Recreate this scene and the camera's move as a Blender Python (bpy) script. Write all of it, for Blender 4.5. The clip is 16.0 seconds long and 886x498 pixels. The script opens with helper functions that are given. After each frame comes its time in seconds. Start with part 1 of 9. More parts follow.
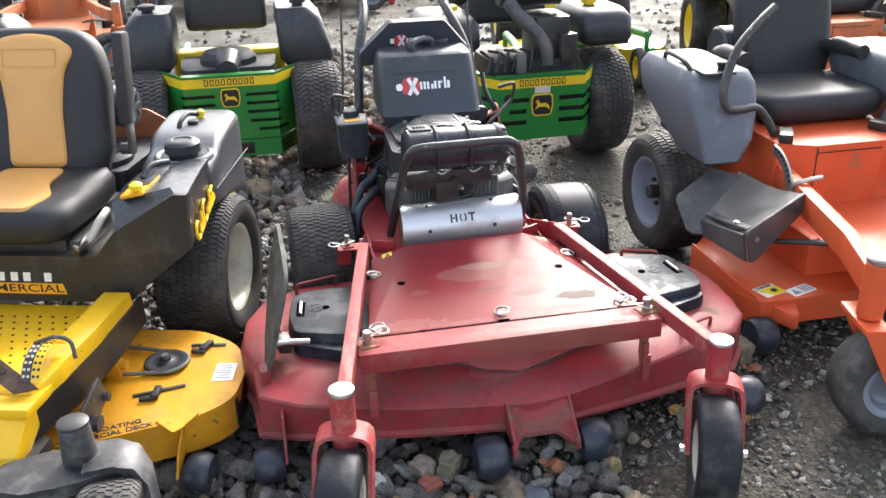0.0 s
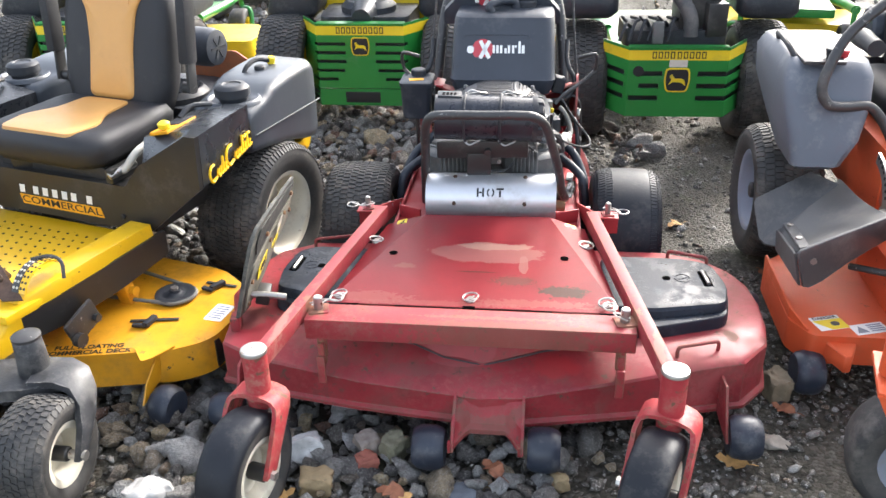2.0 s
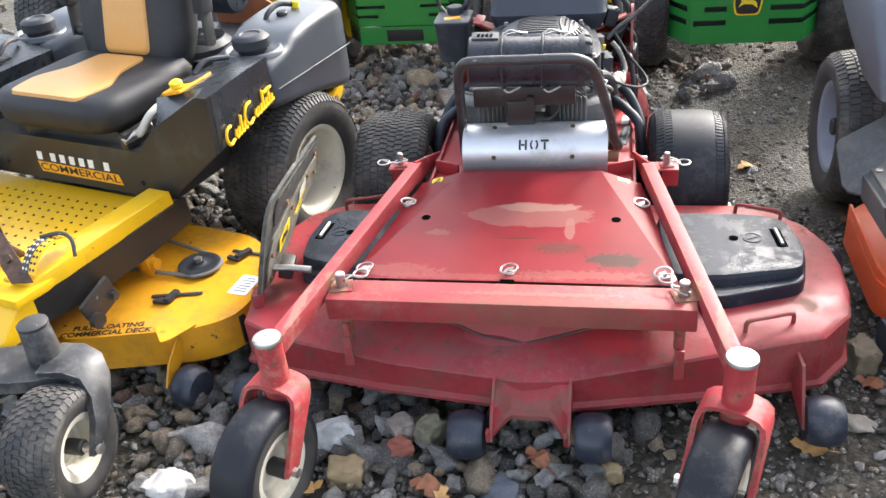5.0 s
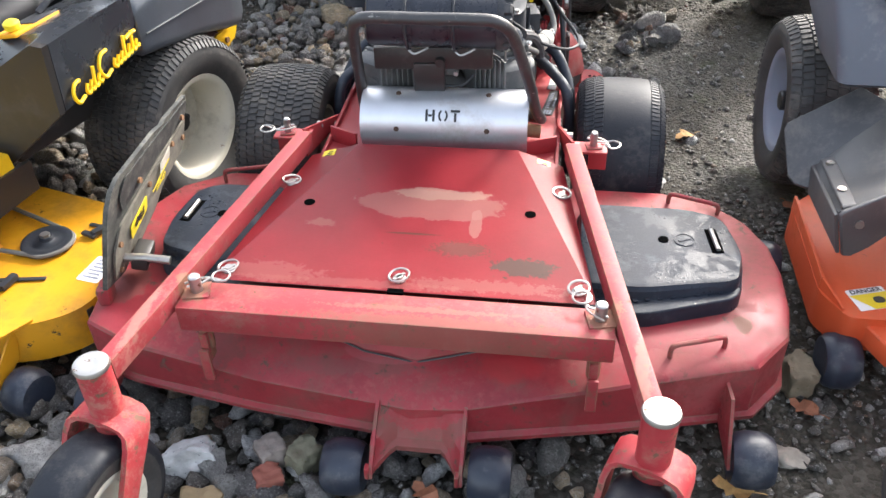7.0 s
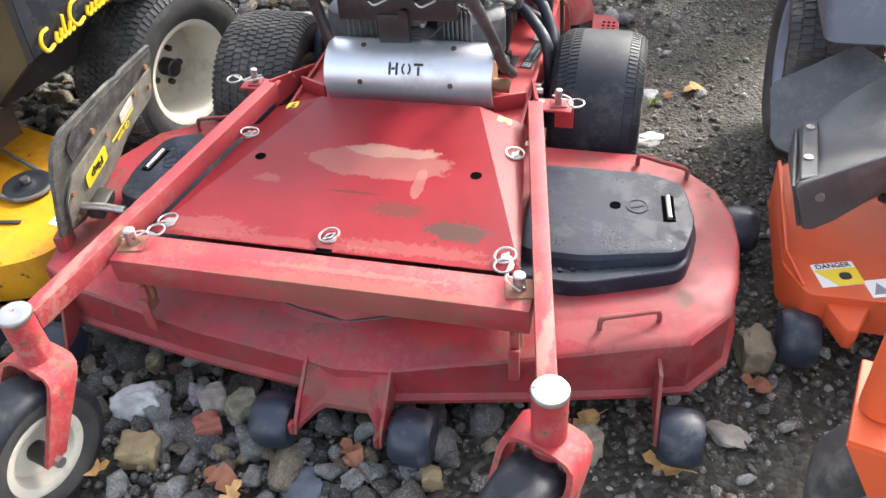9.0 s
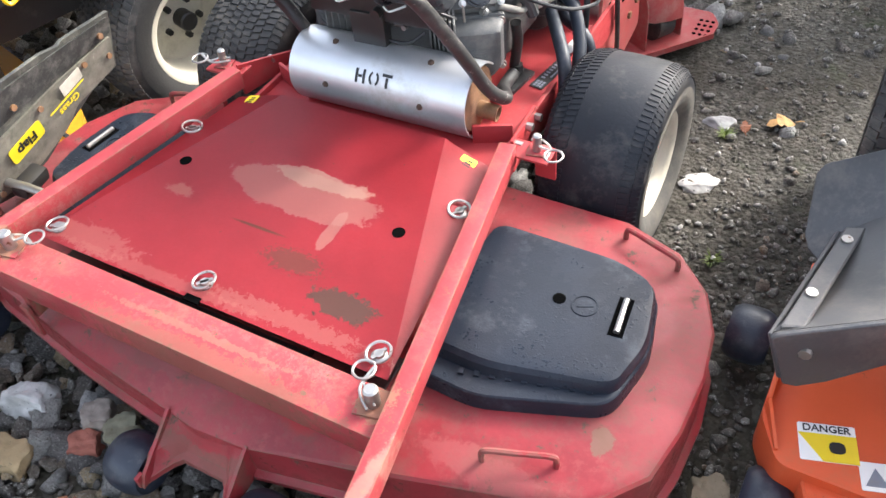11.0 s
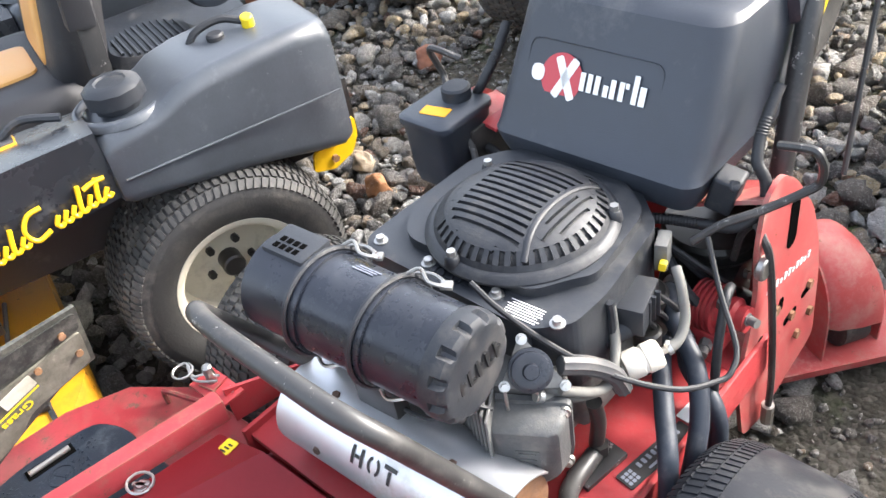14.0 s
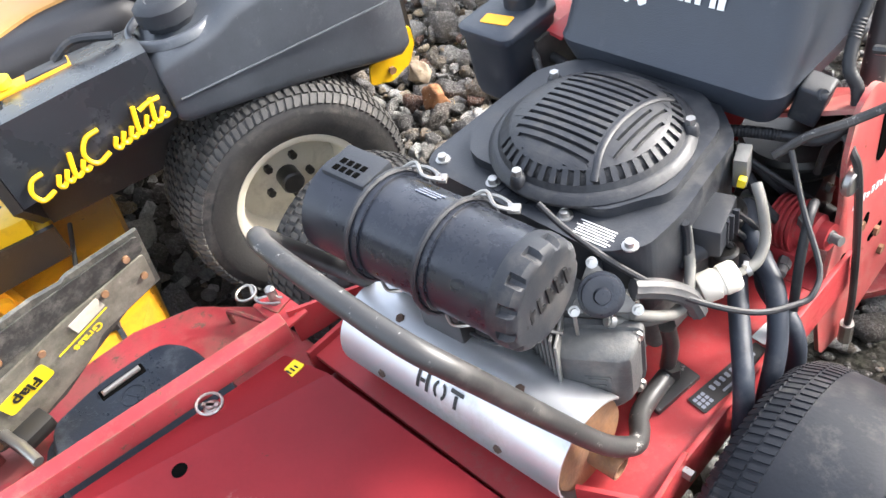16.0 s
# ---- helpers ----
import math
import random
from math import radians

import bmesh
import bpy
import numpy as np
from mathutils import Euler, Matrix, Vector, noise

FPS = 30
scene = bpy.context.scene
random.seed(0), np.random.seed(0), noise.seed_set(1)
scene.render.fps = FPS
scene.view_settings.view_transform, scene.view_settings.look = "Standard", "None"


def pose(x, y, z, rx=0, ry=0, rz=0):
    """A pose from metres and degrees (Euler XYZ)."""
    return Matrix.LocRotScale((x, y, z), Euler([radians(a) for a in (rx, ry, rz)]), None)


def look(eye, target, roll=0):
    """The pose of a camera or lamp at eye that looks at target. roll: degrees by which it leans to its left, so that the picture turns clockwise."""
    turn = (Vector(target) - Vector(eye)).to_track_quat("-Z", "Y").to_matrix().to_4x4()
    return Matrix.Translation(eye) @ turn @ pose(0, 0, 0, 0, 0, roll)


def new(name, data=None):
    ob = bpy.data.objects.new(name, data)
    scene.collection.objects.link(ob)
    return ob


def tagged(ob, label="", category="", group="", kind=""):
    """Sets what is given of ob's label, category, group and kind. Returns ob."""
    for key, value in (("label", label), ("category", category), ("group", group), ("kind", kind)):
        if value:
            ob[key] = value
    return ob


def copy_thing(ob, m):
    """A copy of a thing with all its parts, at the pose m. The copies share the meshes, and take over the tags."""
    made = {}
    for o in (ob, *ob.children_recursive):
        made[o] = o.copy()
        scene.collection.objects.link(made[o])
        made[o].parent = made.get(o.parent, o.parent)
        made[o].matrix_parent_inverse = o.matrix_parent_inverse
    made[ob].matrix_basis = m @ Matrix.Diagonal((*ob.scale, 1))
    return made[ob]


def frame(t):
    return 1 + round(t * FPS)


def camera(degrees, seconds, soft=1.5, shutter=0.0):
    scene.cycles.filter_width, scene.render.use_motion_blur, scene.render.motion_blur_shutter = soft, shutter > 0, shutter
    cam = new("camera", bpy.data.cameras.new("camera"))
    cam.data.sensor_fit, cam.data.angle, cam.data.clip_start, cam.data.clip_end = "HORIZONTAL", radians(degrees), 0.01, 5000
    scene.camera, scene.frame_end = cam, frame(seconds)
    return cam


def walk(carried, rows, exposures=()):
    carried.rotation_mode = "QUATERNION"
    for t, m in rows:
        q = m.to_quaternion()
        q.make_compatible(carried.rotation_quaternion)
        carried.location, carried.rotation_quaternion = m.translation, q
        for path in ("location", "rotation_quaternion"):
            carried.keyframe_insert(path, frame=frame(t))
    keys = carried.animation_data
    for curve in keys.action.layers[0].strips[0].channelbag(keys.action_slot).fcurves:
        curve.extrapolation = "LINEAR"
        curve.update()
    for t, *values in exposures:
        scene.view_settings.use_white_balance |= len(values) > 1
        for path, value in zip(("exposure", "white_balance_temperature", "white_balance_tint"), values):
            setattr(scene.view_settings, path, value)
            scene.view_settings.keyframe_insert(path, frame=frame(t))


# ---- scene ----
cam = camera(54.5, 16.0)
PATH = [
    (0, (-0.588, -1.761, 1.614), (-0.236, 0.02, 0.775), -1.21),
    (0.5, (-0.379, -1.669, 1.601), (-0.057, 0.106, 0.738), 0.46),
    (1, (-0.19, -1.6, 1.604), (0.003, 0.174, 0.7), -1.10),
    (1.5, (0.1, -1.58, 1.587), (-0.054, 0.191, 0.67), -0.71),
    (2, (0.185, -1.662, 1.599), (-0.043, 0.099, 0.679), -1.47),
    (2.5, (0.132, -1.811, 1.605), (-0.126, -0.056, 0.68), -0.92),
    (3, (0.13, -1.89, 1.604), (-0.148, -0.139, 0.678), -1.04),
    (3.2, (0.141, -1.899, 1.602), (-0.138, -0.142, 0.69), -1.12),
    (5.3, (0.241, -1.273, 1.556), (-0.143, 0.369, 0.48), -6.32),
    (5.5, (0.208, -1.205, 1.548), (-0.139, 0.437, 0.459), -5.47),
    (6, (0.17, -1.121, 1.54), (-0.029, 0.514, 0.406), -2.41),
    (6.5, (0.174, -1.086, 1.536), (-0.037, 0.523, 0.366), -2.41),
    (7, (0.297, -0.996, 1.516), (0.054, 0.576, 0.303), -1.76),
    (7.5, (0.447, -0.91, 1.504), (0.075, 0.514, 0.15), -3.77),
    (8, (0.43, -0.884, 1.505), (-0.017, 0.481, 0.114), -4.78),
    (8.5, (0.493, -0.881, 1.513), (0.029, 0.473, 0.116), -5.28),
    (9, (0.601, -0.884, 1.532), (0.174, 0.555, 0.21), -4.78),
    (9.2, (0.614, -0.876, 1.534), (0.223, 0.576, 0.215), -4.64),
    (11.3, (1.001, -0.224, 1.503), (0.107, 0.871, 0.089), -10.19),
    (11.5, (1.033, -0.19, 1.522), (0.058, 0.917, 0.171), -11.39),
    (12, (0.954, -0.097, 1.542), (0.006, 1.224, 0.378), -6.10),
    (12.5, (0.84, -0.023, 1.55), (-0.086, 1.37, 0.454), -3.72),
    (13, (0.775, 0.072, 1.53), (-0.176, 1.424, 0.404), -3.53),
    (13.5, (0.738, 0.319, 1.5), (-0.349, 1.535, 0.342), -6.58),
    (14, (0.708, 0.506, 1.464), (-0.466, 1.541, 0.219), -10.95),
    (14.5, (0.674, 0.57, 1.443), (-0.512, 1.519, 0.142), -13.07),
    (15, (0.661, 0.589, 1.432), (-0.522, 1.474, 0.083), -14.81),
    (15.5, (0.66, 0.576, 1.438), (-0.531, 1.419, 0.07), -15.94),
    (16, (0.665, 0.53, 1.452), (-0.524, 1.354, 0.071), -16.08),
]
walk(cam, [(t, look(eye, target, roll)) for t, eye, target, roll in PATH],
     [(0.0, 2.0), (2.0, 2.25), (3.0, 2.28), (6.0, 2.21), (8.0, 2.33), (9.0, 2.37), (11.5, 2.33), (13.0, 2.50), (16.0, 2.54)])

# ---- light ----
world = bpy.data.worlds.new("sky")
scene.world = world
world.use_nodes = True
wn = world.node_tree.nodes
sky = wn.new("ShaderNodeTexSky")
sky.sky_type = "NISHITA"
sky.sun_disc = False
SUN_ELEV, SUN_AZ = 34.0, 28.0          # degrees above the horizon; degrees from +y towards +x
sky.sun_elevation = radians(SUN_ELEV)
sky.sun_rotation = radians(SUN_AZ)
sky.dust_density = 4.0
sky.air_density = 1.0
wn["Background"].inputs[1].default_value = 0.15
veil = wn.new("ShaderNodeHueSaturation")      # thin high cloud takes most of the blue
veil.inputs["Saturation"].default_value = 0.55
world.node_tree.links.new(sky.outputs[0], veil.inputs["Color"])
world.node_tree.links.new(veil.outputs[0], wn["Background"].inputs[0])
sun_data = bpy.data.lights.new("sun", "SUN")
sun_data.energy = 1.18
sun_data.angle = radians(10)
sun_data.color = (1.0, 0.975, 0.945)
sun = new("sun", sun_data)
sd = Vector((math.sin(radians(SUN_AZ)) * math.cos(radians(SUN_ELEV)), math.cos(radians(SUN_AZ)) * math.cos(radians(SUN_ELEV)), math.sin(radians(SUN_ELEV))))
sun.matrix_world = look(tuple(sd * 50), (0, 0, 0))


# ---- materials ----
def node(nt, kind, **vals):
    n = nt.nodes.new(kind)
    for k, v in vals.items():
        n.inputs[k.replace("_", " ")].default_value = v
    return n


def noise_tex(nt, vec, scale, detail=6.0, rough=0.6):
    n = node(nt, "ShaderNodeTexNoise", Scale=scale, Detail=detail, Roughness=rough)
    nt.links.new(vec, n.inputs["Vector"])
    return n.outputs["Fac"]


def ramp(nt, fac, stops, interp="LINEAR"):
    r = nt.nodes.new("ShaderNodeValToRGB")
    r.color_ramp.interpolation = interp
    e = r.color_ramp.elements
    while len(e) < len(stops):
        e.new(0.5)
    for el, (p, c) in zip(e, stops):
        el.position = p
        el.color = (c, c, c, 1) if isinstance(c, (int, float)) else (*c, 1)
    nt.links.new(fac, r.inputs[0])
    return r.outputs[0]


def mixc(nt, fac, a, b, mode="MIX"):
    m = nt.nodes.new("ShaderNodeMix")
    m.data_type, m.blend_type = "RGBA", mode
    for sock, v in ((m.inputs[0], fac), (m.inputs[6], a), (m.inputs[7], b)):
        if isinstance(v, (int, float)):
            sock.default_value = v
        elif isinstance(v, tuple):
            sock.default_value = (*v, 1)
        else:
            nt.links.new(v, sock)
    return m.outputs[2]


def mth(nt, op, a, b=0.0, clamp=False):
    m = nt.nodes.new("ShaderNodeMath")
    m.operation, m.use_clamp = op, clamp
    for s, v in zip(m.inputs, (a, b)):
        if isinstance(v, (int, float)):
            s.default_value = v
        else:
            nt.links.new(v, s)
    return m.outputs[0]


def blob(nt, vec, cx, cy, rx, ry, rag=0.5, nscale=14.0, edge=0.12):
    """A ragged spot in the x-y plane: 1 inside, 0 outside."""
    sub = nt.nodes.new("ShaderNodeVectorMath")
    sub.operation = "SUBTRACT"
    nt.links.new(vec, sub.inputs[0])
    sub.inputs[1].default_value = (cx, cy, 0)
    mul = nt.nodes.new("ShaderNodeVectorMath")
    mul.operation = "MULTIPLY"
    nt.links.new(sub.outputs[0], mul.inputs[0])
    mul.inputs[1].default_value = (1 / rx, 1 / ry, 0)
    ln = nt.nodes.new("ShaderNodeVectorMath")
    ln.operation = "LENGTH"
    nt.links.new(mul.outputs[0], ln.inputs[0])
    n = noise_tex(nt, vec, nscale, 12, 0.74)
    v = mth(nt, "SUBTRACT", 1.0, ln.outputs["Value"])
    v = mth(nt, "ADD", v, mth(nt, "MULTIPLY", mth(nt, "SUBTRACT", n, 0.5), rag * 4))
    return ramp(nt, v, [(0.0, 0.0), (edge, 1.0)])


def mat(name, col, rough=0.5, metal=0.0, var=0.12, scale=6.0, dirt=None, dirt_at=0.590, dirt_scale=5.0, dirt_rough=0.85,
        bump=0.08, bscale=160.0, spec=0.5, coat=0.0, chips=None, chips_at=0.612, chips_scale=22.0, wet=0.0, spots=(), scuff=None, edge=None, edge_at=0.47):
    m = bpy.data.materials.new(name)
    m.use_nodes = True
    nt = m.node_tree
    bs = nt.nodes["Principled BSDF"]
    tc = nt.nodes.new("ShaderNodeTexCoord")
    vec = tc.outputs["Object"]
    n1 = noise_tex(nt, vec, scale, 5)
    lo, hi = tuple(c * (1 - var) for c in col), tuple(min(1, c * (1 + var)) for c in col)
    c = ramp(nt, n1, [(0.3, lo), (0.7, hi)])
    fine = noise_tex(nt, vec, bscale, 3)
    c = mixc(nt, 0.25 * var * 4 if var < 0.25 else 0.25, c, mixc(nt, 1.0, c, ramp(nt, fine, [(0.2, 0.55), (0.8, 1.0)]), "MULTIPLY"))
    rv = mth(nt, "ADD", mth(nt, "MULTIPLY", n1, 0.2), rough - 0.1, True)
    if scuff:                            # fine dry scuffs inside larger worn areas
        f = mth(nt, "MULTIPLY", ramp(nt, noise_tex(nt, vec, 46.0, 12, 0.8), [(0.50, 0.0), (0.58, 0.75)]), ramp(nt, noise_tex(nt, vec, 3.3, 6, 0.6), [(0.42, 0.1), (0.60, 1.0)]))
        c = mixc(nt, f, c, scuff)
        rv = mth(nt, "ADD", rv, mth(nt, "MULTIPLY", f, 0.25), True)
    if dirt:
        f = ramp(nt, noise_tex(nt, vec, dirt_scale, 12, 0.76), [(dirt_at - 0.08, 0.0), (dirt_at + 0.12, 0.85)])
        c = mixc(nt, f, c, dirt)
        rv = mth(nt, "ADD", rv, mth(nt, "MULTIPLY", f, dirt_rough - rough), True)
    if chips:
        f = ramp(nt, noise_tex(nt, vec, chips_scale, 12, 0.76), [(chips_at, 0.0), (chips_at + 0.03, 1.0)])
        c = mixc(nt, f, c, chips)
        rv = mth(nt, "ADD", rv, mth(nt, "MULTIPLY", f, 0.25), True)
    for s in spots:
        f = blob(nt, vec, *s[1:8])
        f = mth(nt, "MULTIPLY", f, s[8])
        c = mixc(nt, f, c, s[0])
        rv = mth(nt, "ADD", rv, mth(nt, "MULTIPLY", f, 0.2), True)
    if edge:                             # paint rubbed off along the edges
        bv = nt.nodes.new("ShaderNodeBevel")
        bv.samples = 4
        bv.inputs["Radius"].default_value = 0.007
        ge = nt.nodes.new("ShaderNodeNewGeometry")
        dt = nt.nodes.new("ShaderNodeVectorMath")
        dt.operation = "DOT_PRODUCT"
        nt.links.new(bv.outputs["Normal"], dt.inputs[0])
        nt.links.new(ge.outputs["Normal"], dt.inputs[1])
        f = ramp(nt, mth(nt, "SUBTRACT", 1.0, dt.outputs["Value"], True), [(0.004, 0.0), (0.06, 1.0)])
        f = mth(nt, "MULTIPLY", f, ramp(nt, noise_tex(nt, vec, 26.0, 10, 0.75), [(edge_at, 0.0), (edge_at + 0.07, 0.9)]))
        c = mixc(nt, f, c, edge)
        rv = mth(nt, "ADD", rv, mth(nt, "MULTIPLY", f, 0.25), True)
    bead = None
    if wet:                              # damp patches, and beads of water standing on them
        f = ramp(nt, noise_tex(nt, vec, 9.0, 7, 0.6), [(0.5, 0.0), (0.53, 1.0)])
        rv = mth(nt, "SUBTRACT", rv, mth(nt, "MULTIPLY", f, wet), True)
        bead = mth(nt, "MULTIPLY", ramp(nt, noise_tex(nt, vec, 150.0, 2, 0.4), [(0.58, 0.0), (0.66, 1.0)]), ramp(nt, noise_tex(nt, vec, 11.0, 4, 0.6), [(0.50, 0.0), (0.56, 1.0)]))
        rv = mth(nt, "SUBTRACT", rv, mth(nt, "MULTIPLY", bead, 0.28), True)
    nt.links.new(c, bs.inputs["Base Color"])
    nt.links.new(rv, bs.inputs["Roughness"])
    bs.inputs["Metallic"].default_value = metal
    bs.inputs["Specular IOR Level"].default_value = spec
    bs.inputs["Coat Weight"].default_value = coat
    bs.inputs["Coat Roughness"].default_value = 0.2
    if bump:
        bp = nt.nodes.new("ShaderNodeBump")
        bp.inputs["Strength"].default_value = bump
        bp.inputs["Distance"].default_value = 0.002
        nt.links.new(mth(nt, "ADD", fine, mth(nt, "MULTIPLY", bead, 1.2)) if bead else fine, bp.inputs["Height"])
        nt.links.new(bp.outputs[0], bs.inputs["Normal"])
    return m


DUST = (0.30, 0.26, 0.21)
RUST = (0.16, 0.075, 0.035)
M = {}
DECK_WEAR = (((0.16, 0.060, 0.055), -0.10, 0.25, 0.16, 0.018, 0.7, 44.0, 0.14, 0.40), ((0.15, 0.070, 0.055), -0.66, 0.42, 0.05, 0.06, 0.55, 30.0, 0.1, 0.55), ((0.17, 0.10, 0.07), 0.715, 0.425, 0.018, 0.030, 0.45, 40.0, 0.1, 0.80), ((0.12, 0.055, 0.045), -0.40, 0.27, 0.06, 0.04, 0.8, 44.0, 0.1, 0.45), ((0.34, 0.10, 0.095), 0.55, 0.30, 0.16, 0.03, 0.8, 22.0, 0.3, 0.35), ((0.17, 0.085, 0.065), 0.06, 0.15, 0.14, 0.020, 0.8, 40.0, 0.1, 0.55), ((0.37, 0.10, 0.105), -0.02, 0.285, 0.10, 0.030, 0.05, 8.0, 0.06, 0.30), ((0.42, 0.022, 0.026), 0.22, 0.27, 0.08, 0.04, 0.5, 8.0, 0.4, 0.55))
M["red"] = mat("red_paint", (0.375, 0.039, 0.044), 0.42, var=0.14, scale=4, dirt=(0.28, 0.10, 0.085), dirt_at=0.64, dirt_scale=9, chips=(0.13, 0.055, 0.04), chips_at=0.645, chips_scale=46, spec=0.33, scuff=(0.33, 0.075, 0.07), edge=(0.17, 0.085, 0.06), edge_at=0.53)
M["red_faded"] = mat("sun_faded_red_paint", (0.37, 0.062, 0.060), 0.50, var=0.18, scale=6, dirt=(0.36, 0.19, 0.165), dirt_at=0.57, dirt_scale=9, chips=(0.15, 0.08, 0.055), chips_at=0.62, chips_scale=34, spec=0.36, scuff=(0.40, 0.17, 0.15), edge=(0.30, 0.18, 0.14), edge_at=0.48)
M["red_worn"] = mat("chipped_red_paint", (0.350, 0.036, 0.042), 0.48, scuff=(0.40, 0.18, 0.14), var=0.16, scale=7, dirt=(0.33, 0.15, 0.11), dirt_at=0.60, dirt_scale=14, chips=(0.16, 0.085, 0.055), chips_at=0.575, chips_scale=24, spec=0.30, edge=(0.24, 0.14, 0.09))
M["red_deck"] = mat("red_deck_paint", (0.275, 0.029, 0.036), 0.40, scuff=(0.29, 0.062, 0.060), var=0.34, scale=4, dirt=(0.18, 0.068, 0.056), dirt_at=0.555, spec=0.34, dirt_scale=9, chips=(0.11, 0.060, 0.044), chips_at=0.592, chips_scale=24, spots=DECK_WEAR, edge=(0.17, 0.10, 0.07), edge_at=0.46)
M["red_cover"] = mat("red_cover_paint", (0.370, 0.031, 0.041), 0.36, var=0.14, scale=4, chips=(0.14, 0.06, 0.045), chips_at=0.640, chips_scale=60, spec=0.34,
                     spots=(((0.44, 0.20, 0.17), 0.030, 0.612, 0.165, 0.060, 0.34, 11.0, 0.05, 0.55),
                            ((0.52, 0.34, 0.26), 0.050, 0.650, 0.110, 0.024, 0.50, 18.0, 0.08, 0.55),
                            ((0.46, 0.23, 0.19), 0.135, 0.545, 0.014, 0.055, 0.35, 30.0, 0.08, 0.55),
                            ((0.10, 0.058, 0.044), 0.245, 0.405, 0.070, 0.030, 0.85, 34.0, 0.08, 0.90),
                            ((0.12, 0.06, 0.04), 0.11, 0.455, 0.06, 0.025, 0.95, 120.0, 0.10, 0.6),
                            ((0.40, 0.15, 0.12), -0.21, 0.52, 0.035, 0.018, 0.7, 50.0, 0.3, 0.6),
                            ((0.47, 0.16, 0.14), -0.29, 0.345, 0.11, 0.030, 0.9, 34.0, 0.08, 0.45),
                            ((0.46, 0.15, 0.13), -0.10, 0.325, 0.24, 0.012, 0.9, 60.0, 0.08, 0.40),
                            ((0.11, 0.05, 0.028), 0.000, 0.498, 0.075, 0.0045, 0.10, 24.0, 0.5, 0.85),
                            ((0.44, 0.18, 0.15), 0.18, 0.340, 0.18, 0.018, 1.1, 64.0, 0.08, 0.40)))
M["red_beam"] = mat("red_beam_paint", (0.325, 0.040, 0.047), 0.48, scuff=(0.33, 0.13, 0.11), var=0.20, scale=6, dirt=(0.25, 0.115, 0.085), dirt_at=0.60, dirt_scale=14, chips=(0.14, 0.075, 0.05), chips_at=0.605, chips_scale=36, spec=0.28, edge=(0.19, 0.115, 0.075), edge_at=0.44,
                    spots=(((0.16, 0.085, 0.055), 0.10, 0.212, 0.27, 0.022, 0.95, 60.0, 0.12, 0.50), ((0.22, 0.12, 0.08), 0.06, 0.250, 0.20, 0.008, 0.9, 80.0, 0.10, 0.50), ((0.22, 0.14, 0.08), 0.41, 0.26, 0.035, 0.035, 0.6, 60.0, 0.1, 0.65), ((0.22, 0.14, 0.08), -0.41, 0.26, 0.035, 0.035, 0.6, 60.0, 0.1, 0.65), ((0.42, 0.24, 0.18), 0.475, 0.12, 0.014, 0.10, 0.6, 40.0, 0.3, 0.40), ((0.42, 0.24, 0.18), -0.47, 0.14, 0.014, 0.12, 0.6, 40.0, 0.3, 0.40)))
M["black"] = mat("black_plastic", (0.022, 0.025, 0.031), 0.52, spec=0.36, var=0.2, dirt=(0.12, 0.11, 0.10), dirt_at=0.60, bump=0.15, bscale=420)
M["black_wet"] = mat("black_cover_plastic", (0.014, 0.019, 0.029), 0.56, var=0.25, spec=0.25, wet=0.20, dirt=(0.075, 0.085, 0.10), dirt_at=0.62, dirt_scale=8, dirt_rough=0.62, bump=0.18, bscale=300)
M["canister"] = mat("canister_plastic", (0.016, 0.019, 0.027), 0.36, var=0.2, wet=0.12, dirt=(0.05, 0.053, 0.06), dirt_at=0.61, bump=0.12, bscale=300)
M["tank"] = mat("tank_plastic", (0.032, 0.038, 0.050), 0.44, var=0.15, dirt=(0.13, 0.13, 0.13), dirt_at=0.615, bump=0.25, bscale=500)
M["engine"] = mat("engine_plastic", (0.019, 0.022, 0.028), 0.42, var=0.25, scale=9, dirt=(0.085, 0.082, 0.078), dirt_at=0.615, dirt_scale=14, bump=0.2, bscale=400, scuff=(0.045, 0.047, 0.050))
M["grille"] = mat("grille_plastic", (0.019, 0.021, 0.026), 0.44, var=0.3, scale=14, dirt=(0.075, 0.073, 0.070), dirt_at=0.60, dirt_scale=18, bump=0.25, bscale=380, scuff=(0.045, 0.046, 0.048))
M["alu_dark"] = mat("dusty_cast_cover", (0.085, 0.087, 0.088), 0.55, metal=0.2, var=0.3, scale=14, dirt=(0.17, 0.16, 0.145), dirt_at=0.565, dirt_scale=14, bump=0.35, bscale=220)
M["bright_zinc"] = mat("bright_zinc", (0.46, 0.455, 0.44), 0.36, metal=0.8, var=0.10, dirt=(0.25, 0.22, 0.18), dirt_at=0.63, dirt_scale=90)
M["dark_rust"] = mat("dark_rust", (0.075, 0.045, 0.032), 0.75, metal=0.2, var=0.4, scale=60)
M["flap_dark"] = mat("cracked_black_rubber", (0.028, 0.028, 0.027), 0.7, var=0.4, scale=30, dirt=(0.13, 0.125, 0.11), dirt_at=0.55, dirt_scale=26, bump=0.6, bscale=60)
M["screen"] = mat("perforated_screen", (0.020, 0.020, 0.021), 0.6, var=0.5, scale=380, bump=0.8, bscale=420, dirt=(0.10, 0.098, 0.09), dirt_at=0.60, dirt_scale=320)
M["alu"] = mat("cast_grey", (0.16, 0.16, 0.155), 0.55, metal=0.3, var=0.2, dirt=(0.07, 0.06, 0.05), dirt_at=0.560, bump=0.3)
M["rubber"] = mat("tyre_rubber", (0.036, 0.035, 0.034), 0.66, var=0.25, dirt=(0.15, 0.135, 0.115), dirt_at=0.560, dirt_scale=9, bump=0.4, bscale=140)
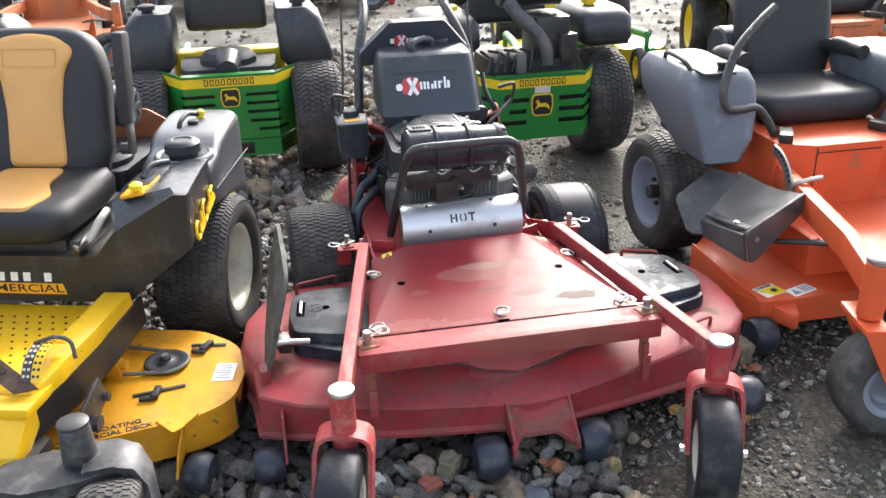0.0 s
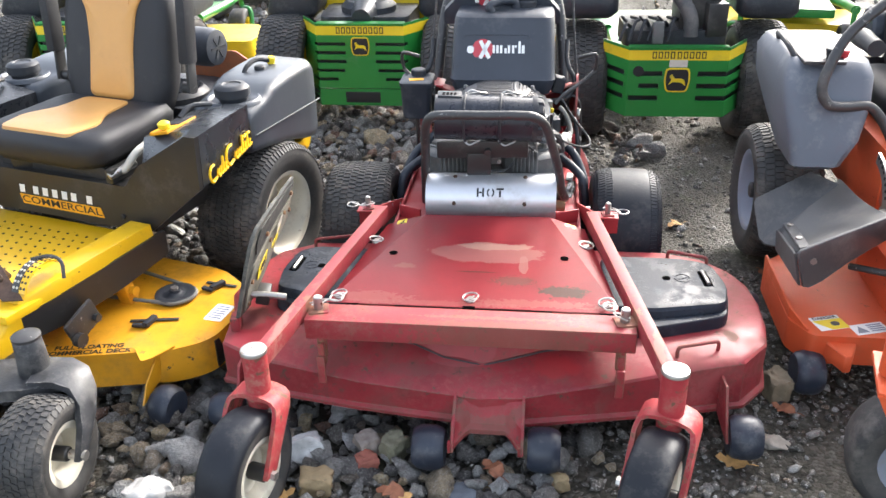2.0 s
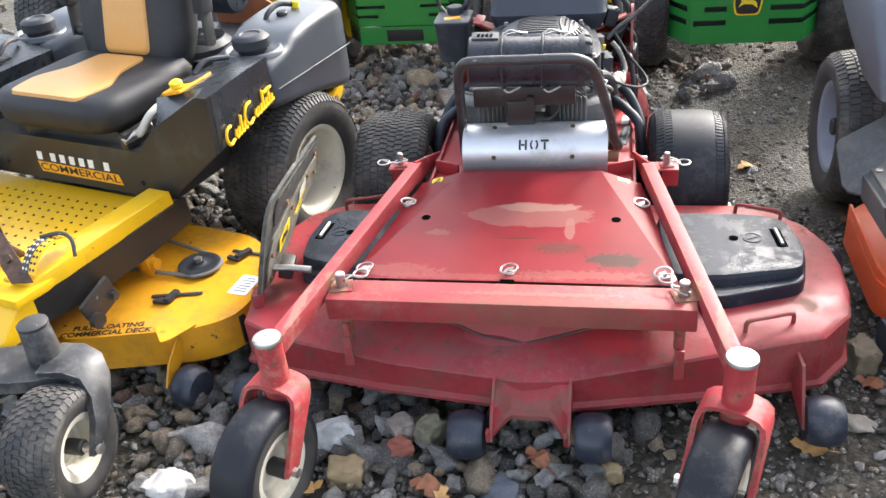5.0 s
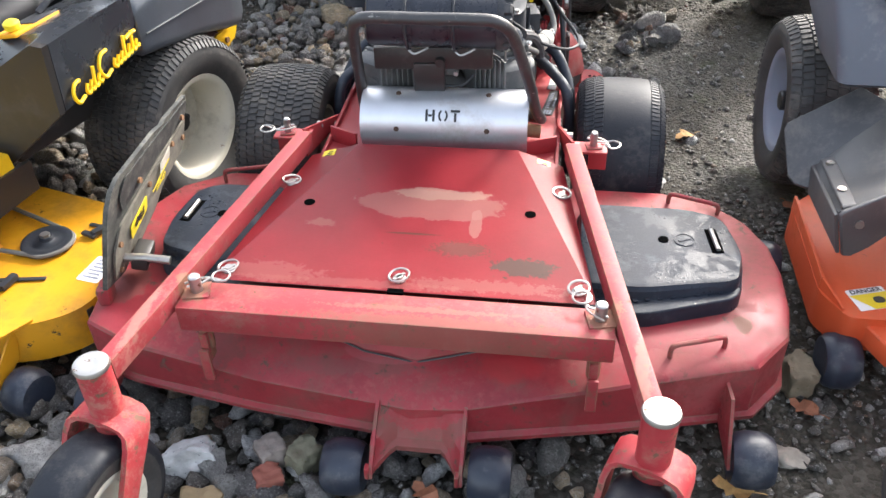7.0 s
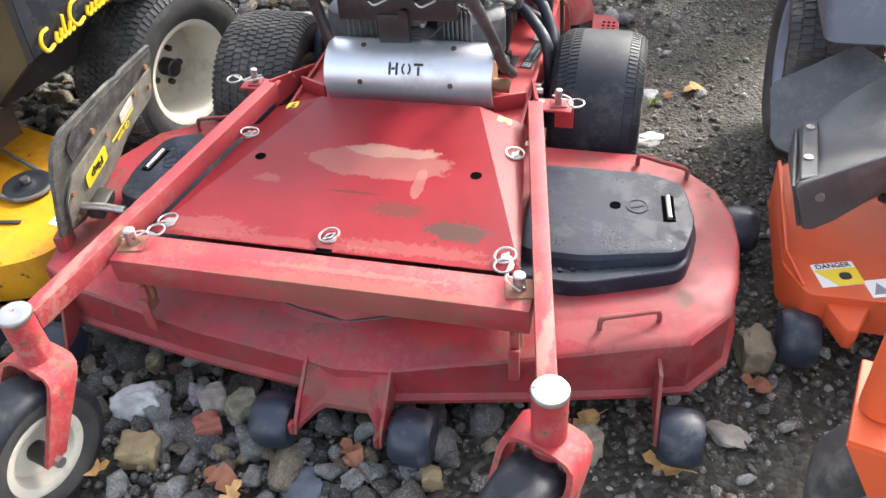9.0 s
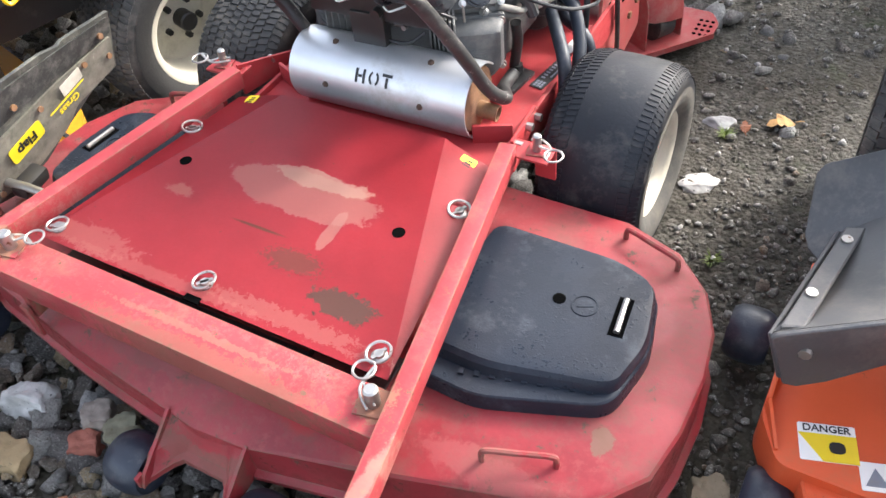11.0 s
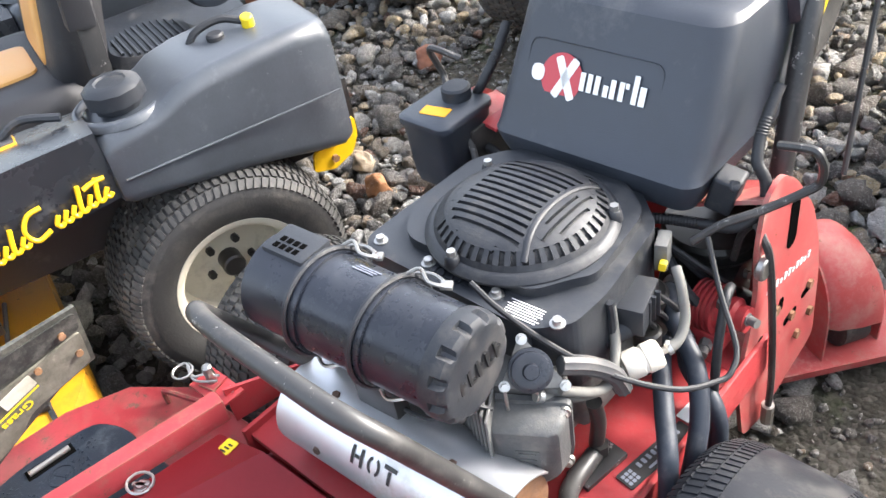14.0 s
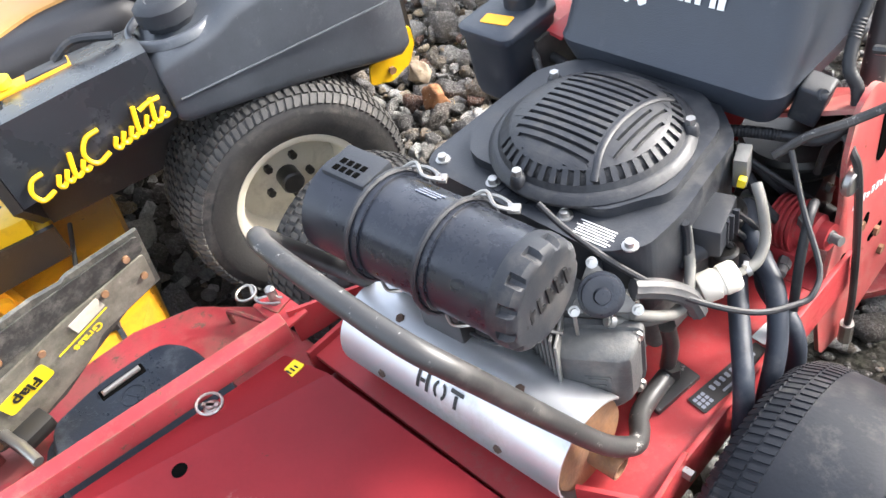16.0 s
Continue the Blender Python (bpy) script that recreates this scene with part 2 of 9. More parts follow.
M["rubber_wet"] = mat("worn_tyre_rubber", (0.013, 0.015, 0.020), 0.52, spec=0.28, var=0.25, dirt=(0.09, 0.085, 0.08), dirt_at=0.585, dirt_scale=7, bump=0.2, bscale=140)
M["roller"] = mat("scuffed_roller_rubber", (0.022, 0.029, 0.046), 0.42, var=0.3, dirt=(0.12, 0.12, 0.125), dirt_at=0.60, dirt_scale=14, bump=0.3, bscale=140)
M["sidewall"] = mat("tyre_side", (0.032, 0.031, 0.030), 0.65, var=0.25, dirt=(0.09, 0.082, 0.072), dirt_at=0.56, bump=0.3)
M["sidewall_dusty"] = mat("dusty_tyre_side", (0.10, 0.097, 0.088), 0.85, var=0.25, dirt=(0.20, 0.18, 0.15), dirt_at=0.515, bump=0.3)
M["hose"] = mat("hose_rubber", (0.017, 0.018, 0.021), 0.55, var=0.2, dirt=(0.08, 0.075, 0.07), dirt_at=0.630)
M["hydraulic"] = mat("blue_black_hose_rubber", (0.020, 0.026, 0.038), 0.50, var=0.2, dirt=(0.075, 0.078, 0.085), dirt_at=0.60, dirt_scale=24)
M["cream"] = mat("cream_rim", (0.62, 0.58, 0.47), 0.5, var=0.08, dirt=(0.25, 0.21, 0.15), dirt_at=0.620, chips=RUST, chips_at=0.649)
M["shield"] = mat("galvanised_shield", (0.60, 0.61, 0.63), 0.40, metal=0.75, var=0.06, scale=9, dirt=(0.42, 0.39, 0.34), dirt_at=0.635, bump=0.06, bscale=60)
M["steel"] = mat("zinc_steel", (0.42, 0.405, 0.38), 0.38, metal=0.9, var=0.12, chips=RUST, chips_at=0.599, chips_scale=60)
M["rusty"] = mat("rusty_steel", (0.22, 0.12, 0.07), 0.8, metal=0.2, var=0.4, scale=30, dirt=(0.27, 0.14, 0.06), dirt_at=0.520, dirt_scale=25, bump=0.5)
M["bar"] = mat("dark_painted_tube", (0.035, 0.034, 0.034), 0.42, var=0.2, chips=(0.30, 0.29, 0.27), chips_at=0.606, chips_scale=44, dirt=(0.13, 0.12, 0.11), dirt_at=0.620)
M["yellow"] = mat("yellow_paint", (0.80, 0.47, 0.008), 0.36, var=0.06, dirt=(0.42, 0.22, 0.03), dirt_at=0.635, chips=(0.10, 0.06, 0.03), chips_at=0.636, coat=0.2)
M["yellow_dirty"] = mat("yellow_deck_paint", (0.68, 0.31, 0.012), 0.42, var=0.08, dirt=(0.36, 0.19, 0.035), dirt_at=0.575, chips=(0.08, 0.05, 0.03), chips_at=0.618, chips_scale=12)
M["black_paint"] = mat("black_frame_paint", (0.022, 0.021, 0.020), 0.40, var=0.2, dirt=(0.10, 0.09, 0.08), dirt_at=0.620)
M["cast_black"] = mat("dusty_black_casting", (0.030, 0.031, 0.034), 0.45, var=0.3, scale=20, dirt=(0.14, 0.135, 0.125), dirt_at=0.56, dirt_scale=16, bump=0.35, bscale=120, edge=(0.16, 0.155, 0.15), edge_at=0.50)
M["silver"] = mat("faded_fender_plastic", (0.050, 0.057, 0.068), 0.34, var=0.16, scale=9, dirt=(0.11, 0.12, 0.13), dirt_at=0.64, dirt_scale=14, dirt_rough=0.5, bump=0.15, chips=(0.17, 0.17, 0.18), chips_at=0.645, chips_scale=45)
M["fender"] = mat("scuffed_black_fender", (0.020, 0.023, 0.028), 0.28, var=0.15, scale=9, dirt=(0.085, 0.09, 0.10), dirt_at=0.64, dirt_scale=16, dirt_rough=0.45, bump=0.1, chips=(0.20, 0.20, 0.21), chips_at=0.65, chips_scale=60)
M["vinyl"] = mat("black_vinyl", (0.026, 0.026, 0.029), 0.55, spec=0.38, var=0.15, dirt=(0.10, 0.10, 0.09), dirt_at=0.665, bump=0.3, bscale=260)
M["tan"] = mat("tan_vinyl", (0.66, 0.34, 0.10), 0.42, var=0.06, dirt=(0.45, 0.25, 0.09), dirt_at=0.665, bump=0.3, bscale=260)
M["orange"] = mat("orange_paint", (0.62, 0.098, 0.032), 0.46, spec=0.35, var=0.07, dirt=(0.40, 0.13, 0.06), dirt_at=0.620, chips=(0.12, 0.06, 0.04), chips_at=0.643)
M["orange_old"] = mat("faded_orange_paint", (0.55, 0.15, 0.05), 0.6, var=0.15, dirt=(0.28, 0.13, 0.07), dirt_at=0.515)
M["grey_plastic"] = mat("grey_tank_plastic", (0.098, 0.108, 0.130), 0.55, var=0.08, dirt=(0.26, 0.26, 0.26), dirt_at=0.61, bump=0.15, bscale=400)
M["chute"] = mat("grey_chute_rubber", (0.060, 0.060, 0.062), 0.48, var=0.2, dirt=(0.17, 0.155, 0.14), dirt_at=0.560)
M["grey_rim"] = mat("grey_rim_paint", (0.20, 0.22, 0.27), 0.5, var=0.08, dirt=(0.22, 0.2, 0.17), dirt_at=0.620)
M["green"] = mat("green_paint", (0.018, 0.20, 0.035), 0.34, var=0.07, dirt=(0.10, 0.22, 0.10), dirt_at=0.665, coat=0.2)
M["jd_yellow"] = mat("bright_yellow_paint", (0.78, 0.56, 0.02), 0.38, var=0.06, dirt=(0.4, 0.3, 0.06), dirt_at=0.635)
M["flap"] = mat("weathered_flap_rubber", (0.050, 0.050, 0.044), 0.75, var=0.45, scale=22, dirt=(0.17, 0.16, 0.13), dirt_at=0.555, dirt_scale=18, bump=0.5, bscale=90)
M["backing"] = mat("weathered_steel_plate", (0.20, 0.185, 0.15), 0.7, metal=0.2, var=0.35, scale=20, dirt=(0.09, 0.08, 0.065), dirt_at=0.57, dirt_scale=16, bump=0.4, bscale=90, chips=(0.34, 0.32, 0.27), chips_at=0.62, chips_scale=40)
M["white"] = mat("white_print", (0.80, 0.80, 0.78), 0.5, var=0.04, bump=0)
M["logo_red"] = mat("red_print", (0.48, 0.045, 0.06), 0.45, var=0.05, bump=0)
# black discs and strips of this stand in for the shade inside openings
M["void"] = mat("dark_opening", (0.003, 0.003, 0.003), 1.0, var=0.05, bump=0, spec=0.0)
# print, and flat black in place of the shade in some holes
M["ink"] = mat("black_print_and_openings", (0.015, 0.015, 0.016), 0.5, var=0.05, bump=0)
M["lab_yellow"] = mat("yellow_print", (0.80, 0.60, 0.02), 0.5, var=0.05, bump=0, dirt=(0.4, 0.33, 0.12), dirt_at=0.665)
M["lab_orange"] = mat("orange_print", (0.80, 0.36, 0.01), 0.5, var=0.05, bump=0)
M["script_yellow"] = mat("yellow_script_print", (0.86, 0.52, 0.008), 0.45, var=0.05, bump=0, dirt=(0.5, 0.32, 0.04), dirt_at=0.66)
M["filter_white"] = mat("fuel_filter_plastic", (0.62, 0.58, 0.50), 0.5, var=0.08, dirt=(0.35, 0.3, 0.22), dirt_at=0.590)
M["grey_tube"] = mat("grey_hose_sleeve", (0.16, 0.155, 0.14), 0.7, var=0.2, dirt=(0.08, 0.07, 0.06), dirt_at=0.575)
M["leaf"] = mat("dry_leaf", (0.52, 0.30, 0.11), 0.7, var=0.3, scale=40, bump=0.3)
M["leaf_brown"] = mat("brown_leaf", (0.26, 0.10, 0.05), 0.7, var=0.3, scale=40, bump=0.3)
M["grass"] = mat("grass_blades", (0.16, 0.22, 0.05), 0.6, var=0.3, scale=40, bump=0)

# ---- shape helpers ----
def catmull(pts, n=6):
    pts = [Vector(p) for p in pts]
    if len(pts) < 3:
        return pts
    out = []
    ext = [pts[0] * 2 - pts[1]] + pts + [pts[-1] * 2 - pts[-2]]
    for i in range(1, len(ext) - 2):
        a, b, c, d = ext[i - 1:i + 3]
        for k in range(n):
            t = k / n
            out.append(0.5 * (2 * b + (c - a) * t + (2 * a - 5 * b + 4 * c - d) * t * t + (3 * b - a - 3 * c + d) * t ** 3))
    return out + [pts[-1]]


def basis(d):
    d = Vector(d).normalized()
    u = d.cross(Vector((0, 0, 1)))
    if u.length < 1e-3:
        u = d.cross(Vector((0, 1, 0)))
    u.normalize()
    return d, u, d.cross(u).normalized()


def skin(bm, rings, caps=True, close=True):
    vr = [[bm.verts.new(p) for p in r] for r in rings]
    n = len(vr[0])
    for a, b in zip(vr, vr[1:]):
        for i in range(n if close else n - 1):
            j = (i + 1) % n
            bm.faces.new((a[i], a[j], b[j], b[i]))
    if caps:
        bm.faces.new(vr[0][::-1])
        bm.faces.new(vr[-1])
    return vr


def tube(bm, pts, r, seg=10, n=6, flat=1.0):
    """A round rod along a smooth path."""
    path = catmull(pts, n) if n else [Vector(p) for p in pts]
    rings, u = [], None
    for i, p in enumerate(path):
        d = (path[min(i + 1, len(path) - 1)] - path[max(i - 1, 0)]).normalized()
        if u is None:
            _, u, _ = basis(d)
        u = (u - d * u.dot(d)).normalized()
        v = d.cross(u)
        rr = r[min(int(i * len(r) / len(path)), len(r) - 1)] if isinstance(r, (list, tuple)) else r
        rings.append([p + u * rr * math.cos(a) + v * rr * flat * math.sin(a) for a in (2 * math.pi * k / seg for k in range(seg))])
    skin(bm, rings)


def fluted(bm, pts, r, ribs=14, deep=0.0009, n=8):
    """A hose with fine ribs along its length."""
    path, rings, u = catmull(pts, n), [], None
    for i, p in enumerate(path):
        d = (path[min(i + 1, len(path) - 1)] - path[max(i - 1, 0)]).normalized()
        u = basis(d)[1] if u is None else u
        u = (u - d * u.dot(d)).normalized()
        v = d.cross(u)
        rings.append([p + (u * math.cos(a) + v * math.sin(a)) * (r + (deep if k % 2 else -deep)) for k, a in ((k, math.pi * k / ribs) for k in range(2 * ribs))])
    skin(bm, rings)


def corrugated(bm, pts, r, pitch=0.0045, deep=0.0016, seg=10):
    """A split conduit with rings round it."""
    path = catmull(pts, 24)
    run, line = 0.0, [path[0]]
    for a, b in zip(path, path[1:]):
        run += (b - a).length
        if run >= pitch / 2:
            line.append(b)
            run = 0.0
    rings, u = [], None
    for i, p in enumerate(line):
        d = (line[min(i + 1, len(line) - 1)] - line[max(i - 1, 0)]).normalized()
        u = basis(d)[1] if u is None else u
        u = (u - d * u.dot(d)).normalized()
        v = d.cross(u)
        rings.append([p + (u * math.cos(a) + v * math.sin(a)) * (r if i % 2 else r - deep) for a in (2 * math.pi * k / seg for k in range(seg))])
    skin(bm, rings)


def lathe(bm, prof, at, axis, seg=32, caps=True):
    """A turned body: profile of (distance along the axis, radius)."""
    d, u, v = basis(axis)
    at = Vector(at)
    skin(bm, [[at + d * s + (u * math.cos(a) + v * math.sin(a)) * r for a in (2 * math.pi * k / seg for k in range(seg))] for s, r in prof], caps)


def cyl(bm, p0, p1, r, r2=None, seg=20, edge=0.0):
    p0, p1 = Vector(p0), Vector(p1)
    L = (p1 - p0).length
    r2 = r if r2 is None else r2
    e = min(edge, L / 3, r / 2)
    prof = [(0, r - e), (e, r), (L - e, r2), (L, r2 - e)] if e else [(0, r), (L, r2)]
    lathe(bm, prof, p0, p1 - p0, seg)


def bevel(bm, geom, off, seg=2):
    bmesh.ops.bevel(bm, geom=geom, offset=off, segments=seg, profile=0.6, affect="EDGES", clamp_overlap=True)


def box(bm, c, s, rot=(0, 0, 0), bev=0.0, seg=2):
    m = pose(*c, *rot) @ Matrix.Diagonal((*s, 1))
    r = bmesh.ops.create_cube(bm, size=1, matrix=m)
    if bev:
        bevel(bm, list({e for v in r["verts"] for e in v.link_edges}), bev, seg)


def prism(bm, outline, z0, z1, m=None, bev=0.0, seg=2, top_scale=None):
    """An outline in x-y raised from z0 to z1, under the pose m."""
    m = m or Matrix()
    cx, cy = sum(p[0] for p in outline) / len(outline), sum(p[1] for p in outline) / len(outline)
    k = top_scale or 1.0
    a = [bm.verts.new(m @ Vector((x, y, z0))) for x, y in outline]
    b = [bm.verts.new(m @ Vector((cx + (x - cx) * k, cy + (y - cy) * k, z1))) for x, y in outline]
    n = len(a)
    area = sum(outline[i][0] * outline[(i + 1) % n][1] - outline[(i + 1) % n][0] * outline[i][1] for i in range(n))
    f = [bm.faces.new(a[::-1] if area > 0 else a), bm.faces.new(b if area > 0 else b[::-1])]
    for i in range(n):
        j = (i + 1) % n
        f.append(bm.faces.new((a[i], a[j], b[j], b[i]) if area > 0 else (a[j], a[i], b[i], b[j])))
    if bev:
        bevel(bm, list({e for q in f for e in q.edges}), bev, seg)


def rounded(w, h, r, n=5, cx=0.0, cy=0.0):
    out = []
    for sx, sy, a0 in ((1, 1, 0), (-1, 1, 90), (-1, -1, 180), (1, -1, 270)):
        for k in range(n + 1):
            a = radians(a0 + 90 * k / n)
            out.append((cx + sx * (w / 2 - r) + r * math.cos(a), cy + sy * (h / 2 - r) + r * math.sin(a)))
    return out


def soft(outline, r=0.02, n=4):
    """Rounds an outline's corners."""
    out, N = [], len(outline)
    for i in range(N):
        p, a, b = Vector(outline[i]), Vector(outline[i - 1]), Vector(outline[(i + 1) % N])
        da, db = (a - p), (b - p)
        k = min(r, da.length * 0.45, db.length * 0.45)
        s, e = p + da.normalized() * k, p + db.normalized() * k
        for j in range(n + 1):
            t = j / n
            q = s * (1 - t) ** 2 + p * 2 * t * (1 - t) + e * t * t
            out.append((q.x, q.y))
    return out


def plate(bm, a, b, c, d, th):
    """A sheet through four corners, th thick, grown against its normal."""
    pts = [Vector(p) for p in (a, b, c, d)]
    nrm = (pts[1] - pts[0]).cross(pts[3] - pts[0]).normalized() * th
    lo, hi = [bm.verts.new(p - nrm) for p in pts], [bm.verts.new(p) for p in pts]
    bm.faces.new(hi), bm.faces.new(lo[::-1])
    for i in range(4):
        j = (i + 1) % 4
        bm.faces.new((lo[i], lo[j], hi[j], hi[i]))


def thing(name, label, category, at=(0, 0, 0), rz=0.0, group="", kind=""):
    ob = new(name)
    ob.empty_display_size = 0.1
    ob.matrix_basis = pose(*at, 0, 0, rz)
    return tagged(ob, label, category, group, kind)


def mesh_of(name, bm, material, smooth=38.0):
    bmesh.ops.recalc_face_normals(bm, faces=bm.faces[:])
    me = bpy.data.meshes.new(name)
    bm.to_mesh(me)
    bm.free()
    me.materials.append(M[material] if isinstance(material, str) else material)
    if smooth:
        me.shade_smooth()
        me.set_sharp_from_angle(angle=radians(smooth))
    return me


def part(name, bm, material, parent, label="", smooth=38.0):
    ob = new(name, mesh_of(name, bm, material, smooth))
    ob.parent = parent
    return tagged(ob, label)


def piece(name, me, parent, m=None):
    ob = new(name, me)
    ob.parent = parent
    if m is not None:
        ob.matrix_basis = m
    return ob


def lettering(name, body, size, m, material, parent, bold=0.0, label=""):
    cu = bpy.data.curves.new(name, "FONT")
    cu.body, cu.size, cu.offset, cu.extrude = body, size, bold, 0.0004
    cu.align_x, cu.align_y = "CENTER", "CENTER"
    tmp = new("tmp", cu)
    bpy.context.view_layer.update()
    me = bpy.data.meshes.new_from_object(tmp)
    bpy.data.objects.remove(tmp)
    bpy.data.curves.remove(cu)
    me.materials.clear()
    me.materials.append(M[material])
    me.transform(m)
    ob = new(name, me)
    ob.parent = parent
    return tagged(ob, label)


def wall_pose(at, right, up):
    """The pose of a flat mark: x along right, y along up, z out of the surface."""
    r = Vector(right).normalized()
    u = Vector(up)
    u = (u - r * u.dot(r)).normalized()
    m = Matrix((r, u, r.cross(u))).transposed().to_4x4()
    return Matrix.Translation(at) @ m


def bars(bm, m, spec, h, th=0.0012, slant=0.0):
    """Upright bars that stand for lettering: (start, width, low, high) in units of h."""
    for x, w, lo, hi in spec:
        pts = [(x + slant * lo, lo), (x + w + slant * lo, lo), (x + w + slant * hi, hi), (x + slant * hi, hi)]
        prism(bm, [(a * h, b * h) for a, b in pts], 0, th, m)


# ---- wheels ----
def tyre_parts(parent, c, axis, R, W, rim_r, rim_mat, tread="turf", tyre_mat="rubber", side="sidewall", rows=44, cols=6, hub=0.03, hub_mat="black_paint", face=1, bolts=5, dish=0.35, squash=0.012):
    """A tyre, its lugs, and a dished rim with its hub; face: the side of the axis that shows."""
    d, u, v = basis(axis)
    c = Vector(c)
    bm = bmesh.new()
    h, s = W / 2, R - rim_r
    crown = [(0.0, 0.0), (0.25, 0.0), (0.48, 0.012), (0.66, 0.035), (0.80, 0.075), (0.91, 0.145), (0.98, 0.25), (1.0, 0.42)]     # half width, drop below R
    half = [(h * k, R - s * q) for k, q in crown] + [(h * 0.97, rim_r + s * 0.25), (h * 0.80, rim_r)]
    prof = [(-x, q) for x, q in half[:0:-1]] + half + [(h * 0.6, rim_r - 0.004), (-h * 0.6, rim_r - 0.004), (-h * 0.80, rim_r)]
    lathe(bm, prof, c, d, 48, caps=False)
    bmesh.ops.remove_doubles(bm, verts=bm.verts[:], dist=1e-5)
    ty = part("tyre", bm, tyre_mat, parent, smooth=50)
    bm = bmesh.new()
    bm.free()
    for q in (1, -1):
        bm = bmesh.new()
        lathe(bm, [(q * s0, r0) for s0, r0 in ((h * 0.815, rim_r + 0.001), (h * 0.985, rim_r + s * 0.25), (h * 1.012, rim_r + s * 0.48), (h * 1.012, R - s * 0.42))], c, d, 48, caps=False)
        part("sidewall", bm, side, ty, "dusty tyre sidewall", smooth=60)
    if tread:
        bms = {q: bmesh.new() for q in ((1, -1) if tread == "worn" else (0,))}
        lug = 0.0048 * R / 0.25
        run = [0.0]
        for (x0, r0), (x1, r1) in zip(half[:7], half[1:8]):
            run.append(run[-1] + math.hypot(x1 - x0, r1 - r0))
        edge = run[6]                    # lugs reach down to the shoulder

        def on_tread(w, lift):
            """Place and radius at a distance w along the profile from the middle."""
            g = min(abs(w), run[-1] - 1e-6)
            j = max(q for q in range(7) if run[q] <= g)
            f = (g - run[j]) / (run[j + 1] - run[j])
            (x0, r0), (x1, r1) = half[j], half[j + 1]
            n = Vector((-(r1 - r0), x1 - x0)).normalized()
            return math.copysign(x0 + (x1 - x0) * f + n.x * lift, w), r0 + (r1 - r0) * f + n.y * lift

        step = 2 * edge / cols
        for i in range(rows):
            for k in range(cols):
                mid = -edge + step * (k + 0.5)
                bm = bms[(1 if mid > 0 else -1) if tread == "worn" else 0]
                if tread == "worn" and abs(mid) < edge * 0.5:
                    continue
                lift = lug * (0.5 if tread == "worn" else 1.0)
                lo, hi = [], []
                for sx, sy in ((-1, -1), (1, -1), (1, 1), (-1, 1)):
                    w = mid + sx * step * 0.5
                    wave = 0.20 * math.sin(w / edge * 5.5) + 0.55 * abs(w / edge) ** 2
                    for lst, up, shrink in ((lo, -0.003, 1.1), (hi, lift, 0.9)):
                        x, rr = on_tread(mid + sx * step * (0.425 if up > 0 else 0.47), up)
                        a = 2 * math.pi / rows * (i + 0.5 * (k % 2) * (0.8 if cols > 7 else 0.9) + wave + sy * 0.33 * shrink)
                        lst.append(bm.verts.new(c + d * x + (u * math.cos(a) + v * math.sin(a)) * rr))
                bm.faces.new(hi)
                for a0 in range(4):
                    b0 = (a0 + 1) % 4
                    bm.faces.new((lo[a0], lo[b0], hi[b0], hi[a0]))
        for bm in bms.values():
            part("tread", bm, tyre_mat, ty, smooth=0)
    bm = bmesh.new()
    f = face
    dz = h * dish
    prof = [(-h * 0.82 * f, rim_r - 0.002), (-h * 0.82 * f, rim_r - 0.012), (0, rim_r - 0.03), (h * 0.78 * f, rim_r - 0.014), (h * 0.84 * f, rim_r - 0.006), (h * 0.86 * f, rim_r + 0.006), (h * 0.83 * f, rim_r + 0.008), (h * 0.80 * f, rim_r - 0.002)]
    lathe(bm, prof, c, d, 40, caps=False)
    prof = [((h * 0.78 - dz) * f, rim_r - 0.018), ((h * 0.66 - dz) * f, rim_r - 0.028), ((h * 0.62 - dz) * f, rim_r * 0.55), ((h * 0.72 - dz) * f, rim_r * 0.42), ((h * 0.72 - dz) * f, 0.004)]
    lathe(bm, prof, c, d, 40, caps=False)
    rim = part("rim", bm, rim_mat, parent, smooth=45)
    bm = bmesh.new()
    z0 = (h * 0.70 - dz) * f
    cyl(bm, c + d * z0, c + d * (z0 + 0.05 * f), hub, seg=16, edge=0.004)
    part("hub", bm, hub_mat, rim)
    for k in range(bolts):
        a = 2 * math.pi * k / bolts + 0.4
        bm = bmesh.new()
        p = c + d * z0 + (u * math.cos(a) + v * math.sin(a)) * max(hub * 1.6, rim_r * 0.36)
        cyl(bm, p, p + d * 0.018 * f, 0.010, seg=6)
        part("bolt", bm, hub_mat, rim)
    return ty


def roller(parent, c, r=0.058, w=0.085, axis=(1, 0, 0)):
    bm = bmesh.new()
    d = Vector(axis).normalized()
    lathe(bm, [(-w / 2, r * 0.35), (-w / 2, r * 0.8), (-w * 0.36, r * 0.94), (-w * 0.15, r), (w * 0.15, r), (w * 0.36, r * 0.94), (w / 2, r * 0.8), (w / 2, r * 0.35)], c, d, 24)
    return part("roller", bm, "roller", parent, "black rubber anti-scalp roller")


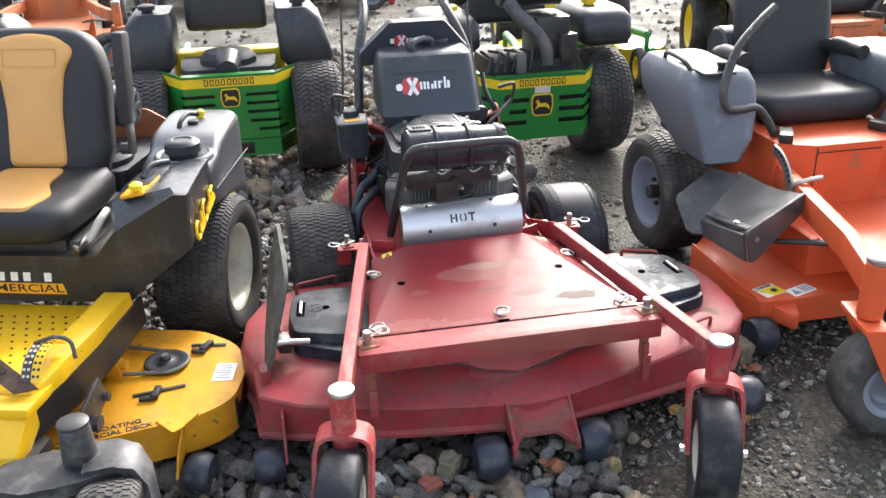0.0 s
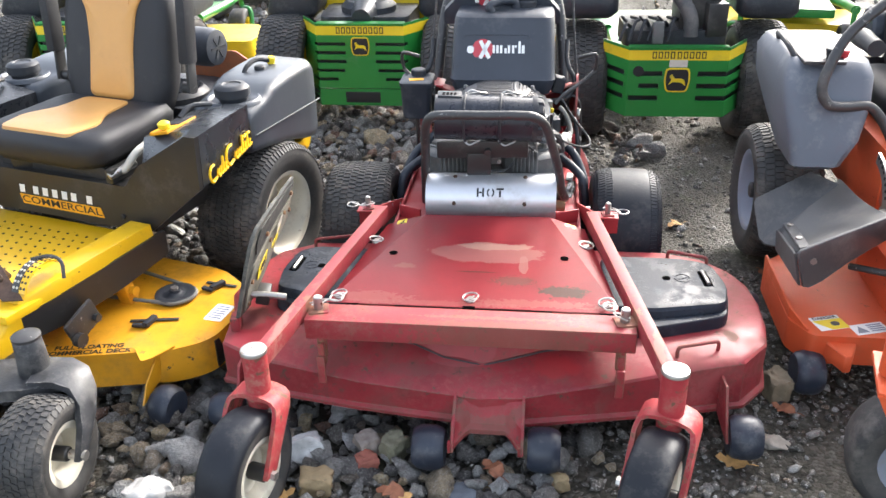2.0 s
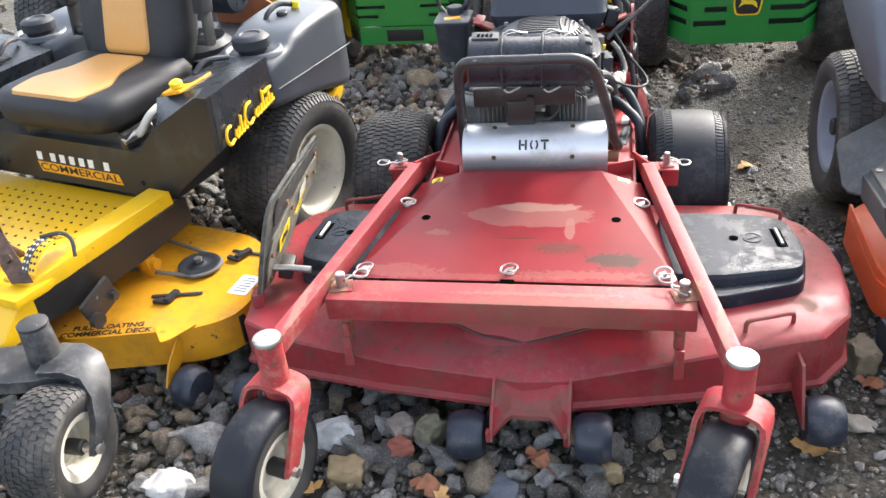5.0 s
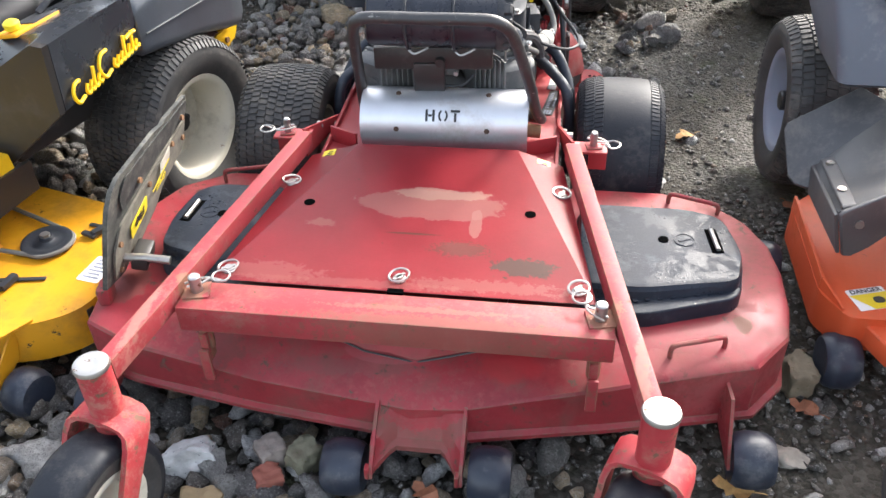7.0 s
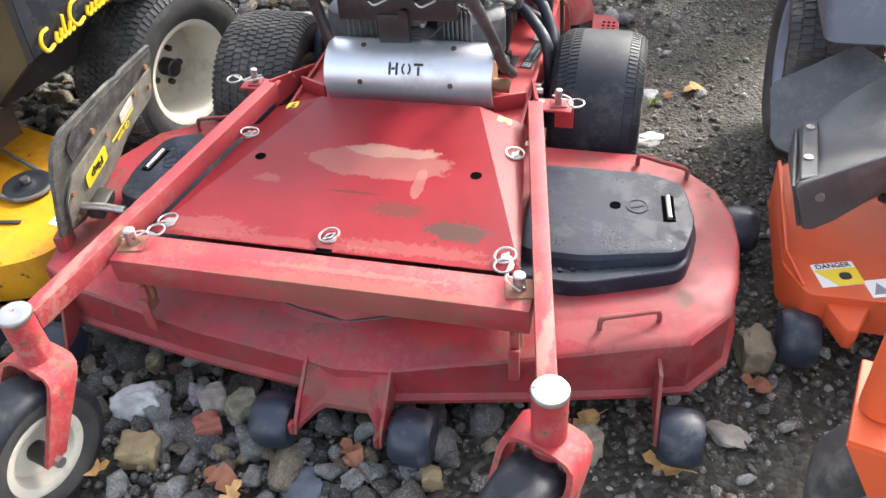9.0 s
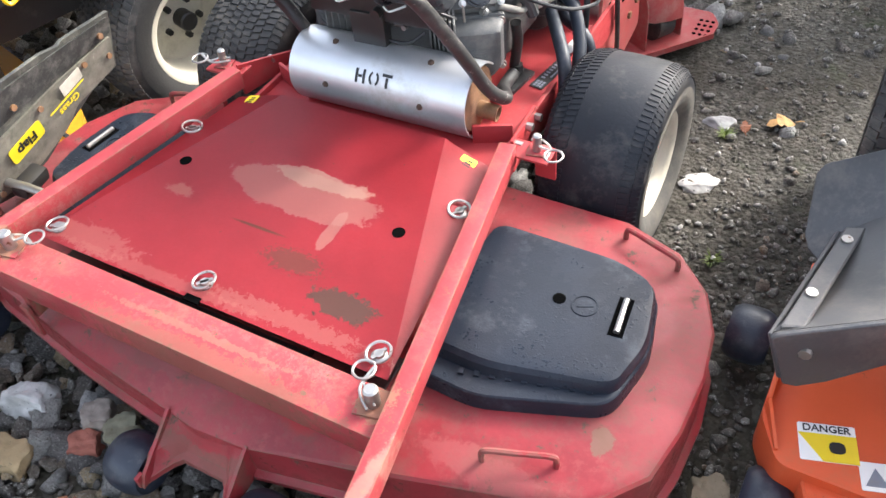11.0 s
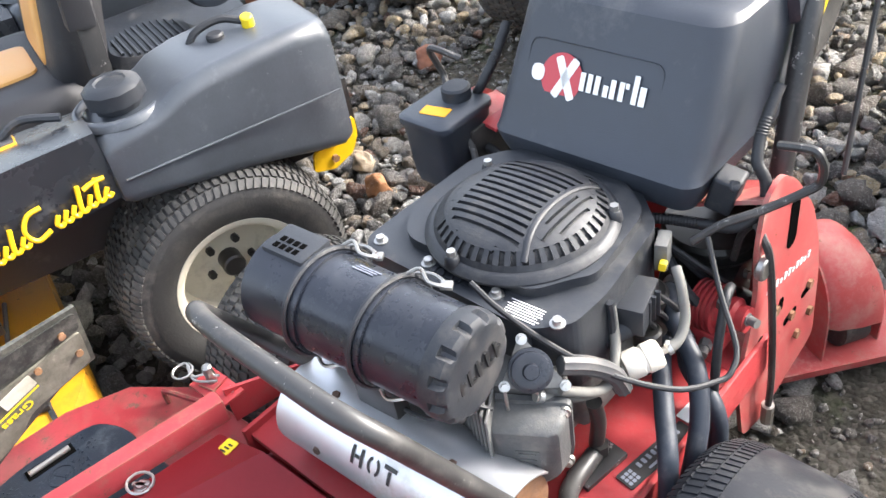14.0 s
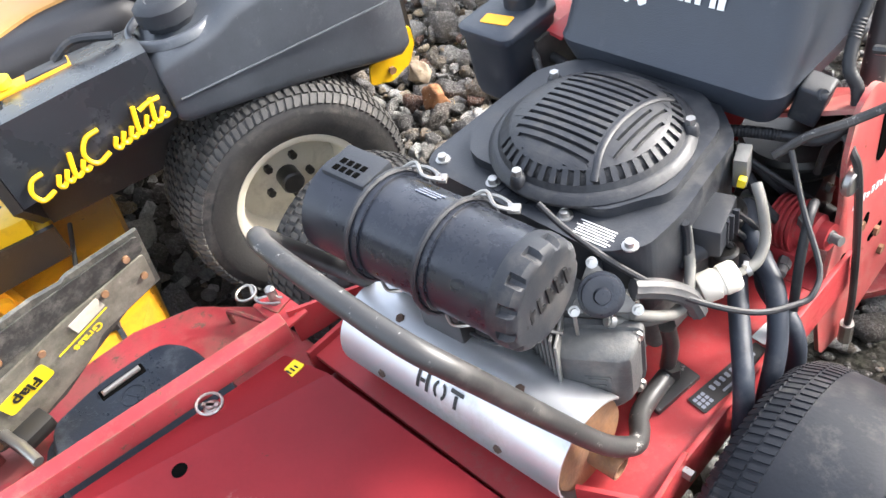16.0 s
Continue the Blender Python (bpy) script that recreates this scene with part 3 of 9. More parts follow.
def seat_parts(parent, c, w, d, back_h, stripe, lean=12.0, base_mat="vinyl", back_x=0.0, back_w=1.0):
    """A high-backed machine seat facing -y; c: middle of the cushion's underside."""
    x, y, z = c
    bm = bmesh.new()
    ring = lambda k, zz, dy=0.0: [(x + px * k, y + dy + py * k, zz) for px, py in rounded(w, d, 0.09, 6)]
    skin(bm, [ring(0.90, z), ring(1.0, z + 0.03), ring(1.02, z + 0.075), ring(0.96, z + 0.105), ring(0.80, z + 0.115), ring(0.5, z + 0.112)])
    cushion = part("cushion", bm, base_mat, parent, smooth=60)
    if stripe:
        bm = bmesh.new()
        ol = soft([(-w * 0.30, -d * 0.46), (w * 0.30, -d * 0.46), (w * 0.34, -d * 0.20), (w * 0.22, d * 0.02), (w * 0.20, d * 0.32), (-w * 0.20, d * 0.32), (-w * 0.22, d * 0.02), (-w * 0.34, -d * 0.20)], 0.03)
        skin(bm, [[(x + a, y + b, z + h) for a, b in [(p[0] * k, p[1] * k) for p in ol]] for h, k in ((0.108, 1.0), (0.119, 0.985), (0.122, 0.9), (0.123, 0.5))])
        part("cushion_panel", bm, stripe, cushion, "tan vinyl panel", smooth=60)
    # backrest
    m = pose(x + back_x, y + d * 0.46, z + 0.06, -lean, 0, 0) @ Matrix.Diagonal((back_w, 1, 1, 1))
    bm = bmesh.new()
    ol = []
    for k in range(33):
        a = math.pi * k / 32
        ol.append((math.copysign(abs(math.cos(a)) ** 0.45, math.cos(a)) * w * 0.47, back_h * 0.55 + math.sin(a) ** 0.75 * back_h * 0.45))
    ol += [(-w * 0.46, back_h * 0.2), (-w * 0.40, 0.0), (w * 0.40, 0.0), (w * 0.46, back_h * 0.2)]
    cxy = (0, back_h * 0.5)
    rr = lambda k, yy: [m @ Vector((cxy[0] + (p[0] - cxy[0]) * k, yy, cxy[1] + (p[1] - cxy[1]) * k)) for p in ol]
    skin(bm, [rr(0.5, -0.055), rr(0.82, -0.058), rr(0.95, -0.045), rr(1.0, -0.015), rr(0.99, 0.03), rr(0.90, 0.06)])
    back = part("backrest", bm, base_mat, parent, smooth=60)
    if stripe:
        bm = bmesh.new()
        H = back_h
        ol2 = [(-w * 0.20, 0.04), (w * 0.20, 0.04), (w * 0.19, H * 0.45), (w * 0.22, H * 0.70), (w * 0.31, H * 0.86), (w * 0.18, H * 0.94), (0, H * 0.96), (-w * 0.18, H * 0.94), (-w * 0.31, H * 0.86), (-w * 0.22, H * 0.70), (-w * 0.19, H * 0.45)]
        ol2 = soft(ol2, 0.03)
        r2 = lambda k, yy: [m @ Vector((p[0] * k, yy, H * 0.5 + (p[1] - H * 0.5) * k)) for p in ol2]
        skin(bm, [r2(1.0, -0.046), r2(0.985, -0.060), r2(0.9, -0.066), r2(0.4, -0.067)])
        part("backrest_panel", bm, stripe, back, "tan vinyl panel", smooth=60)
        bm = bmesh.new()
        mm = wall_pose(m @ Vector((0, -0.0685, H * 0.80)), (1, 0, 0), m.to_3x3() @ Vector((0, 0, 1)))
        for ax, ay, bw, bh in ((0, 0.028, w * 0.36, 0.003), (0, -0.028, w * 0.36, 0.003), (-w * 0.18, 0, 0.003, 0.056), (w * 0.18, 0, 0.003, 0.056)):
            prism(bm, rounded(bw, bh, 0.001, 1, ax, ay), 0, 0.002, mm)
        part("embossed_frame", bm, stripe, back)
    return cushion

# ---- ground ----
import collections

def sstep(a, b, x):
    t = np.clip((x - a) / (b - a), 0, 1)
    return t * t * (3 - 2 * t)


def ground_z(x, y):
    """Height of the bare ground: a shallow dip beside the yellow machine and soft ruts."""
    x, y = np.asarray(x, float), np.asarray(y, float)
    dip = -0.030 * (1 - sstep(-0.85, -0.60, x)) * sstep(0.3, 0.8, y) * (1 - sstep(1.9, 2.8, y))
    rut = 0.012 * np.sin(x * 2.3 + 0.7 * np.sin(y * 1.7)) * np.sin(y * 1.9 + 1.0) + 0.006 * np.sin(x * 7.1 + y * 3.3) * np.sin(y * 6.3 - x * 2.1)
    return dip + rut * np.exp(-((x / 14) ** 2 + (y / 14) ** 2)) - 0.012


def axis_steps(lo, hi, step, far):
    core = list(np.arange(lo, hi + 1e-6, step))
    out, d = [], step
    while d < far:
        d *= 1.35
        out.append(d)
    return np.array([lo - s for s in out[::-1]] + core + [hi + s for s in out])


def make_ground():
    gx, gy = axis_steps(-4, 4, 0.05, 400), axis_steps(-2, 7, 0.05, 400)
    X, Y = np.meshgrid(gx, gy, indexing="ij")
    Z = ground_z(X, Y)
    n, k = X.shape
    co = np.stack([X, Y, Z], -1).reshape(-1, 3)
    i = (np.arange(n - 1)[:, None] * k + np.arange(k - 1)[None]).reshape(-1)
    faces = np.stack([i, i + k, i + k + 1, i + 1], -1)
    me = bpy.data.meshes.new("ground")
    me.from_pydata(co.tolist(), [], faces.tolist())
    m = bpy.data.materials.new("wet_gritty_earth")
    m.use_nodes = True
    nt = m.node_tree
    bs = nt.nodes["Principled BSDF"]
    vec = nt.nodes.new("ShaderNodeTexCoord").outputs["Object"]
    big, mid, fine = noise_tex(nt, vec, 1.1, 6), noise_tex(nt, vec, 14, 8, 0.7), noise_tex(nt, vec, 120, 6, 0.7)
    c = ramp(nt, big, [(0.3, (0.040, 0.036, 0.026)), (0.5, (0.062, 0.054, 0.038)), (0.72, (0.100, 0.086, 0.060))])
    c = mixc(nt, 0.7, c, ramp(nt, mid, [(0.25, 0.25), (0.75, 1.0)]), "MULTIPLY")
    vo = node(nt, "ShaderNodeTexVoronoi", Scale=70.0)
    nt.links.new(vec, vo.inputs["Vector"])
    grit = ramp(nt, vo.outputs["Color"], [(0.45, 0.0), (0.8, 1.0)])
    c = mixc(nt, mth(nt, "MULTIPLY", grit, 0.45), c, (0.16, 0.147, 0.122))
    c = mixc(nt, ramp(nt, noise_tex(nt, vec, 3.1, 7), [(0.58, 0.0), (0.70, 0.55)]), c, (0.06, 0.085, 0.025))
    nt.links.new(c, bs.inputs["Base Color"])
    r = ramp(nt, noise_tex(nt, vec, 2.3, 5), [(0.35, 0.55), (0.6, 0.92)])
    nt.links.new(r, bs.inputs["Roughness"])
    h = mth(nt, "ADD", mth(nt, "MULTIPLY", fine, 0.5), mth(nt, "ADD", mid, mth(nt, "MULTIPLY", vo.outputs["Distance"], -0.6)))
    bp = nt.nodes.new("ShaderNodeBump")
    bp.inputs["Strength"].default_value, bp.inputs["Distance"].default_value = 0.9, 0.02
    nt.links.new(h, bp.inputs["Height"])
    nt.links.new(bp.outputs[0], bs.inputs["Normal"])
    me.materials.append(m)
    me.shade_smooth()
    tagged(new("ground", me), "dark damp earth and grit of the machinery yard", "ground", kind="structure")


make_ground()


def stone_material(name, stops, pits=0.6):
    m = bpy.data.materials.new(name)
    m.use_nodes = True
    nt = m.node_tree
    bs = nt.nodes["Principled BSDF"]
    geo = nt.nodes.new("ShaderNodeNewGeometry")
    vec = nt.nodes.new("ShaderNodeTexCoord").outputs["Object"]
    c = ramp(nt, geo.outputs["Random Per Island"], stops, "CONSTANT")
    n1 = noise_tex(nt, vec, 30, 8, 0.75)
    n2 = noise_tex(nt, vec, 150, 6, 0.75)
    c = mixc(nt, 0.8, c, ramp(nt, n1, [(0.34, 0.26), (0.64, 1.22)]), "MULTIPLY")
    c = mixc(nt, ramp(nt, n2, [(0.53, 0.0), (0.66, 0.75)]), c, (0.62, 0.60, 0.56))
    c = mixc(nt, ramp(nt, n2, [(0.30, 0.8), (0.41, 0.0)]), c, (0.03, 0.028, 0.026))
    vo = node(nt, "ShaderNodeTexVoronoi", Scale=190.0)
    nt.links.new(vec, vo.inputs["Vector"])
    pit = mth(nt, "MULTIPLY", ramp(nt, vo.outputs["Distance"], [(0.10, 1.0), (0.42, 0.0)]), ramp(nt, n1, [(0.42, 0.0), (0.52, 0.85)]))
    # shade inside the pits is put into the colour, besides the bump
    c = mixc(nt, pit, c, mixc(nt, 1.0, c, (0.40, 0.39, 0.37), "MULTIPLY"))
    nt.links.new(c, bs.inputs["Base Color"])
    rr = ramp(nt, n1, [(0.3, 0.55), (0.7, 0.9)])
    nt.links.new(rr, bs.inputs["Roughness"])
    bp = nt.nodes.new("ShaderNodeBump")
    bp.inputs["Strength"].default_value, bp.inputs["Distance"].default_value = pits, 0.030
    nt.links.new(mth(nt, "SUBTRACT", mth(nt, "ADD", n1, n2), mth(nt, "MULTIPLY", pit, 0.5)), bp.inputs["Height"])
    nt.links.new(bp.outputs[0], bs.inputs["Normal"])
    return m


GREYS = [(0.0, (0.30, 0.285, 0.265)), (0.10, (0.15, 0.142, 0.135)), (0.20, (0.43, 0.415, 0.39)), (0.32, (0.21, 0.185, 0.160)), (0.42, (0.56, 0.545, 0.51)), (0.52, (0.34, 0.285, 0.225)),
         (0.61, (0.70, 0.69, 0.67)), (0.69, (0.24, 0.225, 0.215)), (0.77, (0.52, 0.42, 0.29)), (0.84, (0.30, 0.165, 0.115)), (0.885, (0.62, 0.49, 0.31)), (0.93, (0.42, 0.31, 0.21)), (0.965, (0.72, 0.71, 0.69))]
M["stone"] = stone_material("slag_stone", GREYS, 1.0)
M["pebble"] = stone_material("fine_gravel", [(0.0, (0.080, 0.074, 0.064)), (0.3, (0.120, 0.110, 0.095)), (0.6, (0.175, 0.162, 0.142)), (0.82, (0.260, 0.248, 0.228)), (0.90, (0.18, 0.130, 0.088)), (0.95, (0.36, 0.35, 0.33))], 0.3)


def stone_shapes(level, count, rng, rough=0.30):
    shapes = []
    for k in range(count):
        bm = bmesh.new()
        bmesh.ops.create_icosphere(bm, subdivisions=level, radius=1)
        # a few flat breaks, then rough relief
        for _ in range(rng.randint(8, 12)):
            d = Vector((rng.gauss(0, 1), rng.gauss(0, 1), rng.gauss(0, 1))).normalized()
            h = rng.uniform(0.38, 0.66)
            for v in bm.verts:
                s = v.co.dot(d)
                if s > h:
                    v.co -= d * (s - h) * 0.94
        o = Vector((k * 3.1, 0, 7))
        for v in bm.verts:
            v.co *= 1.42 * (1 + rough * 0.5 * noise.noise(v.co * 1.6 + o) + 0.18 * noise.noise(v.co * 3.4 + o) + 0.13 * noise.noise(v.co * 7 + o))
        bm.verts.ensure_lookup_table()
        shapes.append((np.array([v.co[:] for v in bm.verts]), np.array([[v.index for v in f.verts] for f in bm.faces])))
        bm.free()
    return shapes


def scatter(name, label, spots, shapes, material, rng, sink=0.35, flat=(0.55, 0.95)):
    vs, fs, n0 = [], [], 0
    for x, y, r, lift in spots:
        sv, sf = shapes[rng.randrange(len(shapes))]
        rot = np.array(Euler((rng.uniform(-0.5, 0.5), rng.uniform(-0.5, 0.5), rng.uniform(0, 6.28))).to_matrix())
        pre = np.array(Euler((rng.uniform(0, 6.28), rng.uniform(0, 6.28), 0)).to_matrix())
        sc = np.array([rng.uniform(0.85, 1.25), rng.uniform(0.75, 1.1), rng.uniform(*flat)]) * r
        p = ((sv @ pre.T) * sc) @ rot.T
        p = p + np.array([x, y, float(ground_z(x, y)) + r * (0.75 - sink) + lift])
        vs.append(p)
        fs.append(sf + n0)
        n0 += len(sv)
    co, fa = np.concatenate(vs), np.concatenate(fs)
    me = bpy.data.meshes.new(name)
    me.vertices.add(len(co))
    me.vertices.foreach_set("co", co.astype(np.float32).ravel())
    me.loops.add(fa.size)
    me.loops.foreach_set("vertex_index", fa.astype(np.int32).ravel())
    me.polygons.add(len(fa))
    me.polygons.foreach_set("loop_start", np.arange(0, fa.size, 3, dtype=np.int32))
    me.update(calc_edges=True)
    me.validate()
    me.materials.append(M[material])
    return tagged(new(name, me), label, "gravel", kind="stuff")


# footprints of wheels, kept free of loose stones: x0, x1, y0, y1
FEET = [(0.34, 0.60, 0.98, 1.34), (-0.60, -0.34, 0.98, 1.34), (-0.60, -0.44, -0.22, 0.06), (0.36, 0.54, -0.22, 0.06), (-1.10, -0.75, 1.05, 1.55), (-1.20, -0.95, -0.22, 0.10),
        (0.92, 1.2, 1.32, 1.72), (0.93, 1.2, -0.05, 0.30), (-0.46, -0.2, 2.35, 2.95), (-1.4, -1.1, 2.35, 2.95), (0.28, 0.52, 2.2, 2.8), (1.12, 1.38, 2.2, 2.8), (0.28, 0.50, 1.85, 2.12)]


def coarse_share(x, y):
    """1 where the large slag lies, 0 where the ground is fine grit."""
    w = 0.10 * math.sin(3.1 * y) + 0.06 * math.sin(7.3 * y + 1.0)
    if y < 0.95:
        edge = 0.16 + w
    elif y < 2.0:
        edge = 0.30 + w
    else:
        edge = 0.42 + w * 1.5 - 0.05 * max(0, y - 3)
    return float(1 - sstep(edge - 0.12, edge + 0.16, x)) * float(1 - 0.65 * sstep(4.2, 5.2, y))


def clear(x, y, r):
    return not any(a - r * 0.4 < x < b + r * 0.4 and c - r * 0.4 < y < d + r * 0.4 for a, b, c, d in FEET)


class Packing:
    """Keeps stones from lying inside one another."""
    def __init__(self, cell=0.06):
        self.cell, self.grid = cell, collections.defaultdict(list)

    def take(self, x, y, r, k):
        i, j = int(x // self.cell), int(y // self.cell)
        for a in (-1, 0, 1):
            for b in (-1, 0, 1):
                for px, py, pr in self.grid[i + a, j + b]:
                    if (px - x) ** 2 + (py - y) ** 2 < (k * (pr + r)) ** 2:
                        return False
        self.grid[i, j].append((x, y, r))
        return True


def gravel():
    rng = random.Random(4)
    near, mid, far, small = [], [], [], []
    bed = Packing(0.11)
    for layer, (tries, k) in enumerate(((26000, 0.86), (30000, 0.62))):
        for _ in range(tries):
            x, y = rng.uniform(-3.4, 1.3), rng.uniform(-1.6, 6.0)
            thin = sstep(-3.4, -2.4, x) * sstep(-1.6, -0.75, y)
            if rng.random() > coarse_share(x, y) * thin or (y > 3.4 and rng.random() < 0.4):
                continue
            r = min(0.052, max(0.013, rng.lognormvariate(math.log(0.0285 if layer == 0 else 0.020), 0.36)))
            if not clear(x, y, r) or not bed.take(x, y, r, k):
                continue
            lift = rng.uniform(0.0, 0.016) + 0.010 * layer
            hero = (y < 0.45 and -1.3 < x) or (-1.0 < x and 1.5 < y < 2.7)
            (near if r > 0.0225 and hero else mid).append((x, y, r, lift))
    pebbles = Packing(0.05)
    for _ in range(52000):
        x, y = rng.uniform(-0.9, 3.0), rng.uniform(-0.9, 4.4)
        if rng.random() < coarse_share(x, y) * 0.75:
            continue
        front = y < 1.0
        r = min(0.022, max(0.003, rng.lognormvariate(math.log(0.0080 if front else 0.0062), 0.5)))
        if rng.random() < 0.5 * sstep(1.2, 1.6, y) + 0.30 * sstep(1.2, 1.6, y) * sstep(0.7, 1.1, x):
            continue
        if clear(x, y, r) and pebbles.take(x, y, r, 0.7):
            small.append((x, y, r, 0.0))
    for _ in range(9000):                # chips between the large stones
        x, y = rng.uniform(-1.6, 0.5), rng.uniform(-0.9, 3.2)
        if rng.random() < coarse_share(x, y):
            small.append((x, y, rng.uniform(0.006, 0.014), rng.uniform(0, 0.015)))
    for _ in range(620):
        x, y = rng.uniform(0.2, 3.4), rng.uniform(-0.9, 4.4)
        r = rng.uniform(0.010, 0.026)
        if clear(x, y, r) and not (x < 0.85 and 0.1 < y < 0.9):
            mid.append((x, y, r, -0.35 * r))
    for _ in range(5200):                # thinning out towards the rest of the yard
        x, y = rng.gauss(0.2, 3.6), rng.gauss(2.2, 4.2)
        if not (-3.0 < x < 2.8 and -0.9 < y < 4.4):
            far.append((x, y, rng.uniform(0.010, 0.036), 0.0))
    scatter("slag_stones", "loose grey and brown slag stones heaped over the yard", near, stone_shapes(3, 30, rng, 0.26), "stone", rng)
    scatter("slag_stones", "loose grey and brown slag stones heaped over the yard", mid, stone_shapes(2, 26, rng, 0.26), "stone", rng)
    scatter("fine_gravel", "fine grey gravel pressed into damp earth", small, stone_shapes(1, 12, rng, 0.2), "pebble", rng, sink=0.50, flat=(0.4, 0.75))
    scatter("scattered_stones", "scattered small stones on dark ground", far, stone_shapes(1, 12, rng, 0.2), "stone", rng)


gravel()


def hero_stone(name, label, at, size, col, seed, rz=0.0, speck=None, blocky=False):
    rng = random.Random(seed)
    bm = bmesh.new()
    bmesh.ops.create_icosphere(bm, subdivisions=4, radius=1)
    if blocky:
        for v in bm.verts:
            for i in range(3):
                v.co[i] = max(-0.68, min(0.68, v.co[i])) * 1.15
    else:
        for _ in range(9):
            d = Vector((rng.gauss(0, 1), rng.gauss(0, 1), rng.gauss(0, 1))).normalized()
            h = rng.uniform(0.55, 0.8)
            for v in bm.verts:
                s = v.co.dot(d)
                if s > h:
                    v.co -= d * (s - h) * 0.9
    o = Vector((seed * 1.7, 3, 1))
    for v in bm.verts:
        v.co *= 1 + 0.22 * noise.noise(v.co * 1.7 + o) + 0.10 * noise.noise(v.co * 4 + o) + 0.05 * noise.noise(v.co * 9 + o)
        v.co = Vector((v.co.x * size[0], v.co.y * size[1], v.co.z * size[2]))
    m = mat(name + "_rock", col, 0.8, var=0.25, scale=24, bump=0.8, bscale=110, chips=speck, chips_at=0.60, chips_scale=70)
    ob = new(name, mesh_of(name, bm, m, 45))
    ob.matrix_basis = pose(*at, rng.uniform(-8, 8), rng.uniform(-8, 8), rz)
    return tagged(ob, label, "stone")


def lay(x, y, h):
    return (x, y, float(ground_z(x, y)) + h)


hero_stone("granite_stone", "large white and black speckled granite stone", lay(-0.447, 0.135, 0.045), (0.062, 0.056, 0.052), (0.50, 0.50, 0.49), 3, 20, (0.06, 0.06, 0.065))
hero_stone("brick_fragment", "worn red brick fragment among grey slag", lay(-0.272, 0.112, 0.030), (0.036, 0.030, 0.030), (0.30, 0.10, 0.07), 5, 30, blocky=True)
hero_stone("sandstone_block", "yellowish brown sandstone block", lay(-0.387, 0.020, 0.034), (0.052, 0.042, 0.038), (0.30, 0.22, 0.12), 8, 10, (0.13, 0.11, 0.08), blocky=True)
hero_stone("paving_fragment", "square brown stone fragment beside a brick", lay(-0.279, 0.172, 0.045), (0.038, 0.036, 0.036), (0.26, 0.22, 0.19), 9, 40, blocky=True)
hero_stone("paving_fragment", "mossy square stone fragment beside a roller", lay(-0.200, 0.165, 0.045), (0.034, 0.042, 0.040), (0.20, 0.19, 0.13), 10, -30, (0.10, 0.12, 0.04), blocky=True)
hero_stone("sandstone_block", "mossy tan sandstone block beside the red deck", lay(0.893, 0.520, 0.040), (0.042, 0.050, 0.050), (0.22, 0.18, 0.12), 12, 15, (0.09, 0.10, 0.04), blocky=True)
hero_stone("sandstone_block", "tan sandstone block under the red mower", lay(0.555, 0.205, 0.035), (0.032, 0.036, 0.042), (0.28, 0.24, 0.17), 14, 25, blocky=True)
hero_stone("flat_stone", "flat pale stone set in damp earth", lay(0.838, 0.298, 0.002), (0.052, 0.036, 0.022), (0.30, 0.27, 0.23), 15, -25)
hero_stone("slate_stone", "flat dark blue-grey slate stone", lay(-0.005, 0.002, 0.018), (0.058, 0.046, 0.022), (0.10, 0.115, 0.135), 17, 30)
hero_stone("sandstone_block", "small tan sandstone block among grit", lay(0.252, 0.072, 0.022), (0.026, 0.024, 0.026), (0.30, 0.23, 0.13), 18, 20, blocky=True)
hero_stone("pale_stone", "rounded pale grey pitted stone", lay(-0.811, -0.069, 0.040), (0.066, 0.058, 0.050), (0.44, 0.43, 0.41), 21, 0, (0.16, 0.16, 0.16))
hero_stone("pale_stone", "rounded pale grey pitted stone", lay(-0.607, -0.250, 0.040), (0.066, 0.058, 0.050), (0.46, 0.45, 0.42), 22, 50, (0.16, 0.16, 0.16))
hero_stone("sandstone_block", "yellowish sandstone block in front of a black caster", lay(-0.958, -0.327, 0.035), (0.046, 0.038, 0.034), (0.36, 0.30, 0.15), 28, 35, (0.16, 0.13, 0.07), blocky=True)
hero_stone("rusty_stone", "rust-brown lump of slag", lay(-1.020, 1.822, 0.052), (0.056, 0.048, 0.050), (0.27, 0.12, 0.05), 23, 0, (0.45, 0.38, 0.30))
hero_stone("rusty_stone", "rust-brown lump of slag", lay(-1.442, 2.509, 0.05), (0.060, 0.050, 0.050), (0.24, 0.10, 0.06), 24, 40)
hero_stone("sandstone_block", "tan broken stone among grey slag", lay(-1.179, 1.904, 0.045), (0.045, 0.040, 0.045), (0.34, 0.27, 0.19), 29, 10, (0.18, 0.15, 0.11))
hero_stone("pale_stone", "white broken stone among grey slag", lay(-0.835, 1.840, 0.035), (0.042, 0.036, 0.032), (0.58, 0.56, 0.52), 30, 10)
hero_stone("grey_stone", "large angular grey stone at the edge of the slag", lay(0.281, 2.504, 0.045), (0.075, 0.062, 0.052), (0.17, 0.17, 0.17), 31, 10, (0.40, 0.40, 0.39))
hero_stone("pale_stone", "pale grey stone on damp earth", lay(0.364, 2.436, 0.022), (0.046, 0.040, 0.032), (0.40, 0.40, 0.39), 32, 30)
hero_stone("pale_stone", "pale limestone half sunk in earth", lay(0.622, 1.400, 0.0), (0.056, 0.044, 0.018), (0.38, 0.37, 0.35), 26, 40)
hero_stone("pale_stone", "pale limestone half sunk in earth", lay(0.592, 1.668, 0.0), (0.048, 0.036, 0.022), (0.36, 0.36, 0.35), 27, 10)


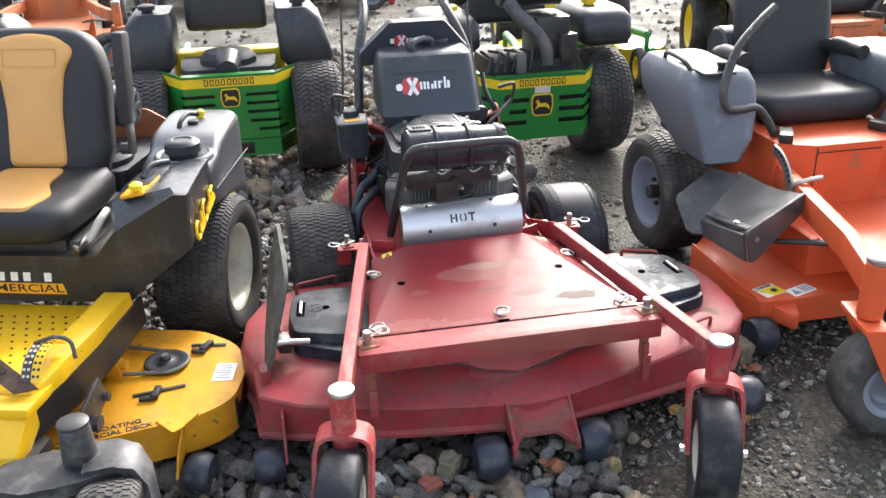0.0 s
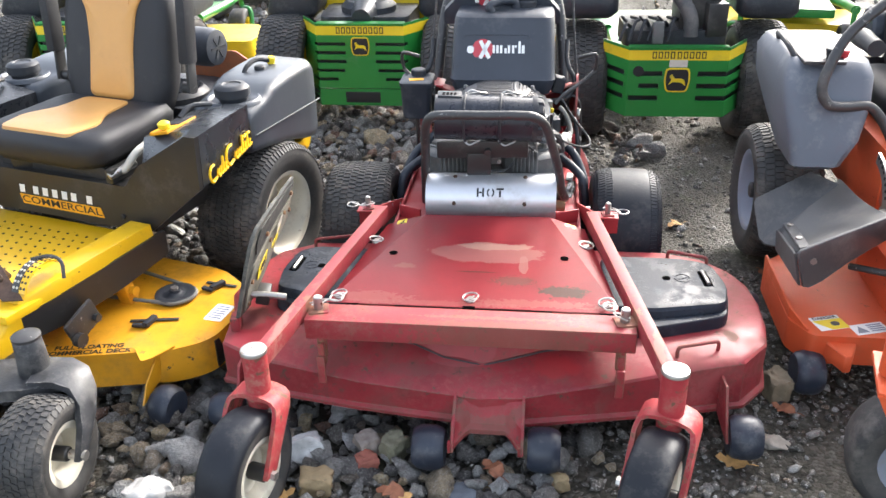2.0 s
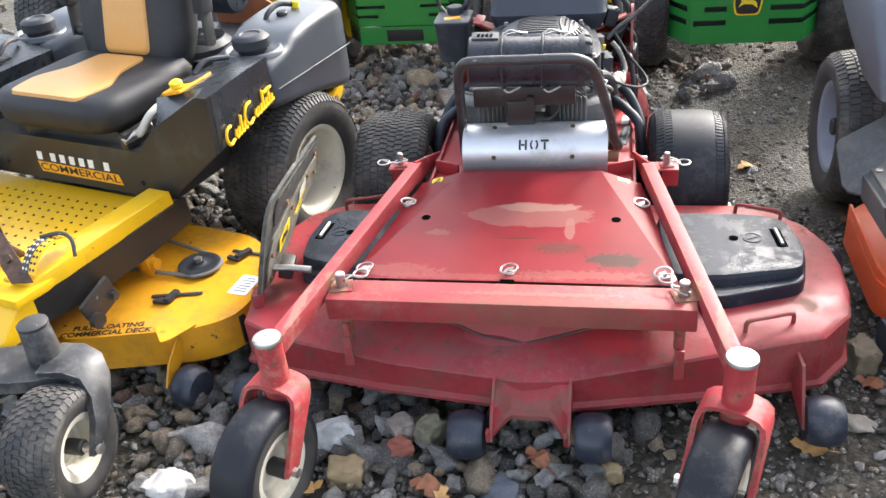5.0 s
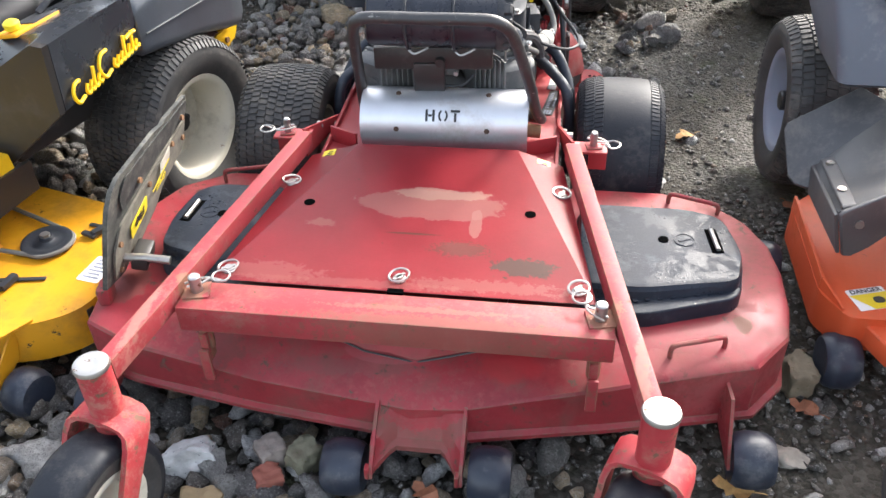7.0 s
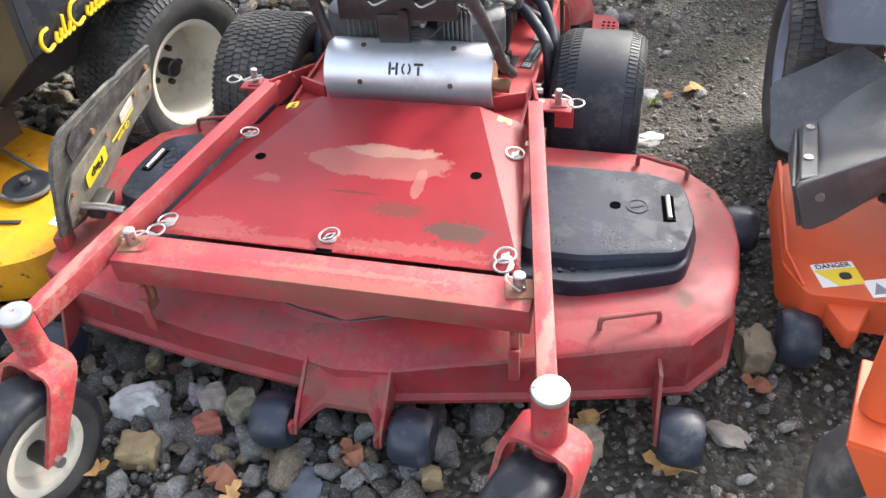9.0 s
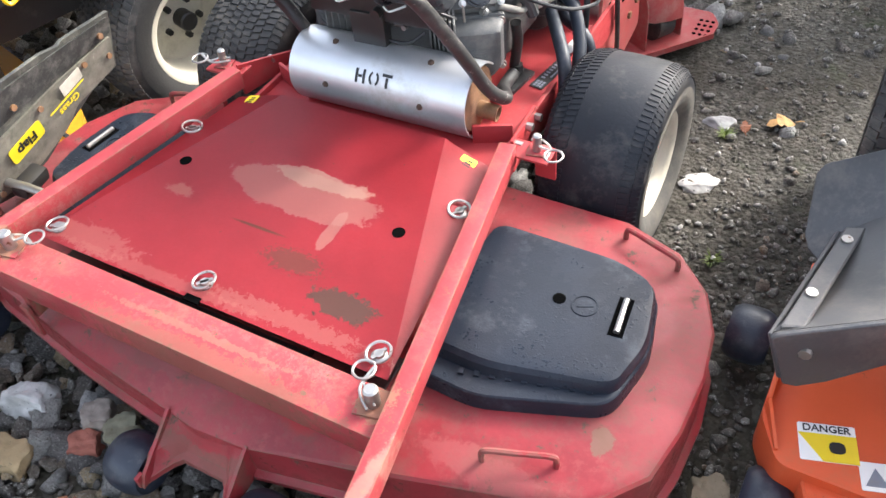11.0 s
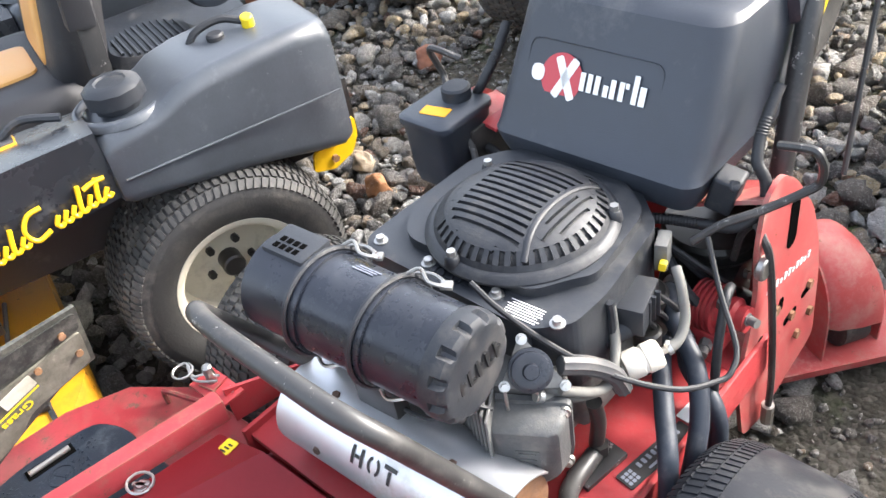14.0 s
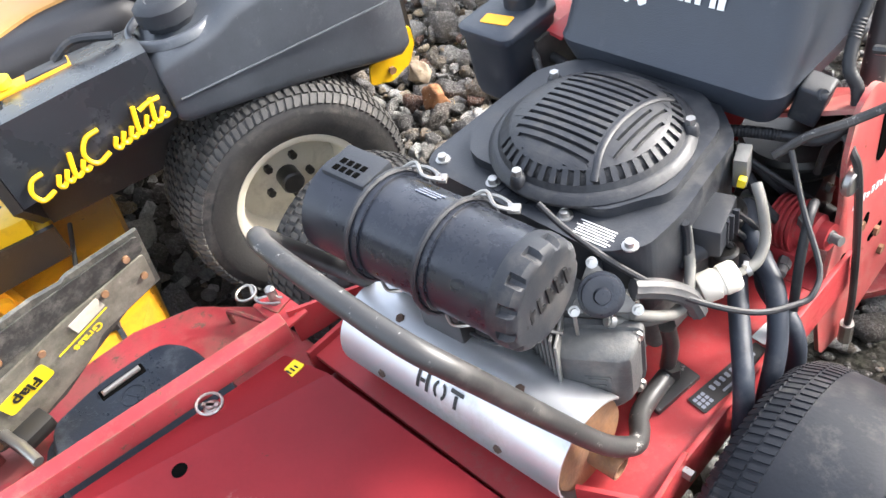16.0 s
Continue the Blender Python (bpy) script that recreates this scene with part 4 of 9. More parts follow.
def oak_leaf(at, size, rz, material, label):
    bm = bmesh.new()
    half = [(0.0, -0.02), (0.06, 0.02), (0.22, 0.10), (0.10, 0.20), (0.32, 0.34), (0.13, 0.42), (0.34, 0.62), (0.14, 0.66), (0.18, 0.86), (0.0, 1.0)]
    pts = [(x, y - 0.45) for x, y in half] + [(-x * 0.92, y - 0.43) for x, y in half[-2:0:-1]]
    top = [bm.verts.new((x * size, y * size, 0)) for x, y in pts]
    bm.faces.new(top)
    bmesh.ops.triangulate(bm, faces=bm.faces[:])
    for v in bm.verts:
        x, y = v.co.x / size, v.co.y / size
        v.co.z = size * (0.30 * abs(x) ** 1.3 + 0.08 * math.sin(y * 7 + rz))
    bmesh.ops.solidify(bm, geom=bm.faces[:], thickness=0.0012)
    ob = new("oak_leaf", mesh_of("oak_leaf", bm, material, 0))
    ob.matrix_basis = pose(*at, 6, -5, rz)
    tagged(ob, label, "leaf", group="fallen leaves")
    bm = bmesh.new()
    tube(bm, [(0, -0.44 * size, 0.004), (0.02 * size, -0.62 * size, 0.006), (0.06 * size, -0.78 * size, 0.002)], 0.0012, 5, 3)
    part("stem", bm, material, ob)


for x, y, s, rz, mt in ((0.747, 1.713, 0.10, 120, "leaf"), (-0.464, -0.050, 0.10, -60, "leaf"), (0.712, 0.195, 0.11, 80, "leaf"), (0.077, 0.085, 0.10, 40, "leaf_brown"), (0.547, 0.280, 0.09, 130, "leaf"),
                        (-0.176, -0.020, 0.11, 70, "leaf_brown"), (-0.140, -0.055, 0.09, -20, "leaf"), (1.02, 1.28, 0.09, 200, "leaf_brown"), (0.90, 0.440, 0.09, 60, "leaf_brown"), (0.66, 1.66, 0.06, 15, "leaf_brown")):
    s *= 0.78
    oak_leaf((x, y, float(ground_z(x, y)) + (0.045 if coarse_share(x, y) > 0.5 else 0.016)), s, rz, mt, "dry yellow-brown oak leaf on the gravel" if mt == "leaf" else "withered brown oak leaf on the gravel")


def grass_tuft(x, y, n, h, seed):
    rng = random.Random(seed)
    bm = bmesh.new()
    for _ in range(n):
        a, r = rng.uniform(0, 6.28), rng.uniform(0, h * 0.5)
        bx, by, w = x + math.cos(a) * r, y + math.sin(a) * r, 0.0025
        lx, ly, hh = math.cos(a) * h * rng.uniform(0.2, 0.8), math.sin(a) * h * rng.uniform(0.2, 0.8), h * rng.uniform(0.5, 1)
        z = float(ground_z(bx, by))
        rows = [((bx + lx * t * t, by + ly * t * t, z + hh * t * (1 - 0.3 * t)), w * (1 - t * 0.9)) for t in (0, 0.4, 0.75, 1.0)]
        vs = [(bm.verts.new((p[0] - k * math.sin(a), p[1] + k * math.cos(a), p[2])), bm.verts.new((p[0] + k * math.sin(a), p[1] - k * math.cos(a), p[2]))) for p, k in rows]
        for (p, q), (s, t) in zip(vs, vs[1:]):
            bm.faces.new((p, q, t, s))
    ob = new("grass_tuft", mesh_of("grass_tuft", bm, "grass", 0))
    tagged(ob, "small tuft of yellow-green grass between stones", "grass", kind="stuff")


grass_tuft(0.16, 2.20, 160, 0.09, 2)
grass_tuft(-0.33, 2.35, 120, 0.08, 3)
grass_tuft(0.72, 1.15, 40, 0.03, 5)
grass_tuft(0.62, 1.62, 60, 0.03, 6)

# ---- red walk-behind mower ----
def caster(parent, pivot, centre, R=0.152, W=0.105, top=0.441, mat_frame="red_worn"):
    """A stem tube with its cap, a fork and a smooth tyre that trails from the pivot."""
    px, py = pivot
    c = Vector(centre)
    d = (Vector((c.x, c.y, 0)) - Vector((px, py, 0))).normalized()
    side = Vector((-d.y, d.x, 0))
    bm = bmesh.new()
    cyl(bm, (px, py, top - 0.165), (px, py, top - 0.004), 0.031, seg=28, edge=0.003)
    st = part("stem_tube", bm, mat_frame, parent)
    bm = bmesh.new()
    lathe(bm, [(0, 0.033), (0.004, 0.0335), (0.009, 0.031), (0.011, 0.024), (0.008, 0.008)], (px, py, top - 0.008), (0, 0, 1), 28)
    part("cap", bm, "steel", st, "bare pressed steel cap")
    bm = bmesh.new()
    z = top - 0.165
    hw = W / 2 + 0.016
    crown = c.z + R + 0.012
    path = []
    for k in range(9):
        a = math.pi * k / 8
        path.append((math.cos(a) * hw, crown - 0.03 + math.sin(a) ** 0.6 * 0.036))
    path = [(hw, c.z)] + path + [(-hw, c.z)]
    rings = []
    for s, zz in path:
        f = min(1, max(0, (zz - c.z) / (crown - c.z)))
        base = Vector((px, py, 0)) * f + Vector((c.x, c.y, 0)) * (1 - f)
        wd = 0.036 * f + 0.024 * (1 - f)
        n = Vector((s, 0, (zz - (crown - 0.03)) if zz > crown - 0.03 else 0)).normalized()
        ctr = base + side * s + Vector((0, 0, zz))
        out = side * n.x * 0.006 + Vector((0, 0, n.z * 0.006))
        rings.append([ctr + d * wd + out, ctr - d * wd + out, ctr - d * wd - out, ctr + d * wd - out])
    skin(bm, rings)
    cyl(bm, (px, py, crown - 0.004), (px, py, z + 0.01), 0.034, 0.031, seg=24, edge=0.003)
    fork = part("fork", bm, mat_frame, parent, smooth=50)
    for s in (1, -1):
        bm = bmesh.new()
        p = c + side * s * (hw + 0.006)
        cyl(bm, p, p + side * s * 0.012, 0.012, seg=6)
        part("axle_bolt", bm, "steel", fork)
    tyre_parts(parent, c, side, R, W, R * 0.56, "cream", tread=None, tyre_mat="rubber_wet", hub=0.022, bolts=0, face=1, dish=0.5)
    return fork


def hairpin(parent, at, h, r=0.011, ring_dir=(1, 0, 0), pin_label="steel hitch pin"):
    """An upright pin with a hairpin clip through it."""
    bm = bmesh.new()
    x, y, z = at
    cyl(bm, (x, y, z), (x, y, z + h), r, seg=16, edge=0.003)
    pin = part("pin", bm, "steel", parent, pin_label)
    bm = bmesh.new()
    box(bm, (x, y, z + 0.002), (r * 4.2, r * 4.0, 0.005), (0, 0, 12), 0.001)
    part("washer", bm, "red_beam", pin)
    bm = bmesh.new()
    d = Vector(ring_dir).normalized()
    s = Vector((-d.y, d.x, 0))
    b = Vector((x, y, z + h * 0.45))
    pts = [b - d * 0.018, b + d * 0.012, b + d * 0.03 + s * 0.006]
    for k in range(9):
        a = -0.5 * math.pi + 2 * math.pi * k / 8
        pts.append(b + d * (0.052 + 0.018 * math.sin(a) * 0 + 0.018 * math.cos(a)) + s * (0.018 * math.sin(a)) + Vector((0, 0, 0.004)))
    pts += [b + d * 0.03 + s * 0.010, b + d * 0.008 + s * 0.016, b - d * 0.02 + s * 0.012]
    tube(bm, pts, 0.0024, 6, 3)
    part("clip", bm, "steel", pin, "bent wire clip")
    return pin


def ring_fastener(parent, at, rz=0.0):
    """A quarter-turn fastener with a wire ring lying on the cover."""
    x, y, z = at
    bm = bmesh.new()
    lathe(bm, [(0, 0.014), (0.003, 0.014), (0.005, 0.009), (0.010, 0.008)], (x, y, z), (0, 0, 1), 18)
    box(bm, (x, y, z + 0.008), (0.030, 0.006, 0.004), (0, 0, rz + 50))
    f = part("fastener", bm, "steel", parent, "steel quarter-turn fastener")
    bm = bmesh.new()
    pts = [(x + 0.021 * math.cos(a), y + 0.021 * math.sin(a), z + 0.012 + 0.003 * math.cos(a + rz)) for a in (2 * math.pi * k / 20 for k in range(21))]
    tube(bm, pts, 0.0026, 6, 0)
    part("ring", bm, "steel", f)
    return f


def deck_shell():
    """Rings of the mowing deck from the bottom flange to the top plate."""
    lip = [(-0.728, 0.46, 0.258), (-0.712, 0.305, 0.248), (-0.60, 0.266, 0.226), (-0.30, 0.215, 0.205), (0.035, 0.176, 0.198), (0.15, 0.182, 0.204), (0.42, 0.235, 0.232), (0.64, 0.285, 0.256), (0.735, 0.31, 0.260),
           (0.808, 0.40, 0.262), (0.825, 0.50, 0.262), (0.828, 0.62, 0.262), (0.815, 0.72, 0.262), (0.775, 0.81, 0.262), (0.70, 0.885, 0.262), (0.585, 0.925, 0.262), (0.41, 0.925, 0.262), (0.0, 0.93, 0.262), (-0.41, 0.925, 0.262), (-0.58, 0.915, 0.262), (-0.69, 0.84, 0.262), (-0.745, 0.72, 0.262), (-0.76, 0.55, 0.262)]
    cx, cy = 0.03, 0.6
    rings = []
    off = lambda k, z: [(x + (x - cx) / math.hypot(x - cx, y - cy) * k, y + (y - cy) / math.hypot(x - cx, y - cy) * k, z) for x, y, _ in lip]
    rings.append(off(-0.004, 0.112))
    rings.append(off(0.012, 0.112))
    rings.append(off(0.012, 0.122))
    rings.append(off(-0.001, 0.130))
    rings.append([(x, y, z - 0.006) for x, y, z in lip])
    rings.append([(x + (cx - x) * 0.006, y + (cy - y) * 0.012, z) for x, y, z in lip])
    top = []
    for x, y, z in lip:
        k = 0.30 if y < 0.36 and x < 0.5 else 0.05
        top.append((x + (cx - x) * k * 0.4, y + (cy - y) * k, max(z, 0.266)))
    rings.append(top)
    return rings


def red_mower():
    T = thing("walk_behind_mower", "worn red walk-behind mower with wide deck and black engine", "lawn mower")
    # deck
    bm = bmesh.new()
    skin(bm, deck_shell())
    deck = part("deck", bm, "red_deck", T, "scraped red steel mowing deck", smooth=25)
    # front bracket plates and nose
    for x in (-0.034, 0.148):
        bm = bmesh.new()
        plate(bm, (x, 0.185, 0.205), (x, 0.185, 0.115), (x, 0.068, 0.098), (x, 0.080, 0.125), 0.007)
        box(bm, (x - 0.0035, 0.075, 0.112), (0.009, 0.018, 0.030), (0, 0, 0), 0.002)
        part("roller_bracket", bm, "red_deck", deck)
    # pressed skirt between the two middle brackets, webs at its ends and a rolled lower lip
    bm = bmesh.new()
    rings = []
    for i in range(17):
        f = i / 16
        x = -0.036 + 0.186 * f
        g = min(1.0, 1.5 * math.sin(math.pi * f))
        row = [(x, 0.182 + 0.006 * abs(f - 0.4), 0.190), (x, 0.110 + 0.064 * g, 0.150 + 0.004 * g), (x, 0.080 + 0.078 * g, 0.110 + 0.016 * g), (x, 0.072 + 0.070 * g, 0.104 + 0.014 * g), (x, 0.072 + 0.070 * g, 0.092 + 0.012 * g)]
        rings.append(row + [(q[0], q[1] + 0.007, q[2] - 0.002) for q in row[::-1]])
    skin(bm, rings)
    bmesh.ops.recalc_face_normals(bm, faces=bm.faces[:])
    part("nose_skirt", bm, "red_deck", deck, "rust-edged pressed skirt", smooth=30)
    bm = bmesh.new()
    plate(bm, (0.672, 0.30, 0.225), (0.672, 0.30, 0.112), (0.684, 0.185, 0.082), (0.680, 0.255, 0.215), 0.007)
    part("roller_bracket", bm, "red_deck", deck)
    bm = bmesh.new()
    plate(bm, (-0.655, 0.30, 0.215), (-0.655, 0.30, 0.112), (-0.655, 0.20, 0.085), (-0.655, 0.25, 0.205), 0.007)
    part("roller_bracket", bm, "red_deck", deck)
    for c in ((-0.095, 0.112, 0.075), (0.208, 0.115, 0.085), (0.735, 0.215, 0.085), (-0.70, 0.24, 0.06), (0.86, 0.90, 0.075)):
        roller(T, c, 0.060 if c[0] > -0.6 else 0.05)
    # lift loops
    for a, b, h in (((0.556, 0.312, 0.262), (0.668, 0.352, 0.262), 0.034), ((0.592, 0.875, 0.262), (0.708, 0.835, 0.262), 0.032), ((-0.575, 0.86, 0.262), (-0.44, 0.90, 0.262), 0.04)):
        bm = bmesh.new()
        a, b = Vector(a), Vector(b)
        up, e = Vector((0, 0, h)), (b - a).normalized() * 0.01
        tube(bm, [a, a + up * 0.7, a + up + e, (a + b) / 2 + up, b + up - e, b + up * 0.7, b], 0.0055, 8, 4)
        part("lift_loop", bm, "red_deck", deck)
    # belt covers
    for s in (1, -1):
        bm = bmesh.new()
        ol = soft([(0.36, 0.40), (0.50, 0.392), (0.712, 0.470), (0.735, 0.60), (0.705, 0.735), (0.62, 0.765), (0.36, 0.765)], 0.035)
        squeeze = (lambda x: x) if s > 0 else (lambda x: 0.36 + (x - 0.36) * 0.68)
        ol = [(squeeze(x), y) for x, y in ol]
        ctr = (squeeze(0.54), 0.585)
        ring = lambda k, z, fy=0.0: [(s * (ctr[0] + (x - ctr[0]) * k), ctr[1] + (y - ctr[1]) * k + (fy * max(0, 0.52 - y) if y < 0.52 else 0), z) for x, y in ol]
        skin(bm, [ring(1.0, 0.266), ring(1.0, 0.292), ring(0.990, 0.301), ring(0.975, 0.3035), ring(0.970, 0.3045, 0.30), ring(0.965, 0.322, 0.34), ring(0.945, 0.330, 0.38), ring(0.90, 0.332, 0.40)])
        cover = part("belt_cover", bm, "black_wet", T, "black moulded plastic belt cover", smooth=26)
        bm = bmesh.new()
        cyl(bm, (s * squeeze(0.555), 0.625, 0.328), (s * squeeze(0.555), 0.625, 0.3335), 0.012, seg=18)
        part("hole", bm, "void", cover)
        bm = bmesh.new()
        lathe(bm, [(0, 0.024), (0.002, 0.024), (0.002, 0.021), (0, 0.021)], (s * squeeze(0.602), 0.628, 0.3315), (0, 0, 1), 24, caps=False)
        box(bm, (s * squeeze(0.602), 0.628, 0.3325), (0.028, 0.006, 0.0015), (0, 0, 25))
        part("moulded_mark", bm, "black_wet", cover)
        bm = bmesh.new()
        box(bm, (s * squeeze(0.668), 0.630, 0.3318), (0.026, 0.088, 0.003), (0, 0, 6 * s))
        part("slot", bm, "void", cover)
        bm = bmesh.new()
        tube(bm, [(s * squeeze(0.673), 0.592, 0.336), (s * squeeze(0.664), 0.668, 0.336)], 0.0055, 8, 0)
        part("latch_bar", bm, "steel", cover, "galvanised latch bar in the slot")
        for k in range(9):
            bm = bmesh.new()
            t = k / 8
            box(bm, (s * squeeze(0.46 + 0.21 * t), 0.428 + 0.055 * t, 0.3060), (0.010, 0.012, 0.005), (0, 0, 16 * s))
            part("ridge", bm, "black_wet", cover)
    # centre cover with bent wings
    bm = bmesh.new()
    TL, TR, BL, BR = (-0.195, 0.848, 0.412), (0.207, 0.855, 0.412), (-0.396, 0.3085, 0.394), (0.398, 0.3085, 0.394)
    OL, OR = (-0.318, 0.838, 0.378), (0.320, 0.842, 0.378)
    vs = [bm.verts.new(p) for p in (TL, TR, BR, BL, OL, OR)]
    bm.faces.new((vs[3], vs[2], vs[1], vs[0])), bm.faces.new((vs[3], vs[0], vs[4])), bm.faces.new((vs[2], vs[5], vs[1]))
    bmesh.ops.solidify(bm, geom=bm.faces[:], thickness=-0.005)
    cover = part("centre_cover", bm, "red_cover", T, "red sheet-metal cover with scraped and rusty patches", smooth=12)
    bm = bmesh.new()
    box(bm, (0.0, 0.58, 0.31), (0.44, 0.50, 0.09), (2.5, 0, 0))
    part("under_frame", bm, "black_paint", T)
    for x in (-0.257, 0.252):
        bm = bmesh.new()
        cyl(bm, (x, 0.592, 0.396), (x, 0.592, 0.4042), 0.0128, seg=20)
        part("hole", bm, "void", cover)
    bm = bmesh.new()
    box(bm, (-0.005, 0.309, 0.3925), (0.034, 0.014, 0.005))
    part("slot", bm, "void", cover)
    for x, y, z in ((-0.329, 0.694, 0.384), (0.320, 0.70, 0.383), (-0.003, 0.345, 0.395), (-0.366, 0.340, 0.394), (0.362, 0.343, 0.394)):
        ring_fastener(cover, (x, y, z), x * 50)
    for x in (-0.268, 0.272):
        bm = bmesh.new()
        s = 1 if x > 0 else -1
        m = wall_pose((x, 0.822, 0.393), (1, 0, -0.30 * s), (0, 1, 0.07))
        prism(bm, rounded(0.034, 0.034, 0.003, 2), 0, 0.0015, m)
        st = part("warning_sticker", bm, "lab_yellow", cover, "small yellow warning sticker")
        bm = bmesh.new()
        for k in range(3):
            prism(bm, rounded(0.018 - 0.003 * k, 0.003, 0.001, 1, 0.002 * k, -0.007 + 0.007 * k), 0.0015, 0.0024, m)
        part("print", bm, "ink", st)
    # carrier arms, front beam
    for s in (1, -1):
        bm = bmesh.new()
        a, b = Vector((s * 0.339, 0.872, 0.406)), Vector((s * 0.490, 0.024, 0.404))
        d = (b - a).normalized()
        n = Vector((-d.y, d.x, 0)) * 0.0175
        u = Vector((0, 0, 0.024))
        skin(bm, [[p + n + u, p - n + u, p - n - u, p + n - u] for p in (a, b)])
        bevel(bm, bm.edges[:], 0.004)
        arm = part("carrier_arm", bm, "red_beam", T, "red square-tube carrier arm with worn paint")
        bm = bmesh.new()
        box(bm, (s * 0.378, 0.888, 0.408), (0.095, 0.052, 0.006), (0, 0, 0), 0.002)
        box(bm, (s * 0.405, 0.905, 0.375), (0.045, 0.006, 0.075), (0, 0, 0), 0.002)
        part("hitch_tab", bm, "red", arm)
        hairpin(T, (s * 0.392, 0.892, 0.410), 0.042, 0.009, (s * 0.9, -0.5, 0))
        hairpin(T, (s * 0.404, 0.258, 0.400), 0.042, 0.0125, (-s * 0.55 if s > 0 else 0.9, 0.55, 0))
    bm = bmesh.new()
    box(bm, (0.0, 0.247, 0.3705), (0.865, 0.086, 0.061), (0, 0, 0), 0.004)
    part("front_beam", bm, "red_beam", T, "red front cross beam with worn brown scrapes")
    for s in (1, -1):
        bm = bmesh.new()
        cyl(bm, (s * 0.40, 0.245, 0.36), (s * 0.40, 0.245, 0.265), 0.014, seg=12)
        box(bm, (s * 0.40, 0.238, 0.275), (0.018, 0.03, 0.075), (0, 0, 0), 0.003)
        box(bm, (s * 0.40, 0.215, 0.235), (0.022, 0.008, 0.085), (0, 0, 0), 0.002)
        part("hanger", bm, "red_beam", T, "chipped red deck hanger")
    caster(T, (-0.498, 0.0), (-0.522, -0.098, 0.152))
    caster(T, (0.498, 0.0), (0.462, -0.090, 0.152))
    # black sheet added in the gap behind the beam for its shade
    bm = bmesh.new()
    box(bm, (0.0, 0.345, 0.325), (0.74, 0.10, 0.006))
    part("gap_shade_sheet", bm, "black_paint", T, "black sheet added for the shade below the cover edge")
    bm = bmesh.new()
    ap = [(-0.33, 0.345), (0.36, 0.345), (0.33, 0.312), (0.20, 0.292), (0.10, 0.262), (0.036, 0.245), (-0.02, 0.258), (-0.07, 0.262), (-0.15, 0.295), (-0.30, 0.318)]
    prism(bm, ap, 0, 0.004, Matrix(((1, 0, 0, 0), (0, 0.25, 1, 0.205), (0, 1, 0, 0), (0, 0, 0, 1))))
    part("torn_apron", bm, "red_deck", T, "bent and torn red apron under the beam")
    bm = bmesh.new()
    for (xa, za), (xb, zb) in (((-0.30, 0.314), (-0.15, 0.291)), ((-0.15, 0.291), (-0.07, 0.258)), ((-0.07, 0.258), (0.036, 0.241)), ((0.036, 0.241), (0.10, 0.258)), ((0.10, 0.258), (0.20, 0.288)), ((0.20, 0.288), (0.33, 0.308))):
        tube(bm, [(xa, 0.2035 + 0.25 * za, za), (xb, 0.2035 + 0.25 * zb, zb)], 0.0022, 5, 0)
    part("torn_edge", bm, "black_paint", T, "dark torn sheet edge")
    # raised discharge flap
    bm = bmesh.new()
    pts = [(0.352, 0.300), (0.348, 0.470), (0.353, 0.520), (0.370, 0.552), (0.402, 0.568), (0.60, 0.566), (0.650, 0.556), (0.664, 0.563), (0.803, 0.553), (0.800, 0.402), (0.72, 0.388), (0.62, 0.340), (0.55, 0.30), (0.45, 0.275)]
    lean = lambda y, z: (-0.675 + (z - 0.28) * 0.28 - (y - 0.35) * 0.02, y, z)
    front = [bm.verts.new(lean(y, z)) for y, z in pts]
    back = [bm.verts.new(Vector(lean(y, z)) + Vector((-0.011, 0, 0))) for y, z in pts]
    bm.faces.new(front), bm.faces.new(back[::-1])
    for i in range(len(pts)):
        j = (i + 1) % len(pts)
        bm.faces.new((front[j], front[i], back[i], back[j]))
    flap = part("discharge_flap", bm, "flap", T, "weathered grey rubber discharge flap, folded upright")
    fm = lambda y, z, o=0.002: Vector(lean(y, z)) + Vector((o, 0, 0))
    up = Vector(lean(0, 1)) - Vector(lean(0, 0))
    bm = bmesh.new()
    ol = soft([(0.385, 0.300), (0.378, 0.385), (0.405, 0.440), (0.62, 0.480), (0.792, 0.496), (0.790, 0.410), (0.72, 0.396), (0.66, 0.385), (0.62, 0.345), (0.50, 0.300)], 0.010)
    skin(bm, [[fm(y, z, 0.0066) for y, z in ol], [fm(y, z, 0.001) for y, z in ol]])
    st = part("steel_backing", bm, "backing", flap, "weathered tan steel backing plate")
    bm = bmesh.new()
    rim = soft([(0.40, 0.516), (0.425, 0.552), (0.60, 0.552), (0.796, 0.545), (0.795, 0.502), (0.62, 0.494), (0.42, 0.470)], 0.010)
    skin(bm, [[fm(y, z, 0.0050) for y, z in rim], [fm(y, z, 0.001) for y, z in rim]])
    part("rubber_strip", bm, "flap_dark", flap, "cracked black rubber strip")
    for y, z in ((0.40, 0.395), (0.56, 0.450), (0.70, 0.475), (0.775, 0.450), (0.41, 0.315), (0.76, 0.515), (0.50, 0.500)):
        bm = bmesh.new()
        cyl(bm, fm(y, z, 0.004), fm(y, z, 0.0125), 0.007, seg=10)
        part("rivet", bm, "rusty", st)
    bm = bmesh.new()
    prism(bm, rounded(0.100, 0.048, 0.008, 3), 0, 0.0015, wall_pose(fm(0.505, 0.395, 0.008), (0, 1, 0.22), up))
    lab = part("label_sticker", bm, "lab_yellow", flap, "yellow worn warning label")
    lettering("lettering", "Flap", 0.036, wall_pose(fm(0.505, 0.395, 0.0105), (0, -1, -0.22), -up), "ink", flap, 0.001)
